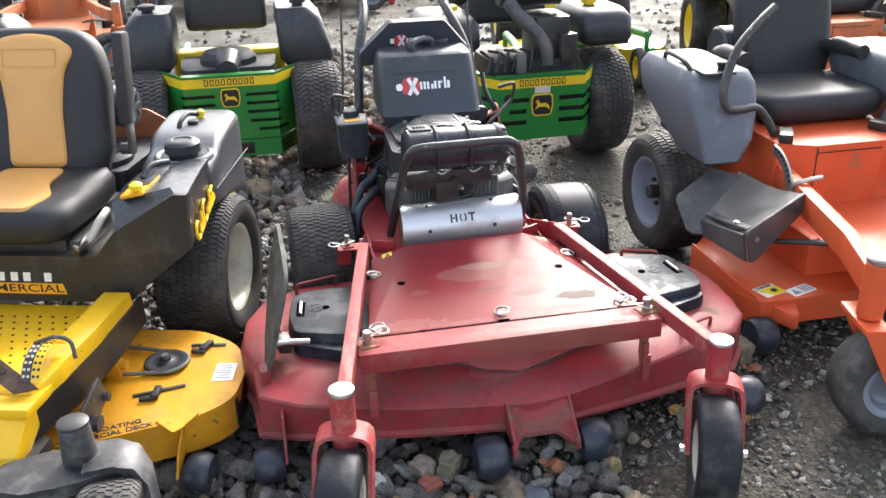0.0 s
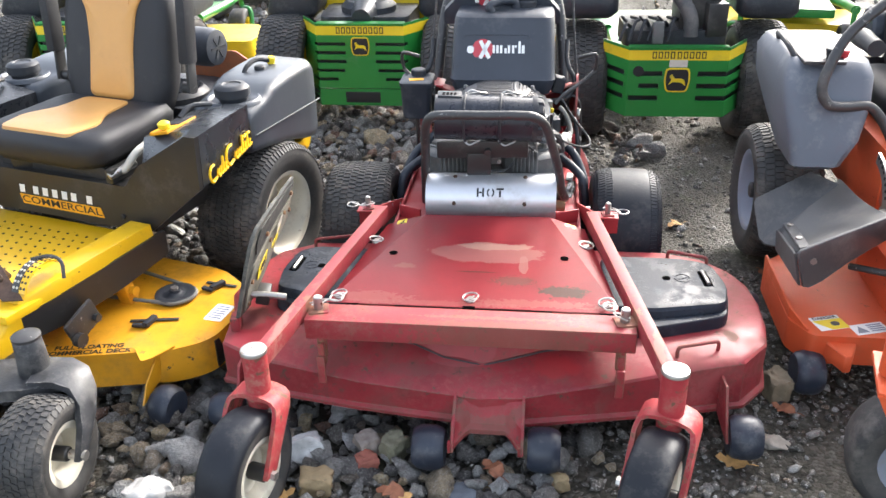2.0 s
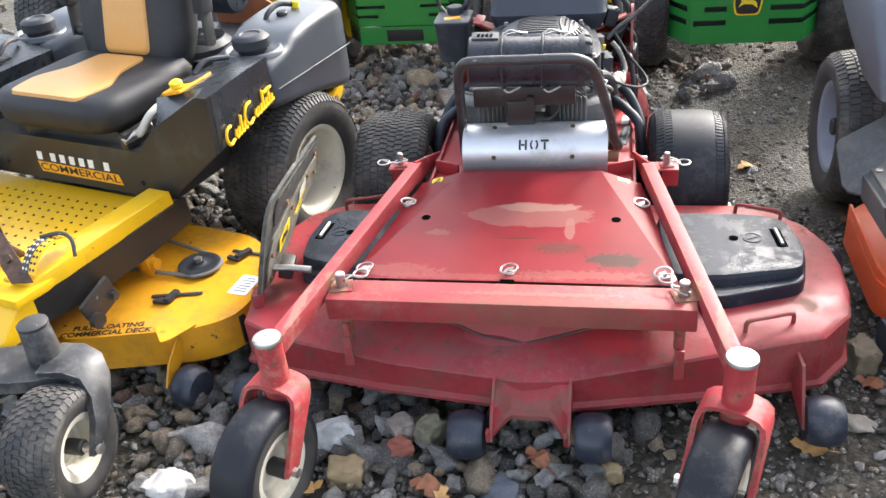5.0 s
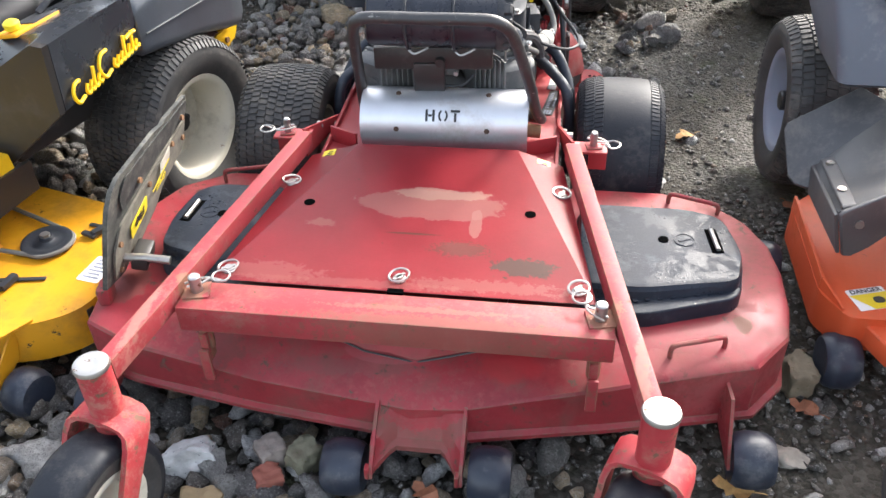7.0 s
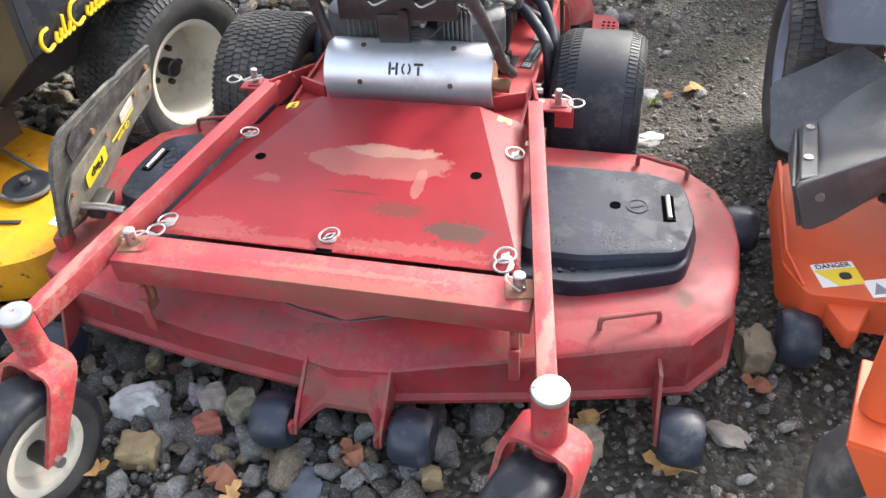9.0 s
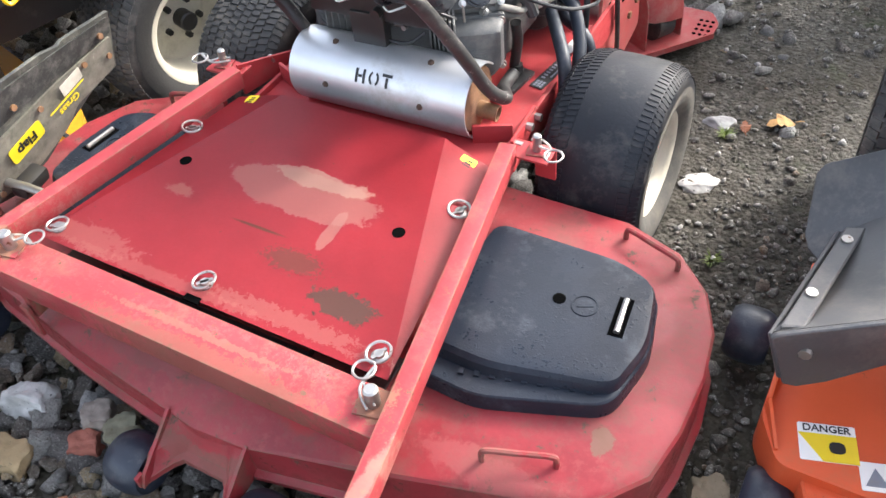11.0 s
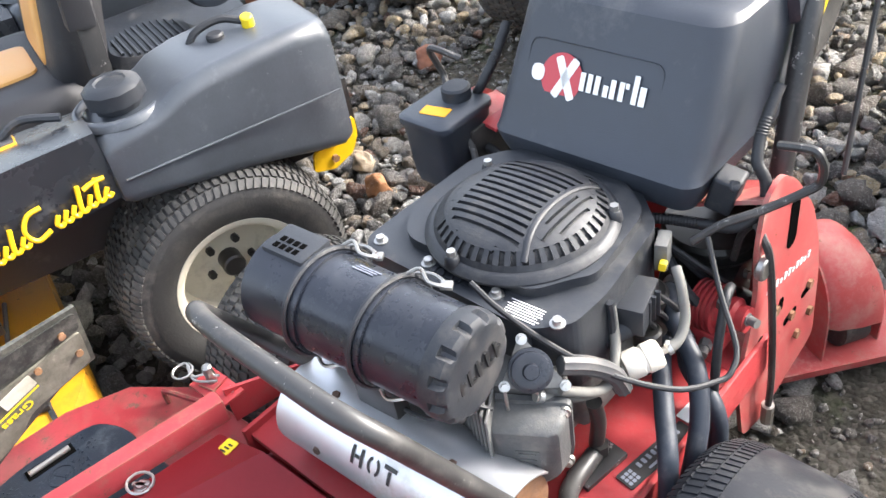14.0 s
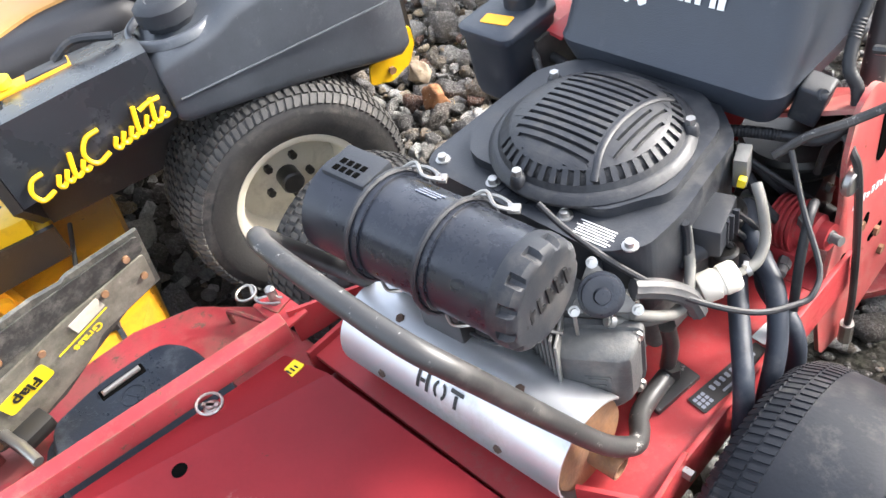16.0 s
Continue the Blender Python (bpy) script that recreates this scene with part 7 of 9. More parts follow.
    # upright handle frame and control panel
    for s in (1, -1):
        bm = bmesh.new()
        tube(bm, [(s * 0.262, 1.60, 0.46), (s * 0.250, 1.66, 0.60), (s * 0.235, 1.73, 0.78), (s * 0.222, 1.78, 0.88), (s * 0.19, 1.86, 0.97), (s * 0.17, 1.98, 1.03), (s * 0.175, 2.10, 1.06)], 0.019, 12, 5)
        hd = part("handle_upright", bm, "bar", T, "dark grey tubular handle upright")
        bm = bmesh.new()
        tube(bm, [(s * 0.185, 2.02, 1.05), (s * 0.20, 1.94, 1.10), (s * 0.23, 1.98, 1.14), (s * 0.30, 2.10, 1.12)], 0.011, 10, 5)
        part("hand_lever", bm, "black", hd)
        bm = bmesh.new()
        tube(bm, [(s * 0.215, 1.44, 0.600), (s * 0.250, 1.465, 0.632), (s * 0.295, 1.49, 0.657), (s * 0.345, 1.522, 0.690), (s * 0.359, 1.531, 0.705), (s * 0.364, 1.522, 0.735), (s * 0.362, 1.510, 0.760), (s * 0.350, 1.510, 0.769), (s * 0.299, 1.523, 0.753)], 0.0068, 8, 5)
        part("brake_rod", bm, "bar", T, "bent steel control rod")
        bm = bmesh.new()
        tube(bm, [(s * 0.316, 1.56, 0.14), (s * 0.318, 1.555, 0.25), (s * 0.316, 1.53, 0.42), (s * 0.311, 1.505, 0.56), (s * 0.300, 1.500, 0.598), (s * 0.280, 1.513, 0.610), (s * 0.255, 1.525, 0.575), (s * 0.235, 1.545, 0.50)], 0.0065, 8, 5)
        part("lift_rod", bm, "bar", T)
        bm = bmesh.new()
        tube(bm, [(s * 0.310, 1.78, 0.55), (s * 0.285, 1.88, 0.78), (s * 0.270, 1.96, 1.02)], 0.005, 8, 4)
        part("control_rod", bm, "bar", T)
        bm = bmesh.new()
        cyl(bm, (s * 0.316, 1.562, 0.125), (s * 0.317, 1.558, 0.175), 0.012, seg=8)
        part("rod_clevis", bm, "steel", T)
        bm = bmesh.new()
        cyl(bm, (s * 0.298, 1.50, 0.545), (s * 0.312, 1.50, 0.545), 0.022, seg=16, edge=0.003)
        part("rod_end", bm, "steel", T)
        bm = bmesh.new()
        corrugated(bm, [(s * 0.100, 1.440, 0.603), (s * 0.155, 1.472, 0.599), (s * 0.210, 1.490, 0.598), (s * 0.255, 1.500, 0.604), (s * 0.284, 1.522, 0.636), (s * 0.281, 1.532, 0.678), (s * 0.264, 1.535, 0.708), (s * 0.255, 1.565, 0.745), (s * 0.255, 1.61, 0.795)], 0.0098, 0.0045, 0.0010)
        part("wire_conduit", bm, "hose", T, "black corrugated wire conduit")
    bm = bmesh.new()
    m = pose(0, 1.765, 0.835, 18, 0, 0) @ Matrix(((1, 0, 0, 0), (0, 0, 1, 0), (0, 1, 0, 0), (0, 0, 0, 1)))
    prism(bm, soft([(-0.225, 0), (0.225, 0), (0.225, 0.055), (0.115, 0.185), (-0.105, 0.185), (-0.225, 0.055)], 0.012), -0.03, 0.0, m, 0.004)
    pn = part("control_panel", bm, "tank", T, "black control panel with red and white maker's mark")
    pm = wall_pose(pose(0, 1.765, 0.835, 18, 0, 0) @ Vector((-0.06, -0.0315, 0.105)), (1, 0, 0), pose(0, 0, 0, 18) @ Vector((0, 0, 1)))
    bm = bmesh.new()
    prism(bm, rounded(0.056, 0.056, 0.0278, 8, 0.0, 0), 0, 0.0014, pm)
    part("red_disc", bm, "logo_red", pn)
    bm = bmesh.new()
    for a in (28, -28):
        prism(bm, rounded(0.010, 0.052, 0.002, 1), 0.0014, 0.0026, pm @ pose(0.004, 0, 0, 0, 0, a))
    bars(bm, pm @ Matrix.Translation((-0.042, -0.010, 0.0014)), [(0, 0.7, 0, 0.95)], 0.022)
    bars(bm, pm @ Matrix.Translation((0.024, -0.010, 0.0014)), MARK_BARS, 0.0205)
    part("maker_mark", bm, "white", pn)
    bm = bmesh.new()
    tube(bm, [(-0.225, 2.10, 1.06), (0.0, 2.12, 1.07), (0.225, 2.10, 1.06)], 0.015, 10, 4)
    part("handle_bar", bm, "bar", T)
    bm = bmesh.new()
    cyl(bm, (-0.06, 1.90, 1.04), (-0.065, 1.88, 1.09), 0.012, 0.018, seg=12, edge=0.003)
    part("throttle_knob", bm, "logo_red", pn, "red throttle knob")


mower_engine(MOWER)

# ---- yellow and black zero-turn mower ----
def yellow_rider():
    """Built about its own middle: y 0 at the body front, facing -y."""
    T = thing("zero_turn_mower", "yellow and black zero-turn mower with tan and black seat", "lawn mower", (-1.48, 0.85, 0), -15.5)
    for s in (1, -1):
        tyre_parts(T, (s * 0.484, 0.524, 0.236), (s, 0, 0), 0.270, 0.250, 0.156, "cream", "turf", "rubber", rows=88, cols=10, hub=0.028, dish=0.80, bolts=5)
    # mowing deck
    bm = bmesh.new()
    prism(bm, soft([(-0.79, -0.25), (-0.72, -0.335), (-0.40, -0.50), (0.40, -0.50), (0.72, -0.335), (0.79, -0.25), (0.780, -0.05), (0.70, 0.06), (0.57, 0.13), (-0.57, 0.13), (-0.70, 0.06), (-0.780, -0.05)], 0.05, 5), 0.078, 0.192, None, 0.008)
    dk = part("deck", bm, "yellow_dirty", T, "yellow steel mowing deck with black scuffs", smooth=30)
    bm = bmesh.new()
    plate(bm, (0.672, -0.345, 0.196), (0.672, -0.37, 0.100), (0.672, -0.455, 0.062), (0.672, -0.425, 0.120), 0.006)
    prism(bm, soft([(0.60, -0.37), (0.715, -0.32), (0.69, -0.40), (0.672, -0.425)], 0.01), 0.192, 0.198)
    part("roller_bracket", bm, "yellow_dirty", dk)
    roller(T, (0.728, -0.415, 0.052), 0.060, 0.070)
    bm = bmesh.new()
    plate(bm, (0.782, -0.235, 0.176), (0.784, -0.235, 0.084), (0.778, -0.07, 0.084), (0.776, -0.07, 0.176), -0.006)
    part("end_plate", bm, "black_paint", dk, "scuffed black deck end")
    for s in (1, -1):
        bm = bmesh.new()
        x, y = s * 0.529, -0.081
        lathe(bm, [(0, 0.05), (0.003, 0.064), (0.009, 0.066), (0.011, 0.058), (0.013, 0.066), (0.018, 0.064), (0.0195, 0.052), (0.016, 0.045), (0.016, 0.026), (0.021, 0.018), (0.028, 0.016), (0.029, 0.001)], (x, y, 0.192), (0, 0, 1), 32)
        part("spindle_pulley", bm, "black", dk, "black spindle pulley")
        bm = bmesh.new()
        cyl(bm, (x, y, 0.215), (x, y, 0.229), 0.013, seg=6)
        part("nut", bm, "steel", dk)
    bm = bmesh.new()
    tube(bm, [(0.20, 0.02, 0.205), (0.50, -0.018, 0.204), (0.575, -0.035, 0.204), (0.595, -0.085, 0.204), (0.565, -0.135, 0.204), (0.50, -0.146, 0.204), (0.20, -0.19, 0.205)], 0.0062, 8, 5)
    part("drive_belt", bm, "grey_tube", dk, "grey drive belt")
    for (x, y, z), a, w in (((0.560, -0.225, 0.196), 25, 0.15), ((0.625, 0.035, 0.196), 5, 0.11)):
        bm = bmesh.new()
        box(bm, (x, y, z), (w, 0.012, 0.004), (0, 0, a), 0.001)
        box(bm, (x, y - 0.02, z + 0.008), (0.020, 0.055, 0.016), (0, 0, a - 20), 0.004)
        box(bm, (x - 0.018, y - 0.048, z + 0.005), (0.045, 0.016, 0.010), (0, 0, a - 10), 0.003)
        part("latch", bm, "black", dk, "black rubber deck latch")
    m = wall_pose((0.722, -0.115, 0.1925), (0.99, 0.10, 0), (-0.10, 0.99, 0))
    bm = bmesh.new()
    prism(bm, rounded(0.062, 0.095, 0.004, 2), 0, 0.0014, m)
    st = part("warning_sticker", bm, "white", dk, "white warning sticker with small print")
    bm = bmesh.new()
    for k in range(6):
        prism(bm, rounded(0.044 - 0.008 * (k % 2), 0.006, 0.001, 1, 0, -0.032 + 0.013 * k), 0.0014, 0.0022, m)
    part("print", bm, "grey_rim", st)
    tm = wall_pose((0.478, -0.425, 0.1932), (0.90, 0.44, 0), (-0.44, 0.90, 0))
    lettering("lettering", "FULL FLOATING\nCOMMERCIAL DECK", 0.028, tm, "ink", dk, 0.0007)
    # foot pan with raised rails and front fairing
    bm = bmesh.new()
    box(bm, (0, -0.29, 0.350), (0.78, 0.60, 0.028), (-3, 0, 0), 0.006)
    ft = part("foot_pan", bm, "yellow", T, "yellow perforated foot pan")
    bm = bmesh.new()
    cyl(bm, (0, 0, 0), (0, 0, 0.0016), 0.0045, seg=8)
    hole = mesh_of("hole", bm, "ink", 0)
    for i in range(16):
        for j in range(10):
            hx, hy = -0.30 + 0.040 * i + (0.020 if j % 2 else 0), -0.44 + 0.040 * j
            if hx < 0.31:
                piece("hole", hole, ft, Matrix.Translation((hx, hy, 0.3646 - (hy + 0.29) * math.tan(radians(3)))))
    for s in (1, -1):
        bm = bmesh.new()
        skin(bm, [[(s * (x - w), y, z - 0.055), (s * (x - w * 0.85), y, z), (s * (x + w * 0.85), y, z), (s * (x + w), y, z - 0.055)] for x, y, z, w in ((0.385, -0.02, 0.412, 0.048), (0.380, -0.25, 0.415, 0.048), (0.355, -0.42, 0.405, 0.05), (0.315, -0.52, 0.385, 0.06))])
        bevel(bm, bm.edges[:], 0.006)
        part("side_rail", bm, "yellow", ft, "yellow raised side rail of the foot pan", smooth=50)
        bm = bmesh.new()
        skin(bm, [[(s * x, y, z), (s * (x - 0.014), y, z), (s * (x - 0.014), y, z - h), (s * x, y, z - h)] for x, y, z, h in ((0.442, 0.02, 0.372, 0.085), (0.436, -0.20, 0.372, 0.10), (0.410, -0.40, 0.360, 0.10), (0.37, -0.55, 0.34, 0.08))])
        part("frame_rail", bm, "black_paint", T)
        bm = bmesh.new()
        box(bm, (s * 0.455, -0.40, 0.268), (0.016, 0.12, 0.085), (18, 0, 0), 0.008)
        cyl(bm, (s * 0.465, -0.44, 0.235), (s * 0.485, -0.44, 0.235), 0.022, seg=12)
        cyl(bm, (s * 0.465, -0.36, 0.265), (s * 0.48, -0.36, 0.265), 0.013, seg=6)
        part("deck_lift_arm", bm, "bar", T)
        bm = bmesh.new()
        box(bm, (s * 0.40, -0.16, 0.235), (0.05, 0.04, 0.13), (12, 0, 0), 0.006)
        cyl(bm, (s * 0.425, -0.16, 0.24), (s * 0.445, -0.16, 0.24), 0.016, seg=10)
        part("deck_hanger", bm, "yellow_dirty", T)
    bm = bmesh.new()
    sec = lambda x, k=1.0: [(x, -0.46, 0.372), (x, -0.545, 0.392 - 0.012 * k), (x, -0.60, 0.365 - 0.02 * k), (x, -0.655, 0.285), (x, -0.66, 0.255), (x, -0.60, 0.250), (x, -0.46, 0.330)]
    skin(bm, [sec(-0.375, 1.6), sec(-0.30), sec(0.0, 0.6), sec(0.30), sec(0.375, 1.6)])
    bevel(bm, [e for e in bm.edges], 0.006, 2)
    part("front_fairing", bm, "yellow", ft, "bright yellow moulded front fairing", smooth=50)
    bm = bmesh.new()
    box(bm, (0, -0.58, 0.235), (0.80, 0.10, 0.05), (0, 0, 0), 0.01)
    part("front_axle", bm, "black_paint", T, "black front axle beam")
    bm = bmesh.new()
    box(bm, (0.33, -0.56, 0.19), (0.16, 0.012, 0.07), (0, 0, 10), 0.004)
    part("axle_tab", bm, "yellow_dirty", T)
    # pedal, quadrant and steering column
    bm = bmesh.new()
    plate(bm, (0.135, -0.450, 0.468), (0.335, -0.545, 0.398), (0.388, -0.520, 0.398), (0.212, -0.436, 0.468), 0.006)
    cyl(bm, (0.285, -0.495, 0.432), (0.288, -0.502, 0.440), 0.012, seg=10)
    cyl(bm, (0.20, -0.40, 0.375), (0.235, -0.455, 0.440), 0.010, seg=10)
    part("lift_pedal", bm, "dark_rust", T, "worn brown-black steel deck-lift pedal")
    for x0, mt, mh, lab in ((0.352, "bar", "cream", "dark perforated quadrant plate"), (0.378, "yellow", "ink", "perforated yellow cutting-height quadrant")):
        bm = bmesh.new()
        arc = lambda a, r: (-0.425 + r * math.cos(a), 0.375 + r * math.sin(a))
        rings = []
        for a in np.linspace(0.7, 2.75, 16):
            (y0, z0), (y1, z1) = arc(a, 0.092), arc(a, 0.088)
            rings.append([(x0 - 0.012, y0, z0), (x0 + 0.012, y0, z0), (x0 + 0.012, y1, z1), (x0 - 0.012, y1, z1)])
        skin(bm, rings)
        qd = part("height_quadrant", bm, mt, T, lab)
        for k in range(10):
            a = 0.85 + 0.195 * k
            for dx in (-0.006, 0.006):
                bm = bmesh.new()
                p, e = Vector((x0 + dx, *arc(a, 0.0918))), Vector((0, math.cos(a), math.sin(a)))
                cyl(bm, p, p + e * 0.0012, 0.0040, seg=8)
                part("hole", bm, mh, qd)
    bm = bmesh.new()
    tube(bm, [(0.340, -0.42, 0.468), (0.385, -0.395, 0.474), (0.425, -0.395, 0.462), (0.440, -0.412, 0.42)], 0.0055, 8, 5)
    part("height_pin", bm, "bar", qd)
    bm = bmesh.new()
    skin(bm, [[(x, y, z) for x, y in rounded(w, d, 0.015, 3, 0.045, v)] for w, d, v, z in ((0.085, 0.085, -0.47, 0.34), (0.085, 0.085, -0.445, 0.56), (0.075, 0.08, -0.415, 0.85), (0.07, 0.07, -0.395, 1.02))])
    prism(bm, soft([(-0.10, 0), (0.11, 0), (0.10, 0.10), (0.03, 0.20), (-0.03, 0.20), (-0.09, 0.10)], 0.02), -0.055, 0.055, Matrix(((0, 0, 1, 0.045), (1, 0, 0, -0.47), (0, 1, 0, 0.355), (0, 0, 0, 1))), 0.004)
    sc = part("steering_column", bm, "black", T, "tall black steering column")
    bm = bmesh.new()
    c0 = Vector((0.045, -0.33, 1.045))
    tube(bm, [c0 + Vector((0.185 * math.cos(a), 0.17 * math.sin(a), 0.07 * math.sin(a))) for a in (2 * math.pi * k / 36 for k in range(37))], 0.016, 10, 0)
    for a in (0.5, 2.6, 4.7):
        tube(bm, [c0, c0 + Vector((0.185 * math.cos(a), 0.17 * math.sin(a), 0.07 * math.sin(a)))], 0.013, 8, 0)
    cyl(bm, c0 + Vector((0, -0.05, -0.04)), c0, 0.04, seg=16)
    part("steering_wheel", bm, "black", sc, "black steering wheel")
    for z, y in ((0.46, -0.50), (0.43, -0.43)):
        bm = bmesh.new()
        cyl(bm, (0.10, y, z), (0.112, y, z), 0.012, seg=8)
        part("bolt", bm, "steel", sc)
    # casters
    for s in (1, -1):
        px, py = s * 0.545, -0.662
        bm = bmesh.new()
        cyl(bm, (px, py, 0.27), (px, py, 0.398), 0.043, 0.036, seg=24, edge=0.004)
        prism(bm, soft([(s * x, y) for x, y in ((0.352, -0.690), (0.358, -0.775), (0.460, -0.795), (0.585, -0.740), (0.660, -0.650), (0.645, -0.600), (0.545, -0.596), (0.440, -0.640))], 0.025, 4), 0.258, 0.292, None, 0.009, 3)
        st = part("caster_stem", bm, "cast_black", T, "black caster stem on a flat cast arm", smooth=50)
        bm = bmesh.new()
        lathe(bm, [(0, 0.037), (0.008, 0.037), (0.012, 0.030), (0.013, 0.001)], (px, py, 0.396), (0, 0, 1), 24)
        part("cap", bm, "bar", st)
        c = Vector((s * 0.655, -0.782, 0.146))
        side = Vector((s * 0.970, 0.242, 0))
        d = Vector((s * 0.242, -0.970, 0))
        rim = []                         # the arm sweeps out of the crown and down to one end of the axle
        for x, y, z, w, th, nx, nz in ((0.560, -0.665, 0.296, 0.060, 0.012, 0.0, 1.0), (0.625, -0.648, 0.300, 0.056, 0.013, 0.15, 0.99), (0.672, -0.645, 0.288, 0.050, 0.013, 0.6, 0.8), (0.704, -0.662, 0.252, 0.044, 0.013, 0.92, 0.4), (0.726, -0.695, 0.205, 0.036, 0.012, 1.0, 0.1), (0.742, -0.735, 0.165, 0.028, 0.011, 1.0, 0.0), (0.748, -0.760, 0.140, 0.020, 0.010, 1.0, 0.0)):
            p, n = Vector((s * x, y, z)), side * nx * th + Vector((0, 0, nz * th))
            rim.append([p + d * w + n * 0.5, p + d * w * 0.4 + n, p - d * w * 0.4 + n, p - d * w + n * 0.5, p - d * w - n, p + d * w - n])
        bm = bmesh.new()
        skin(bm, rim)
        fk = part("fork", bm, "cast_black", T, "black cast one-sided caster arm", smooth=60)
        bm = bmesh.new()
        p = c + side * 0.066
        cyl(bm, p, p + side * 0.045, 0.013, seg=10)
        part("axle_bolt", bm, "steel", fk)
        tyre_parts(T, c, side, 0.146, 0.140, 0.080, "cream", "turf", "rubber", rows=44, cols=8, hub=0.02, bolts=0, dish=0.5)
    # body front with its plate
    bm = bmesh.new()
    prism(bm, [(-0.624, 0.548), (-0.40, 0.365), (0.40, 0.365), (0.628, 0.548), (0.638, 0.722), (0.60, 0.722), (0.40, 0.600), (0.33, 0.52), (-0.33, 0.52), (-0.40, 0.600), (-0.60, 0.722), (-0.634, 0.722)], 0, 0.02, Matrix(((1, 0, 0, 0), (0, 0, 1, 0.0), (0, 1, 0, 0), (0, 0, 0, 1))))
    bd = part("body_front", bm, "black_paint", T, "black steel body front")
    bm = bmesh.new()
    prism(bm, [(-0.41, 0.02), (0.41, 0.02), (0.41, 0.95), (-0.41, 0.95)], 0.36, 0.52)
    part("body_shell", bm, "black_paint", T)
    m = wall_pose((0.035, -0.0008, 0.412), (1, 0, -0.01), (0, 0, 1)) @ Matrix.Diagonal((1.28, 1.2, 1, 1))
    bm = bmesh.new()
    prism(bm, [(-0.135, -0.016), (0.142, -0.016), (0.135, 0.014), (-0.142, 0.014)], 0, 0.0014, m)
    part("orange_band", bm, "lab_orange", bd)
    lettering("lettering", "COMMERCIAL", 0.036, m @ Matrix.Translation((0, -0.001, 0.0016)) @ Matrix.Diagonal((1.2, 0.85, 1, 1)), "ink", bd, 0.0003)
    for x0 in (0.0, 1.35, 2.3, 3.25, 4.2, 5.1, 6.6):     # plain white blocks in the place of the model name
        bm = bmesh.new()
        bars(bm, m @ Matrix.Translation((-0.138, 0.020, 0)), [(x0 * 1.42, 0.72, 0, 1)], 0.0245, 0.0014, 0.12)
        part("white_mark", bm, "white", bd)
    for x in (-0.30, 0.30):
        bm = bmesh.new()
        cyl(bm, (x, 0.0, 0.41), (x, -0.008, 0.41), 0.008, seg=10)
        part("rivet", bm, "black", bd)
    for s in (1, -1):
        bm = bmesh.new()
        rings = [[(s * 0.40, 0.022, 0.50), (s * 0.40, 0.022, 0.598), (s * 0.595, 0.022, 0.720), (s * 0.638, 0.022, 0.722), (s * 0.628, 0.022, 0.550)],
                 [(s * 0.37, 0.085, 0.51), (s * 0.37, 0.085, 0.665), (s * 0.56, 0.085, 0.714), (s * 0.628, 0.085, 0.721), (s * 0.618, 0.085, 0.552)],
                 [(s * 0.36, 0.22, 0.52), (s * 0.36, 0.22, 0.670), (s * 0.53, 0.22, 0.712), (s * 0.608, 0.22, 0.719), (s * 0.602, 0.22, 0.556)],
                 [(s * 0.36, 0.355, 0.54), (s * 0.36, 0.355, 0.668), (s * 0.50, 0.355, 0.708), (s * 0.590, 0.355, 0.714), (s * 0.584, 0.355, 0.562)]]
        skin(bm, rings)
        fd = part("side_fender", bm, "fender", T, "scuffed dark fender panel with yellow script mark", smooth=20)
        if s > 0:
            m = wall_pose((0.634, 0.050, 0.548), (-0.135, 1, 0.10), (-0.08, 0, 1)) @ Matrix.Translation((0, 0, 0.004)) @ Matrix.Diagonal((1, 1, 0.35, 1))

            def st(*p):
                bm = bmesh.new()
                tube(bm, [m @ Vector((x * 0.98, y * 0.82, 0.0)) for x, y in p], 0.0050, 6, 5)
                part("script_stroke", bm, "script_yellow", fd, "yellow script stroke")

            st((0.042, 0.062), (0.018, 0.060), (0.004, 0.035), (0.012, 0.006), (0.040, 0.010))
            for x0, h0 in ((0.052, 0.036), (0.070, 0.036), (0.088, 0.066), (0.106, 0.034), (0.180, 0.034), (0.198, 0.034), (0.216, 0.034), (0.234, 0.072), (0.252, 0.036), (0.272, 0.066), (0.288, 0.030)):
                st((x0 + 0.006 + h0 * 0.12, h0), (x0, 0.016), (x0 + 0.006, 0.006), (x0 + 0.014, 0.012))
            st((0.172, 0.074), (0.142, 0.072), (0.122, 0.040), (0.134, 0.006), (0.165, 0.012))
            st((0.255, 0.056), (0.280, 0.060), (0.302, 0.056))
        bm = bmesh.new()
        box(bm, (s * 0.440, 0.150, 0.690), (0.075, 0.150, 0.012), (1, -12 * s, 0), 0.004)
        cn = part("console", bm, "lab_orange" if s > 0 else "black", T, "orange-yellow console top")
        bm = bmesh.new()
        box(bm, (s * 0.440, 0.180, 0.6975), (0.070, 0.085, 0.004), (1, -12 * s, 0), 0.001)
        part("switch_panel", bm, "black", cn)
        bm = bmesh.new()
        lathe(bm, [(0, 0.008), (0.012, 0.008), (0.014, 0.019), (0.028, 0.020), (0.034, 0.012), (0.035, 0.001)], (s * 0.450, 0.098, 0.690), (0, -0.1, 1), 16)
        part("knob", bm, "lab_yellow", cn, "yellow choke knob")
        bm = bmesh.new()
        tube(bm, [(s * 0.43, 0.20, 0.70), (s * 0.44, 0.25, 0.725), (s * 0.47, 0.32, 0.715)], 0.009, 8, 4)
        part("lever", bm, "black", cn)
        bm = bmesh.new()
        def sec2(y, x0, x1, z0, z1, r):
            return [(s * px, y, pz) for px, pz in rounded(x1 - x0, z1 - z0, r, 5, (x0 + x1) / 2, (z0 + z1) / 2)]
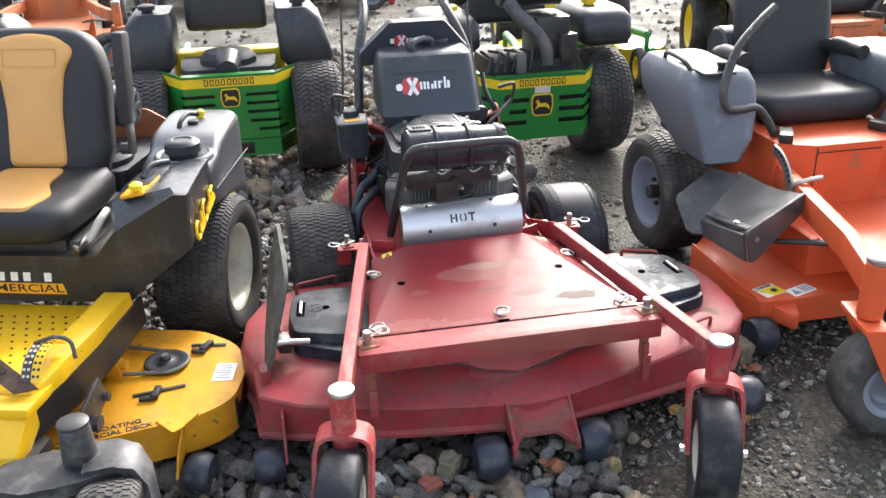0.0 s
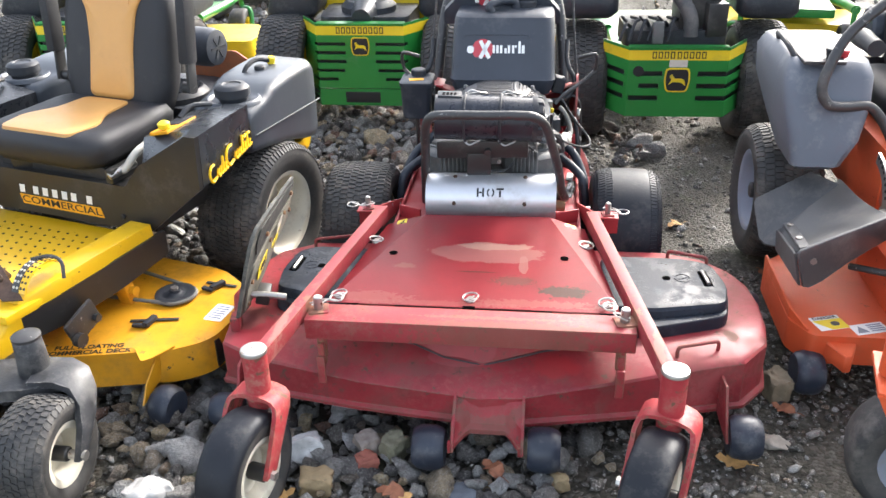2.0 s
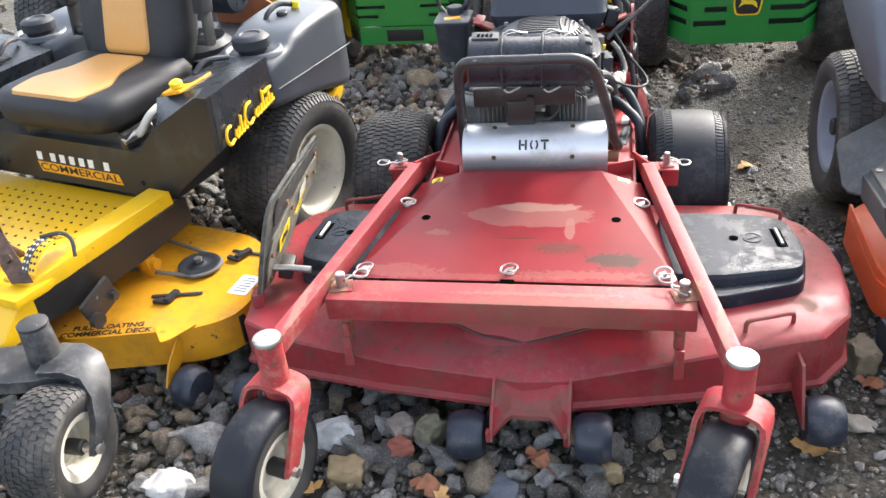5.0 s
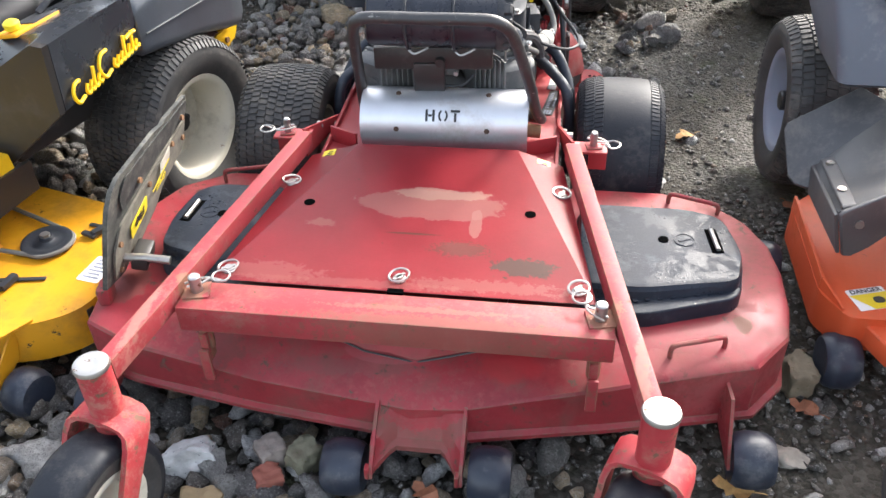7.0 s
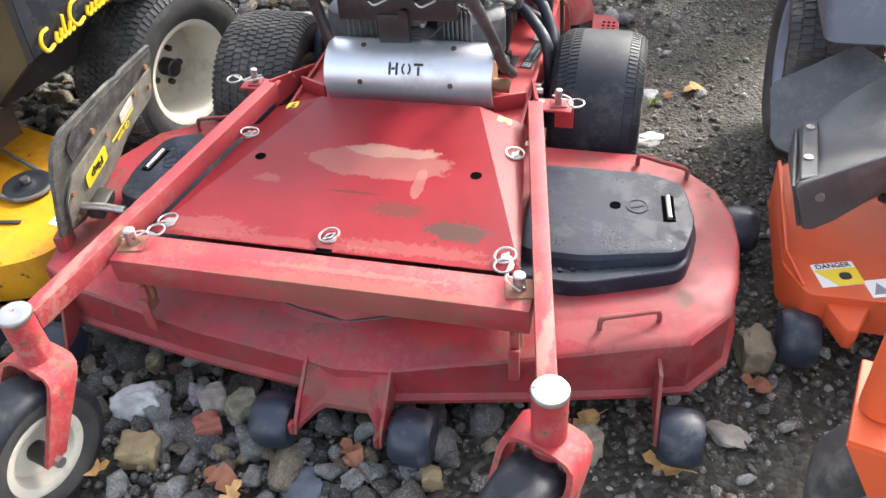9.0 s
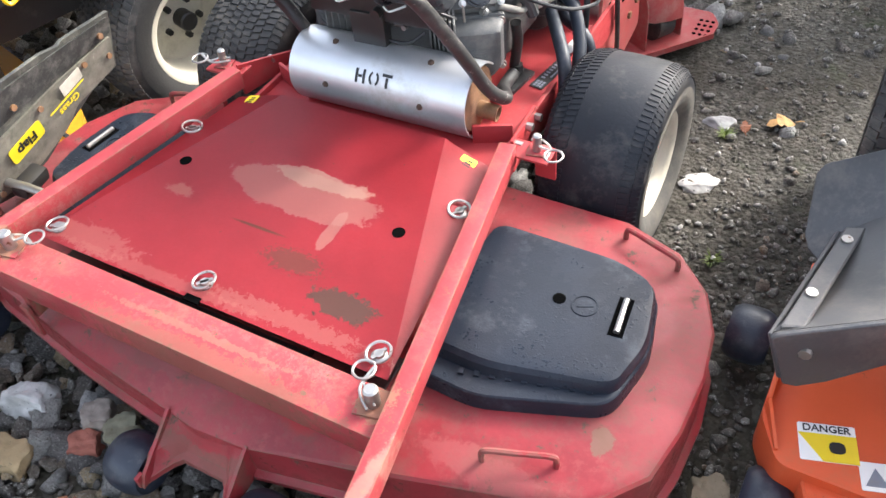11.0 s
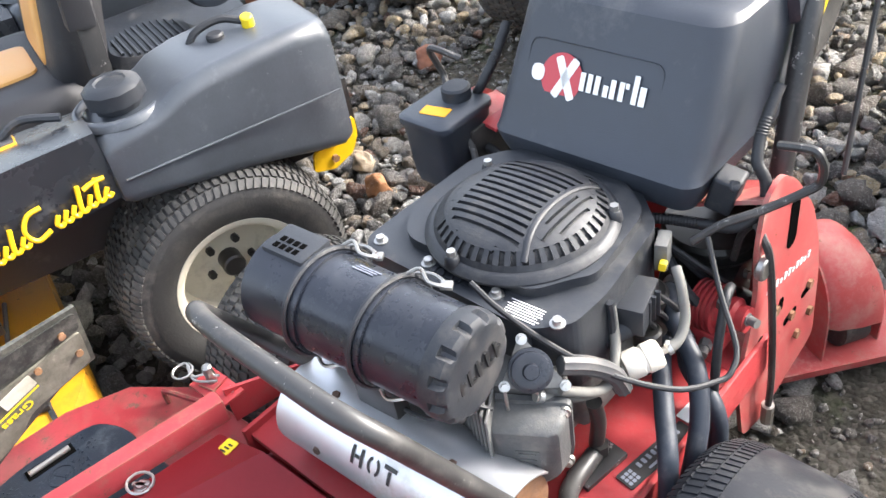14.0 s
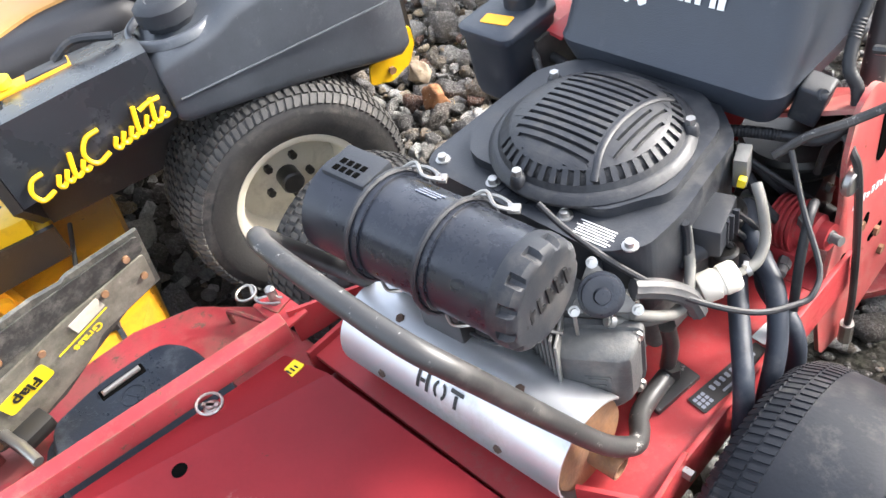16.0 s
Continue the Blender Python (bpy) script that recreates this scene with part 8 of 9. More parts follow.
        skin(bm, [sec2(0.352, 0.40, 0.580, 0.555, 0.668, 0.02), sec2(0.358, 0.365, 0.590, 0.540, 0.680, 0.03), sec2(0.375, 0.350, 0.593, 0.530, 0.690, 0.032), sec2(0.47, 0.335, 0.586, 0.514, 0.700, 0.032), sec2(0.505, 0.33, 0.583, 0.508, 0.710, 0.032), sec2(0.535, 0.325, 0.580, 0.500, 0.726, 0.034), sec2(0.60, 0.31, 0.574, 0.487, 0.734, 0.034), sec2(0.70, 0.298, 0.563, 0.462, 0.738, 0.036), sec2(0.80, 0.285, 0.552, 0.432, 0.738, 0.038), sec2(0.868, 0.275, 0.543, 0.415, 0.733, 0.042), sec2(0.892, 0.285, 0.532, 0.420, 0.722, 0.046), sec2(0.904, 0.32, 0.50, 0.45, 0.69, 0.04)])
        tk = part("saddle_tank", bm, "silver", T, "faded dark grey plastic fuel tank", smooth=42)
        bm = bmesh.new()
        lathe(bm, [(0.0, 0.100), (0.012, 0.096), (0.017, 0.090), (0.016, 0.083), (0.004, 0.078)], (s * 0.480, 0.432, 0.690), (0, 0, 1), 40, caps=False)
        part("filler_rim", bm, "silver", tk, smooth=60)
        bm = bmesh.new()
        tube(bm, [(s * (0.597 - 0.036 * t), 0.375 + 0.50 * t, 0.598 - 0.02 * t) for t in (0, 0.25, 0.5, 0.75, 1)], 0.0028, 6, 4)
        part("mould_seam", bm, "silver", tk)
        bm = bmesh.new()
        lathe(bm, [(0, 0.050), (0.012, 0.052), (0.016, 0.062), (0.044, 0.061), (0.054, 0.050), (0.056, 0.034), (0.052, 0.030), (0.052, 0.001)], (s * 0.480, 0.432, 0.698), (0, 0, 1), 10)
        part("fuel_cap", bm, "black", tk, "black ribbed fuel cap")
        bm = bmesh.new()
        tube(bm, [(s * 0.40, 0.62, 0.725), (s * 0.402, 0.645, 0.752), (s * 0.41, 0.70, 0.764), (s * 0.435, 0.745, 0.752)], 0.009, 8, 5)
        cyl(bm, (s * 0.436, 0.675, 0.728), (s * 0.436, 0.675, 0.750), 0.020, seg=12, edge=0.004)
        part("vent_hose", bm, "hose", tk)
        bm = bmesh.new()
        cyl(bm, (s * 0.436, 0.752, 0.735), (s * 0.444, 0.750, 0.765), 0.014, seg=10, edge=0.003)
        part("valve", bm, "lab_yellow", tk, "yellow hose valve")
        bm = bmesh.new()
        prism(bm, soft([(0.790, 0.352), (0.845, 0.338), (0.900, 0.362), (0.922, 0.405), (0.922, 0.452), (0.900, 0.452), (0.865, 0.405), (0.800, 0.400)], 0.01), 0, 0.008, Matrix(((0, 0, s, s * 0.470), (1, 0, 0, 0), (0, 1, 0, 0), (0, 0, 0, 1))))
        box(bm, (s * 0.440, 0.906, 0.405), (0.060, 0.006, 0.080), (-14, 0, 0), 0.002)
        be = part("bumper_end", bm, "yellow", T, "bent yellow rear bumper tab")
        bm = bmesh.new()
        cyl(bm, (s * 0.476, 0.850, 0.368), (s * 0.486, 0.850, 0.368), 0.010, seg=6)
        part("bolt", bm, "rusty", be)
    # seat pan, latch and seat
    bm = bmesh.new()
    box(bm, (0, 0.24, 0.535), (0.46, 0.42, 0.05), (0, 0, 0), 0.01)
    box(bm, (0.27, 0.12, 0.545), (0.030, 0.24, 0.05), (0, 0, 0), 0.008)
    box(bm, (-0.12, 0.05, 0.535), (0.10, 0.06, 0.07), (10, 0, 20), 0.008)
    part("seat_base", bm, "black_paint", T)
    bm = bmesh.new()
    tube(bm, [(0.265, 0.06, 0.545), (0.30, 0.05, 0.56), (0.325, 0.08, 0.605), (0.33, 0.13, 0.62)], 0.013, 10, 5)
    part("seat_latch", bm, "filter_white", T, "cream seat-adjust handle")
    bm = bmesh.new()
    cyl(bm, (0.27, 0.0, 0.545), (0.30, 0.10, 0.565), 0.014, seg=12, edge=0.003)
    part("seat_slide", bm, "steel", T)
    seat_parts(T, (0.01, 0.19, 0.565), 0.50, 0.46, 0.50, "tan", 14)
    # engine behind the seat
    bm = bmesh.new()
    prism(bm, soft([(-0.24, 0.48), (0.24, 0.48), (0.26, 0.88), (-0.26, 0.88)], 0.05), 0.40, 0.62, None, 0.015)
    en = part("engine_shroud", bm, "engine", T, "dark engine shroud with round grille")
    bm = bmesh.new()
    lathe(bm, [(0, 0.12), (0.02, 0.12), (0.04, 0.10), (0.045, 0.001)], (0.10, 0.60, 0.62), (0, 0, 1), 32)
    gr = part("fan_grille", bm, "black", en)
    for k in range(-5, 6):
        bm = bmesh.new()
        w = math.sqrt(0.095 ** 2 - (k * 0.016) ** 2)
        tube(bm, [(0.10 - w, 0.60 + k * 0.016, 0.664), (0.10 + w, 0.60 + k * 0.016, 0.664)], 0.004, 6, 0)
        part("bar", bm, "engine", gr)
    bm = bmesh.new()
    lathe(bm, [(0, 0.06), (0.01, 0.075), (0.25, 0.075), (0.26, 0.068), (0.275, 0.068), (0.28, 0.05), (0.28, 0.001)], (-0.09, 0.765, 0.775), (1, 0.02, 0.0), 32)
    ac = part("air_cleaner", bm, "tank", T, "black air cleaner canister")
    bm = bmesh.new()
    for a in (0, 60, 120):
        box(bm, (0.1915, 0.771, 0.775), (0.004, 0.09, 0.010), (a, 0, 0))
    part("cross_rib", bm, "engine", ac)
    bm = bmesh.new()
    prism(bm, soft([(-0.10, 0), (0.22, 0), (0.24, 0.06), (0.12, 0.13), (-0.10, 0.10)], 0.02), 0, 0.008, Matrix(((1, 0, 0, 0.05), (0, 0, 1, 0.90), (0, 1, 0, 0.60), (0, 0, 0, 1))))
    part("engine_guard", bm, "orange_old", T, "orange engine guard plate")
    bm = bmesh.new()
    box(bm, (0, 0.925, 0.345), (0.56, 0.03, 0.11), (0, 0, 0), 0.01)
    part("rear_bumper", bm, "yellow", T, "yellow rear bumper")
    # armrests folded upright
    for s in (1, -1):
        bm = bmesh.new()
        box(bm, (s * 0.305, 0.46, 0.955), (0.040, 0.062, 0.30), (-6, s * 2, 0), 0.012)
        ar = part("armrest", bm, "vinyl", T, "black padded armrest folded upright")
        bm = bmesh.new()
        box(bm, (s * 0.300, 0.455, 0.80), (0.012, 0.045, 0.20), (-6, 0, 0), 0.003)
        cyl(bm, (s * 0.262, 0.45, 0.715), (s * 0.305, 0.45, 0.715), 0.020, seg=12)
        part("armrest_bracket", bm, "bar", ar)
    return T


yellow_rider()

# ---- orange zero-turn mower ----
def orange_rider(at=(0, 0, 0), rz=0.0, paint="orange", label="orange zero-turn mower with grey tanks and black seat", simple=False):
    """Built about its own middle: y 0 at the casters, facing -y."""
    T = thing("zero_turn_mower", label, "lawn mower", at, rz)
    for s in (1, -1):
        tyre_parts(T, (s * 0.468, 1.45, 0.252), (s, 0, 0), 0.252, 0.235, 0.150, "grey_rim", None if simple else "turf", "rubber", rows=70, cols=8, hub=0.03, dish=0.35)
        # saddle tank: tall grey moulding over the wheel
        bm = bmesh.new()
        def lvl(z, x0, x1, y0, y1, r):
            return [(s * (px + 0.04), py, z) for px, py in rounded(x1 - x0, y1 - y0, r, 5, (x0 + x1) / 2, (y0 + y1) / 2)]
        skin(bm, [lvl(0.510, 0.37, 0.49, 1.03, 1.20, 0.025), lvl(0.525, 0.35, 0.51, 1.01, 1.26, 0.03), lvl(0.60, 0.30, 0.52, 1.03, 1.44, 0.035), lvl(0.70, 0.27, 0.540, 1.07, 1.58, 0.04), lvl(0.79, 0.26, 0.540, 1.115, 1.62, 0.045), lvl(0.83, 0.275, 0.52, 1.15, 1.60, 0.045), lvl(0.838, 0.33, 0.51, 1.18, 1.55, 0.04)])
        tk = part("saddle_tank", bm, "grey_plastic", T, "grey moulded saddle tank", smooth=60)
        bm = bmesh.new()
        box(bm, (s * 0.47, 1.22, 0.838), (0.13, 0.22, 0.012), (0, 0, 0), 0.004)
        part("console_plate", bm, "black", tk)
        bm = bmesh.new()
        cyl(bm, (s * 0.44, 1.16, 0.84), (s * 0.44, 1.16, 0.875), 0.016, 0.022, seg=12, edge=0.004)
        part("knob", bm, "black", tk)
        bm = bmesh.new()
        cyl(bm, (s * 0.40, 1.17, 0.84), (s * 0.40, 1.17, 0.868), 0.014, 0.018, seg=12, edge=0.004)
        part("switch_knob", bm, "logo_red", tk, "red switch knob")
        bm = bmesh.new()
        tube(bm, [(s * 0.54, 1.20, 0.83), (s * 0.56, 1.24, 0.868), (s * 0.56, 1.38, 0.872), (s * 0.54, 1.44, 0.84)], 0.009, 8, 5)
        part("grip_rail", bm, "black", tk)
        # steering lever
        bm = bmesh.new()
        tube(bm, [(s * 0.23, 1.08, 0.595), (s * 0.27, 1.09, 0.66), (s * 0.32, 1.09, 0.705), (s * 0.40, 1.06, 0.712), (s * 0.455, 1.045, 0.722), (s * 0.485, 1.045, 0.765), (s * 0.475, 1.06, 0.83), (s * 0.42, 1.10, 0.93), (s * 0.32, 1.15, 1.01), (s * 0.235, 1.19, 1.06)], 0.0165, 12, 6)
        part("steering_lever", bm, "bar", T, "black bent steering lever")
        bm = bmesh.new()
        box(bm, (s * 0.215, 1.03, 0.607), (0.05, 0.12, 0.035), (0, 0, s * 30), 0.006)
        part("lever_mount", bm, "black_paint", T)
        # side frame rail running to the caster
        bm = bmesh.new()
        a, b, c = Vector((s * 0.235, 1.02, 0.465)), Vector((s * 0.385, 0.36, 0.462)), Vector((s * 0.482, 0.09, 0.458))
        w, h = Vector((0.024, 0, 0)), Vector((0, 0, 0.044))
        skin(bm, [[p + w + h, p - w + h, p - w - h, p + w - h] for p in (a, b, c)])
        bevel(bm, bm.edges[:], 0.006)
        part("frame_rail", bm, paint, T, "orange frame rail")
        px, py = s * 0.512, 0.06
        bm = bmesh.new()
        cyl(bm, (px, py, 0.385), (px, py, 0.555), 0.036, seg=24, edge=0.004)
        stp = part("caster_tube", bm, paint, T)
        bm = bmesh.new()
        cyl(bm, (px, py, 0.553), (px, py, 0.575), 0.037, seg=24, edge=0.006)
        part("cap", bm, "steel", stp)
        c = Vector((px - s * 0.096, py - 0.022, 0.168))
        d = (Vector((c.x - px, c.y - py, 0))).normalized()
        side = Vector((-d.y, d.x, 0))
        hw = 0.082
        bm = bmesh.new()
        box(bm, (px, py + 0.01, 0.372), (0.075, hw * 2 + 0.02, 0.016), (0, 0, s * 13), 0.004)
        for q in (1, -1):
            p0 = Vector((px, py, 0.372)) + side * q * hw
            p1 = Vector((c.x, c.y, 0.168)) + side * q * hw
            e = d * 0.040
            t = side * 0.004
            skin(bm, [[p0 + e + t, p0 - e + t, p0 - e - t, p0 + e - t], [p1 + e * 0.8 + t, p1 - e * 0.8 + t, p1 - e * 0.8 - t, p1 + e * 0.8 - t], [p1 + e * 0.5 + t + Vector((0, 0, -0.03)), p1 - e * 0.5 + t + Vector((0, 0, -0.03)), p1 - e * 0.5 - t + Vector((0, 0, -0.03)), p1 + e * 0.5 - t + Vector((0, 0, -0.03))]])
        fk = part("fork", bm, paint, T, "orange caster fork")
        for q in (1, -1):
            bm = bmesh.new()
            p = c + side * q * (hw + 0.004)
            cyl(bm, p, p + side * q * 0.015, 0.013, seg=6)
            part("axle_bolt", bm, "steel", fk)
        tyre_parts(T, c, side, 0.168, 0.135, 0.092, "grey_rim", None, "rubber", hub=0.02, bolts=0, dish=0.4, face=-1 if s < 0 else 1)
    # deck
    bm = bmesh.new()
    prism(bm, soft([(-0.602, 0.590), (-0.555, 0.506), (0.555, 0.506), (0.602, 0.590), (0.602, 0.95), (0.47, 1.08), (-0.47, 1.08), (-0.602, 0.95)], 0.02), 0.105, 0.200, None, 0.005)
    dk = part("deck", bm, paint, T, "orange mowing deck with warning stickers", smooth=30)
    for s in (1, -1):
        bm = bmesh.new()
        box(bm, (s * 0.597, 0.775, 0.212), (0.008, 0.34, 0.042), (0, 0, 0), 0.002)
        plate(bm, (s * 0.600, 0.606, 0.232), (s * 0.600, 0.606, 0.195), (s * 0.565, 0.528, 0.195), (s * 0.565, 0.528, 0.206), 0.006)
        part("deck_rim", bm, paint, dk)
        bm = bmesh.new()
        prism(bm, [(s * 0.470 - 0.045, 0.512), (s * 0.470 + 0.045, 0.512), (s * 0.470 + 0.01, 0.430), (s * 0.470 - 0.01, 0.430)], 0.125, 0.180, None, 0.004, 1)
        part("roller_bracket", bm, paint, dk)
        roller(T, (s * 0.553, 0.492, 0.080), 0.066, 0.080)
    flat = lambda x, y, w=0.0: wall_pose((x, y, 0.2006 + w), (0.95, 0.30, 0), (-0.30, 0.95, 0))
    bm = bmesh.new()
    prism(bm, rounded(0.092, 0.072, 0.003, 2), 0, 0.0016, flat(-0.490, 0.578))
    s1 = part("danger_sticker", bm, "white", dk, "white and yellow danger sticker")
    bm = bmesh.new()
    prism(bm, [(-0.046, 0.016), (-0.010, -0.036), (0.046, -0.036), (0.046, 0.016)], 0.0016, 0.0024, flat(-0.490, 0.578))
    part("yellow_field", bm, "lab_yellow", s1)
    bm = bmesh.new()
    prism(bm, rounded(0.026, 0.022, 0.009, 3, 0, -0.009), 0.0024, 0.0032, flat(-0.490, 0.578) @ Matrix.Translation((0.014, 0, 0)))
    part("print", bm, "ink", s1)
    lettering("lettering", "DANGER", 0.019, flat(-0.490, 0.578, 0.0022) @ Matrix.Translation((0, 0.0260, 0)), "ink", s1, 0.0003)
    mm = flat(-0.382, 0.556)
    bm = bmesh.new()
    prism(bm, rounded(0.105, 0.052, 0.003, 2), 0, 0.0016, mm)
    s2 = part("notice_sticker", bm, "white", dk, "white notice sticker")
    bm = bmesh.new()
    prism(bm, [(-0.046, -0.018), (-0.010, -0.018), (-0.028, 0.016)], 0.0016, 0.0024, mm)
    part("warning_triangle", bm, "grey_rim", s2)
    for k in range(4):
        bm = bmesh.new()
        prism(bm, rounded(0.048, 0.005, 0.001, 1, 0.022, -0.015 + 0.010 * k), 0.0016, 0.0024, mm)
        part("print_line", bm, "grey_rim", s2)
    bm = bmesh.new()
    box(bm, (0.0, 0.80, 0.272), (0.62, 0.30, 0.150), (0, 0, 0), 0.01)
    part("deck_shroud", bm, paint, dk)
    # body box, side chain plate, foot pan
    bm = bmesh.new()
    prism(bm, soft([(-0.14, 0.93), (0.14, 0.93), (0.27, 0.99), (0.27, 1.62), (-0.27, 1.62), (-0.27, 0.99)], 0.006), 0.335, 0.588, None, 0.006)
    bd = part("body", bm, paint, T, "orange body panel under the seat", smooth=30)
    bm = bmesh.new()
    box(bm, (0.0, 0.929, 0.560), (0.27, 0.004, 0.004))
    box(bm, (-0.138, 0.930, 0.460), (0.004, 0.005, 0.24))
    part("panel_seam", bm, "black_paint", bd)
    bm = bmesh.new()
    mk = wall_pose((0.03, 0.9285, 0.520), (1, 0, 0), (0, 0, 1))
    for k in range(3):
        prism(bm, rounded(0.055 - 0.012 * k, 0.010, 0.002, 1, 0, -0.02 + 0.02 * k), 0, 0.0012, mk)
    part("faded_mark", bm, "orange_old", bd)
    bm = bmesh.new()
    box(bm, (0, 0.52, 0.345), (0.56, 0.82, 0.014), (-1, 0, 0), 0.004)
    part("foot_pan", bm, paint, T)
    for s in (1, -1):
        bm = bmesh.new()
        arc = lambda a, r: (0.955 - r * math.cos(a), 0.440 + r * math.sin(a))
        skin(bm, [[(s * 0.308, *arc(a, 0.165)), (s * 0.316, *arc(a, 0.165)), (s * 0.316, *arc(a, 0.128)), (s * 0.308, *arc(a, 0.128))] for a in np.linspace(0.20, 1.50, 11)])
        bmesh.ops.recalc_face_normals(bm, faces=bm.faces[:])
        q = part("height_quadrant", bm, "steel", T, "toothed steel cutting-height quadrant")
        for k in range(9):
            a = 0.30 + 0.135 * k
            bm = bmesh.new()
            cyl(bm, (s * 0.315, *arc(a, 0.154)), (s * 0.3172, *arc(a, 0.154)), 0.006, seg=8)
            part("hole", bm, "ink", q)
        bm = bmesh.new()
        tube(bm, [(s * 0.322, 0.81, 0.470), (s * 0.310, 0.775, 0.512), (s * 0.270, 0.77, 0.522), (s * 0.215, 0.775, 0.526)], 0.009, 8, 3)
        cyl(bm, (s * 0.325, 0.765, 0.440), (s * 0.325, 0.765, 0.485), 0.024, seg=14, edge=0.004)
        part("height_lever", bm, "steel", T)
        bm = bmesh.new()
        tube(bm, [(s * 0.42, 0.70, 0.33), (s * 0.30, 0.58, 0.36), (s * 0.22, 0.52, 0.35)], 0.011, 8, 3)
        part("lift_rod", bm, "bar", T)
    seat_parts(T, (0.04, 1.38, 0.602), 0.54, 0.46, 0.50, None, 14, back_x=0.06, back_w=0.86)
    for k in range(4):                   # stitched ribs over the backrest
        bm = bmesh.new()
        z0, w0 = 0.762 + 0.075 * k, 0.13 + 0.012 * k
        tube(bm, [(0.10 + w0 * t, 1.533 + (z0 - 0.662) * 0.25 + 0.012 * abs(t), z0 - 0.035 * (1 - t * t)) for t in (-1, -0.6, -0.2, 0.2, 0.6, 1)], 0.007, 6, 4)
        part("stitched_rib", bm, "vinyl", T)
    for s in (1, -1):
        bm = bmesh.new()
        tube(bm, [(0.02 + s * 0.25, 1.58, 0.81), (0.02 + s * 0.265, 1.48, 0.83), (0.02 + s * 0.265, 1.33, 0.83)], [0.028, 0.034, 0.03], 12, 4)
        part("armrest", bm, "vinyl", T, "black padded armrest")
    bm = bmesh.new()
    prism(bm, soft([(-0.28, 1.72), (0.28, 1.72), (0.24, 2.08), (-0.24, 2.08)], 0.06), 0.36, 0.70, None, 0.03)
    en = part("engine", bm, "engine", T, "black engine behind the seat")
    bm = bmesh.new()
    lathe(bm, [(0, 0.075), (0.01, 0.085), (0.30, 0.085), (0.31, 0.06), (0.31, 0.001)], (-0.15, 1.75, 0.80), (1, 0, 0), 28)
    part("air_cleaner", bm, "tank", en)
    # raised discharge chute: a tray tilted up on its strap, with a flat back plate and a deep front flange
    def sheet(name, pts, th, parent, mt="chute", label="", smooth=30):
        pts = [Vector(q) for q in pts]
        n = sum(((pts[q] - pts[0]).cross(pts[q + 1] - pts[0]) for q in range(1, len(pts) - 1)), Vector()).normalized() * th
        bm = bmesh.new()
        skin(bm, [pts, [q - n for q in pts]])
        bmesh.ops.recalc_face_normals(bm, faces=bm.faces[:])
        bevel(bm, bm.edges[:], th * 0.25, 1)
        return part(name, bm, mt, parent, label, smooth=smooth)

    bm = bmesh.new()
    FL, FR, BR, BL = Vector((-0.622, 0.566, 0.444)), Vector((-0.338, 0.700, 0.502)), Vector((-0.375, 1.060, 0.466)), Vector((-0.572, 0.950, 0.328))
    rings = []
    for i in range(9):
        f = i / 8
        row = []
        for k in range(9):
            g = k / 8
            q = (FL * (1 - f) + FR * f) * (1 - g) + (BL * (1 - f) + BR * f) * g
            q.z -= 0.030 * math.sin(math.pi * min(1, g * 1.1)) * (1 - 0.5 * f)
            row.append(q)
        rings.append(row + [q - Vector((0, 0, 0.008)) for q in row[::-1]])
    skin(bm, rings)
    bmesh.ops.recalc_face_normals(bm, faces=bm.faces[:])
    cu = part("discharge_chute", bm, "chute", T, "dark grey rubber discharge chute, tilted up", smooth=50)
    sheet("front_flange", [(-0.626, 0.562, 0.440), (-0.618, 0.564, 0.450), (-0.338, 0.696, 0.508), (-0.336, 0.697, 0.430), (-0.46, 0.640, 0.372), (-0.53, 0.606, 0.330), (-0.570, 0.586, 0.318), (-0.590, 0.577, 0.325)], 0.010, cu)
    sheet("side_flange", [(-0.622, 0.566, 0.436), (-0.590, 0.577, 0.325), (-0.585, 0.880, 0.288), (-0.572, 0.946, 0.330)], 0.008, cu)
    sheet("back_plate", [(-0.642, 1.030, 0.378), (-0.632, 1.046, 0.390), (-0.444, 1.140, 0.452), (-0.380, 1.030, 0.455), (-0.552, 0.946, 0.334), (-0.582, 0.885, 0.288), (-0.613, 0.930, 0.275), (-0.628, 0.955, 0.285)], 0.009, cu)
    st = sheet("strap", [(-0.616, 0.575, 0.452), (-0.582, 0.590, 0.450), (-0.535, 0.935, 0.364), (-0.568, 0.930, 0.358)], 0.010, cu, label="bolted steel stiffening strap")
    for at, up in (((-0.560, 0.875, 0.374), (0, 0, 1)), ((-0.588, 0.680, 0.424), (0, 0, 1)), ((-0.570, 0.578, 0.408), (0, -1, 0))):
        at, up = Vector(at), Vector(up)
        bm = bmesh.new()
        cyl(bm, at - up * 0.006, at + up * 0.008, 0.010, seg=8)
        part("bolt", bm, "steel", cu)
    return T


ORANGE = orange_rider((1.53, 0.045, 0.0), 0.0)

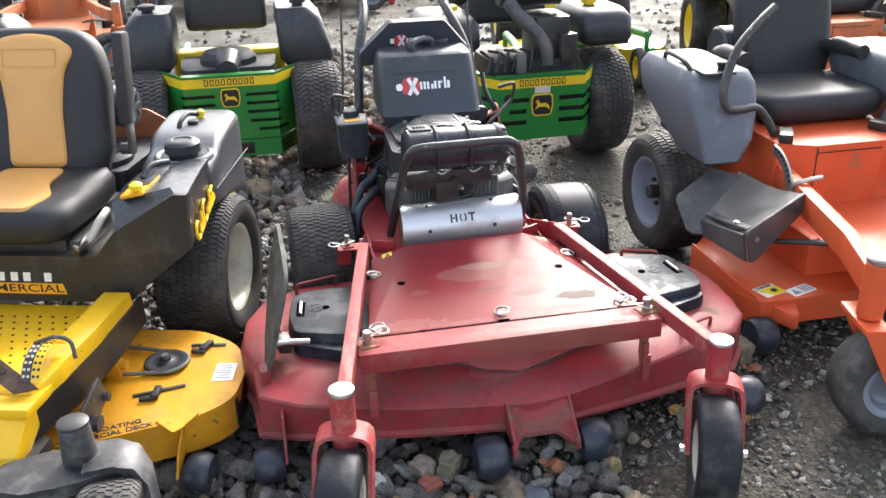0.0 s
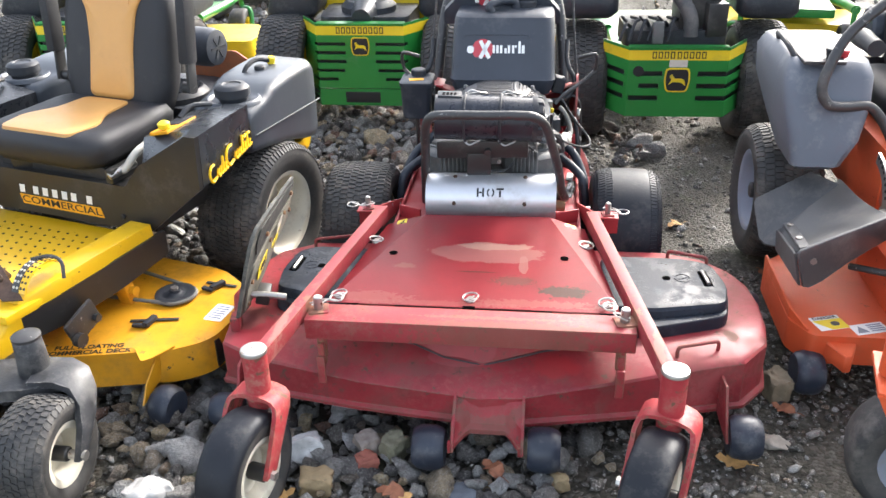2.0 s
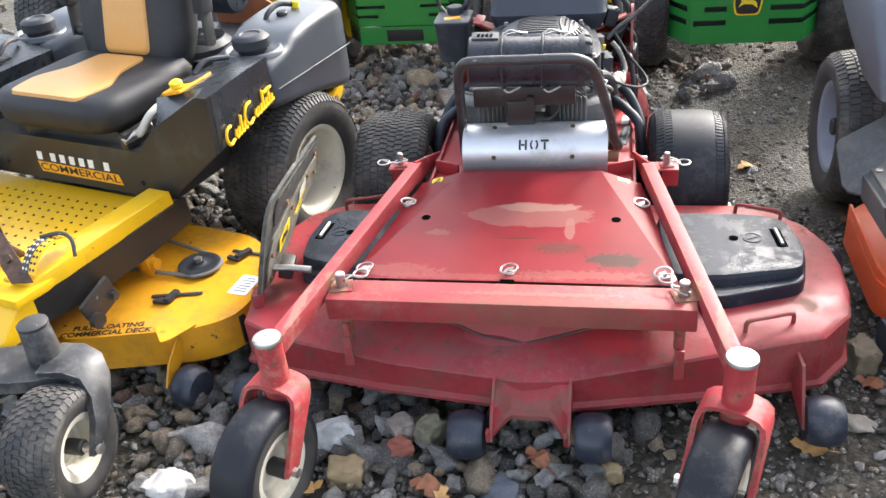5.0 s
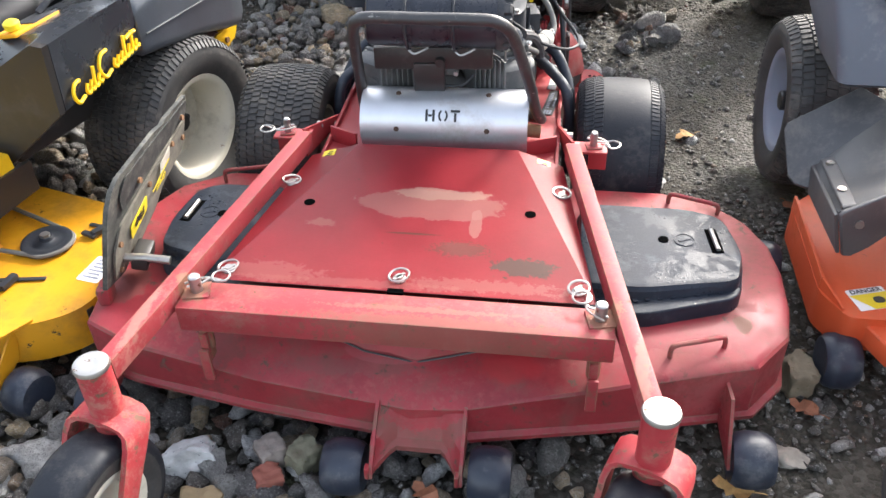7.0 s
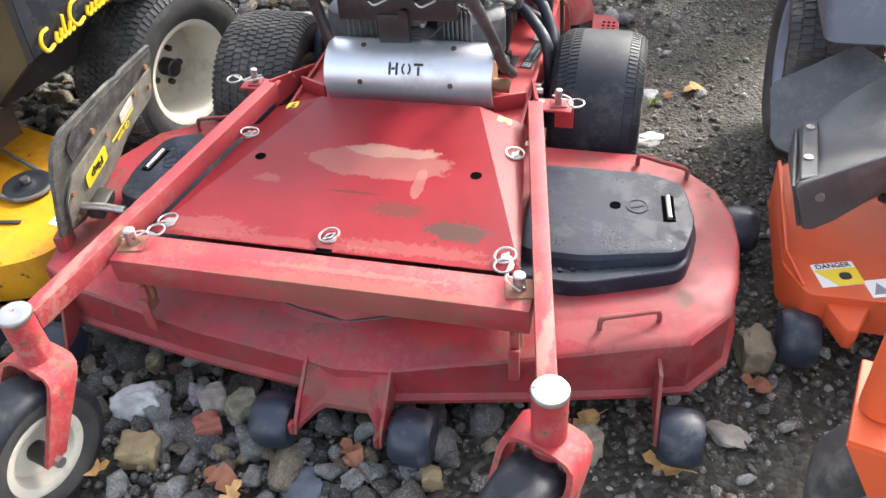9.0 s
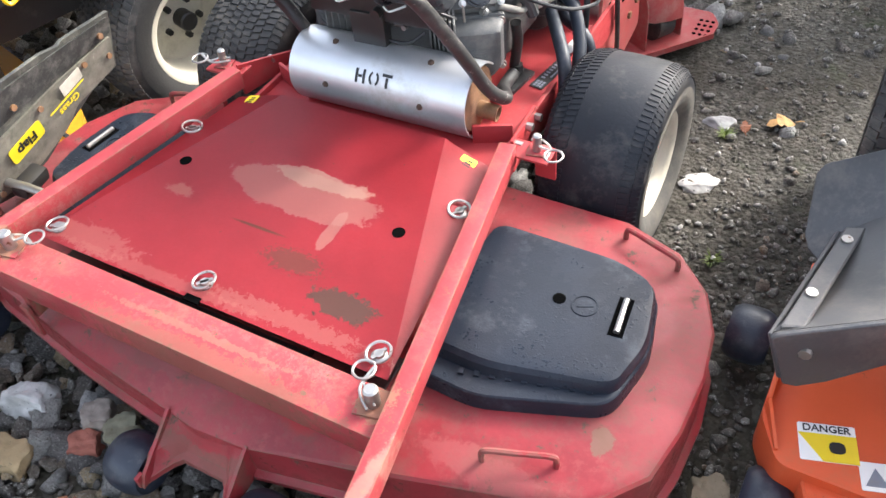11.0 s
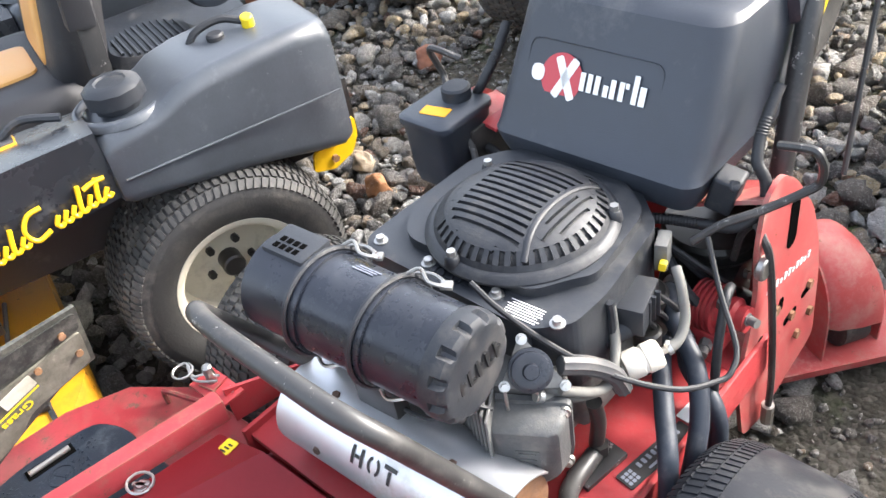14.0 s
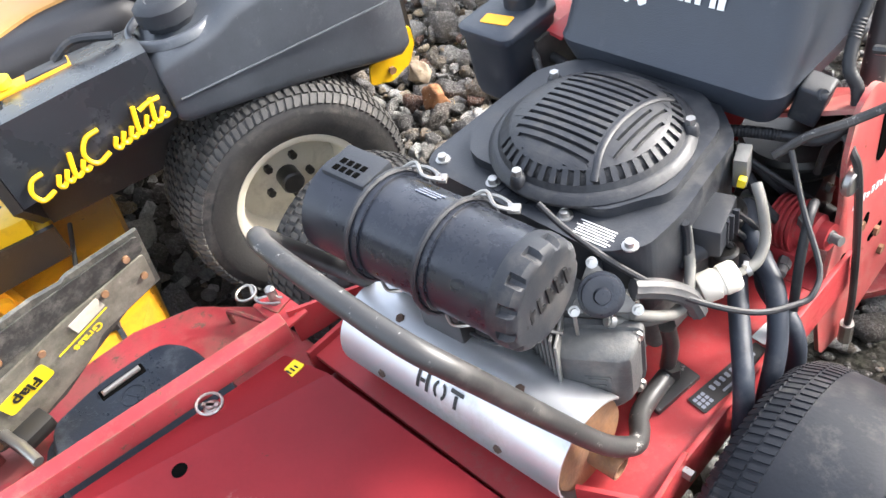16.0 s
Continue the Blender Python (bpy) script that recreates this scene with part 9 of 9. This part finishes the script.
# ---- green mowers seen from behind ----
def green_rider(at, rz, slots, label, high_engine=True, tank_side=1):
    """Rear end towards -y: grille panel at y 0, wheels ahead of it (+y)."""
    T = thing("zero_turn_mower", label, "lawn mower", at, rz)
    for s in (1, -1):
        tyre_parts(T, (s * 0.448, 0.10 if high_engine else -0.05, 0.29), (s, 0, 0), 0.295, 0.25, 0.165, "jd_yellow", "turf", "rubber", rows=66, cols=9, hub=0.035, dish=0.55)
        bm = bmesh.new()
        def lv(z, x0, x1, y0, y1, r):
            return [(s * px, py, z) for px, py in rounded(x1 - x0, y1 - y0, r, 4, (x0 + x1) / 2, (y0 + y1) / 2)]
        if high_engine:
            skin(bm, [lv(0.64, 0.31, 0.56, -0.08, 0.36, 0.05), lv(0.67, 0.28, 0.58, -0.10, 0.40, 0.06), lv(0.78, 0.28, 0.58, -0.08, 0.42, 0.06), lv(0.82, 0.31, 0.55, -0.03, 0.38, 0.06)])
        else:
            skin(bm, [lv(0.56, 0.31, 0.56, -0.02, 0.36, 0.05), lv(0.60, 0.28, 0.57, -0.04, 0.40, 0.05), lv(0.80, 0.27, 0.52, 0.02, 0.42, 0.05), lv(0.86, 0.28, 0.47, 0.05, 0.38, 0.05)])
        tk = part("saddle_tank", bm, "engine", T, "dark grey plastic fuel tank", smooth=55)
        bm = bmesh.new()
        lathe(bm, [(0, 0.03), (0.012, 0.03), (0.014, 0.045), (0.035, 0.045), (0.04, 0.035), (0.041, 0.001)], (s * 0.40, 0.15, 0.82 if high_engine else 0.86), (0, 0, 1), 18)
        part("fuel_cap", bm, "jd_yellow" if high_engine else "black", tk)
    W, y0 = 0.345, -0.27
    # grille: shallow three-sided panel made of bands between slots
    zs0, zs1 = (0.205, 0.545) if high_engine else (0.245, 0.590)
    bend = 0.235
    def panel(bm, z0, z1, x0, x1, lean=0.02, th=0.012):
        """A strip of the bent panel between two heights, from x0 to x1."""
        xs = sorted({x0, x1} | {b for b in (-bend, bend) if x0 < b < x1})
        yy = lambda x: y0 + (max(0, abs(x) - bend)) * 1.55
        rings = []
        for x in xs:
            y = yy(x)
            rings.append([(x, y + lean * (z0 - zs0), z0), (x, y + lean * (z1 - zs0), z1), (x, y + lean * (z1 - zs0) + th, z1), (x, y + lean * (z0 - zs0) + th, z0)])
        skin(bm, rings)
    bm = bmesh.new()
    rows = slots
    edges = [zs0] + [v for r in rows for v in (r[0], r[1])] + [zs1 - 0.062]
    band_lo = zs1 - 0.062
    for k in range(0, len(edges), 2):
        panel(bm, edges[k], edges[k + 1], -W, W)
    for z0, z1, spans in rows:
        for a, b in spans:
            panel(bm, z0, z1, a, b)
    box(bm, (0, y0 + 0.03, zs1 - 0.004), (2 * bend, 0.06, 0.008))
    gp = part("grille_panel", bm, "green", T, "green slotted rear grille panel with yellow band", smooth=20)
    bm = bmesh.new()
    panel(bm, zs1 - 0.062, zs1 - 0.014, -W, W, th=0.014)
    bd = part("yellow_band", bm, "jd_yellow", gp, "yellow band with black letter bars")
    bm = bmesh.new()
    panel(bm, zs1 - 0.014, zs1, -W, W)
    part("top_edge", bm, "green", gp)
    bm = bmesh.new()
    m = wall_pose((-0.125, y0 - 0.0008 + 0.02 * 0.3, zs1 - 0.053), (1, 0, 0), (0, 0.0, 1))
    bm.free()
    for k in range(9):
        bm = bmesh.new()
        bars(bm, m, [(k * 0.86 + (0.12 if k > 3 else 0), 0.62, 0, 1)], 0.033, 0.0012)
        part("letter_bar", bm, "ink", bd)
        bm = bmesh.new()
        bars(bm, m, [(k * 0.86 + 0.15 + (0.12 if k > 3 else 0), 0.32, 0.16, 0.84)], 0.033, 0.0022)
        part("letter_core", bm, "jd_yellow", bd)
    em = wall_pose((0.0, y0 + 0.003, 0.385), (1, 0, 0), (0, 0, 1)) if high_engine else wall_pose((0.0, y0 + 0.003, 0.468), (1, 0, 0), (0, 0, 1)) @ Matrix.Diagonal((0.82, 0.82, 1, 1))
    bm = bmesh.new()
    ol = soft([(-0.056, 0.062), (0.056, 0.062), (0.062, 0.0), (0.050, -0.056), (-0.050, -0.056), (-0.062, 0.0)], 0.018)
    prism(bm, ol, 0, 0.003, em)
    eb = part("emblem", bm, "jd_yellow", gp, "black shield emblem edged in yellow")
    bm = bmesh.new()
    prism(bm, [(x * 0.88, y * 0.88) for x, y in ol], 0.003, 0.0042, em)
    part("emblem_field", bm, "ink", eb)
    bm = bmesh.new()
    prism(bm, soft([(-0.040, -0.022), (-0.020, -0.006), (0.02, -0.008), (0.042, -0.026), (0.036, 0.0), (0.022, 0.012), (-0.010, 0.010), (-0.026, 0.034), (-0.038, 0.022), (-0.026, 0.006)], 0.006), 0.0042, 0.0056, em)
    part("emblem_shape", bm, "jd_yellow", eb)
    # black sheet added behind the slots for the shade inside the panel
    bm = bmesh.new()
    panel(bm, zs0 + 0.01, band_lo - 0.004, -W + 0.012, W - 0.012, 0.02, 0.010)
    bmesh.ops.translate(bm, verts=bm.verts[:], vec=(0, 0.034, 0))
    part("slot_shade_sheet", bm, "ink", T)
    # engine above the panel
    bm = bmesh.new()
    prism(bm, soft([(-0.24, -0.16), (0.24, -0.16), (0.26, 0.22), (-0.26, 0.22)], 0.06), 0.50, 0.60, None, 0.02)
    en = part("engine_base", bm, "engine", T, "black engine with hoses")
    if high_engine:
        bm = bmesh.new()
        box(bm, (0.10, 0.0, 0.70), (0.20, 0.26, 0.24), (0, 0, 0), 0.03)
        box(bm, (0.17, -0.12, 0.65), (0.10, 0.10, 0.16), (0, 0, 12), 0.012)
        part("engine_block", bm, "black_paint", en)
        bm = bmesh.new()
        tube(bm, [(0.06, -0.15, 0.57), (0.055, -0.14, 0.66), (0.0, -0.11, 0.75), (-0.08, -0.06, 0.83), (-0.12, 0.0, 0.90)], 0.036, 14, 5)
        part("intake_hose", bm, "chute", en, "thick grey intake hose")
        bm = bmesh.new()
        lathe(bm, [(0, 0.09), (0.01, 0.10), (0.34, 0.10), (0.35, 0.08), (0.35, 0.001)], (-0.16, 0.05, 0.95), (1, 0, 0), 28)
        part("air_cleaner", bm, "black", en)
        bm = bmesh.new()
        box(bm, (-0.10, -0.20, 0.60), (0.05, 0.04, 0.10), (0, 0, 0), 0.004)
        part("regulator", bm, "alu", en)
        for k in range(6):
            bm = bmesh.new()
            x = -0.28 + 0.045 * k
            tube(bm, [(x, -0.20, 0.56), (x + 0.03, -0.16, 0.63 + 0.01 * (k % 3)), (x + 0.06, -0.06, 0.60 + 0.03 * (k % 2)), (x + 0.03, 0.05, 0.62)], 0.008, 6, 4)
            part("hose", bm, "hose", en)
        bm = bmesh.new()
        cyl(bm, (-0.185, y0 + 0.006, 0.43), (-0.185, y0 + 0.0, 0.43), 0.026, seg=18)
        part("exhaust_port", bm, "ink", gp)
        bm = bmesh.new()
        prism(bm, rounded(0.085, 0.035, 0.004, 2), 0, 0.002, wall_pose((0.0, y0 + 0.003, 0.468), (1, 0, 0), (0, 0, 1)))
        part("red_sticker", bm, "filter_white", gp, "faded red and white sticker")
    else:
        bm = bmesh.new()
        lathe(bm, [(0, 0.15), (0.03, 0.15), (0.06, 0.12), (0.07, 0.001)], (0.0, 0.02, 0.60), (0, 0, 1), 36)
        part("fan_grille", bm, "black", en)
        bm = bmesh.new()
        lathe(bm, [(0, 0.05), (0.08, 0.07), (0.16, 0.075), (0.17, 0.05), (0.17, 0.001)], (0, -0.20, 0.60), (0, 1, 0.1), 28)
        part("air_cleaner", bm, "engine", en)
        bm = bmesh.new()
        prism(bm, soft([(-0.30, 0.20), (0.30, 0.20), (0.32, 0.34), (-0.32, 0.34)], 0.04), 0.30, 0.62, None, 0.02)
        part("hood", bm, "jd_yellow", en)
        bm = bmesh.new()
        panel(bm, 0.150, 0.240, -W * 0.95, W * 0.95, 0.02, 0.03)
        lo = part("lower_panel", bm, "green", gp)
        for s in (1, -1):
            for k in range(3):
                bm = bmesh.new()
                box(bm, (s * 0.27, y0 + 0.055, 0.170 + 0.024 * k), (0.10, 0.02, 0.009), (0, 0, s * 57))
                part("slot", bm, "ink", lo)
        bm = bmesh.new()
        box(bm, (0, y0 - 0.001, 0.195), (0.19, 0.006, 0.06), (0, 0, 0), 0.004)
        part("plate_recess", bm, "ink", lo)
    # seat back and roll frame seen from behind
    bm = bmesh.new()
    box(bm, (0, 0.44, 0.98), (0.46, 0.09, 0.56), (-8, 0, 0), 0.05, 4)
    part("seat_back", bm, "vinyl", T, "black seat back seen from behind")
    bm = bmesh.new()
    box(bm, (0, 0.95, 0.34), (0.50, 0.9, 0.06), (0, 0, 0), 0.01)
    part("chassis", bm, "green", T)
    bm = bmesh.new()
    prism(bm, soft([(-0.62, 0.75), (0.62, 0.75), (0.66, 1.0), (0.55, 1.25), (-0.55, 1.25), (-0.66, 1.0)], 0.06), 0.10, 0.24, None, 0.01)
    part("deck", bm, "jd_yellow", T, "yellow mowing deck")
    for s in (1, -1):
        bm = bmesh.new()
        tube(bm, [(s * 0.25, 0.9, 0.36), (s * 0.33, 1.3, 0.38), (s * 0.34, 1.55, 0.40)], 0.03, 10, 4)
        tube(bm, [(s * 0.34, 1.55, 0.42), (s * 0.34, 1.56, 0.30), (s * 0.41, 1.52, 0.28), (s * 0.42, 1.48, 0.15)], 0.018, 8, 4)
        part("front_arm", bm, "green", T)
        tyre_parts(T, (s * 0.34, 1.48, 0.15), (s, 0, 0), 0.15, 0.12, 0.085, "jd_yellow", None, "rubber", hub=0.02, bolts=0)
    return T


SLOT_A = [(0.285, 0.310, [(-0.345, -0.325), (-0.250, -0.225), (-0.085, 0.095), (0.325, 0.345)]), (0.345, 0.370, [(-0.345, -0.325), (-0.250, -0.180), (-0.085, 0.095), (0.325, 0.345)]), (0.405, 0.430, [(-0.345, -0.325), (-0.250, -0.180), (-0.070, 0.095), (0.325, 0.345)])]
SLOT_B = [(0.285, 0.302, [(-0.345, -0.285), (-0.13, 0.13), (0.285, 0.345)]), (0.332, 0.349, [(-0.345, -0.25), (-0.09, 0.09), (0.25, 0.345)]), (0.380, 0.398, [(-0.345, -0.25), (-0.08, 0.08), (0.25, 0.345)]), (0.426, 0.444, [(-0.345, -0.25), (-0.08, 0.08), (0.25, 0.345)]), (0.472, 0.490, [(-0.345, -0.25), (-0.08, 0.08), (0.25, 0.345)])]
green_rider((0.800, 2.765, 0.0), 1.0, SLOT_A, "green and yellow zero-turn mower with exposed black engine", True)
GREEN_B = green_rider((-0.802, 3.040, 0.0), 0.0, SLOT_B, "green and yellow zero-turn mower with slotted rear panel", False)
copy_thing(GREEN_B, pose(-2.36, 3.02, 0, 0, 0, 2))

# ---- machines further back ----
far_a = orange_rider((-2.25, 5.6, 0), 8, "orange_old", "faded orange zero-turn mower in the far row", True)
copy_thing(far_a, pose(-4.1, 6.4, 0, 0, 0, -12))
far_b = copy_thing(GREEN_B, pose(1.95, 5.6, 0, 0, 0, 172))
tagged(far_b, "green and yellow mower with its front towards the yard")
copy_thing(GREEN_B, pose(3.3, 4.6, 0, 0, 0, 165))
far_c = orange_rider((0.2, 8.2, 0), -10, "red", "red zero-turn mower in the far row", True)
copy_thing(far_c, pose(-1.4, 8.6, 0, 0, 0, 6))
copy_thing(GREEN_B, pose(2.1, 8.6, 0, 0, 0, 20))
far_d = copy_thing(far_a, pose(3.05, 2.2, 0, 0, 0, 0))
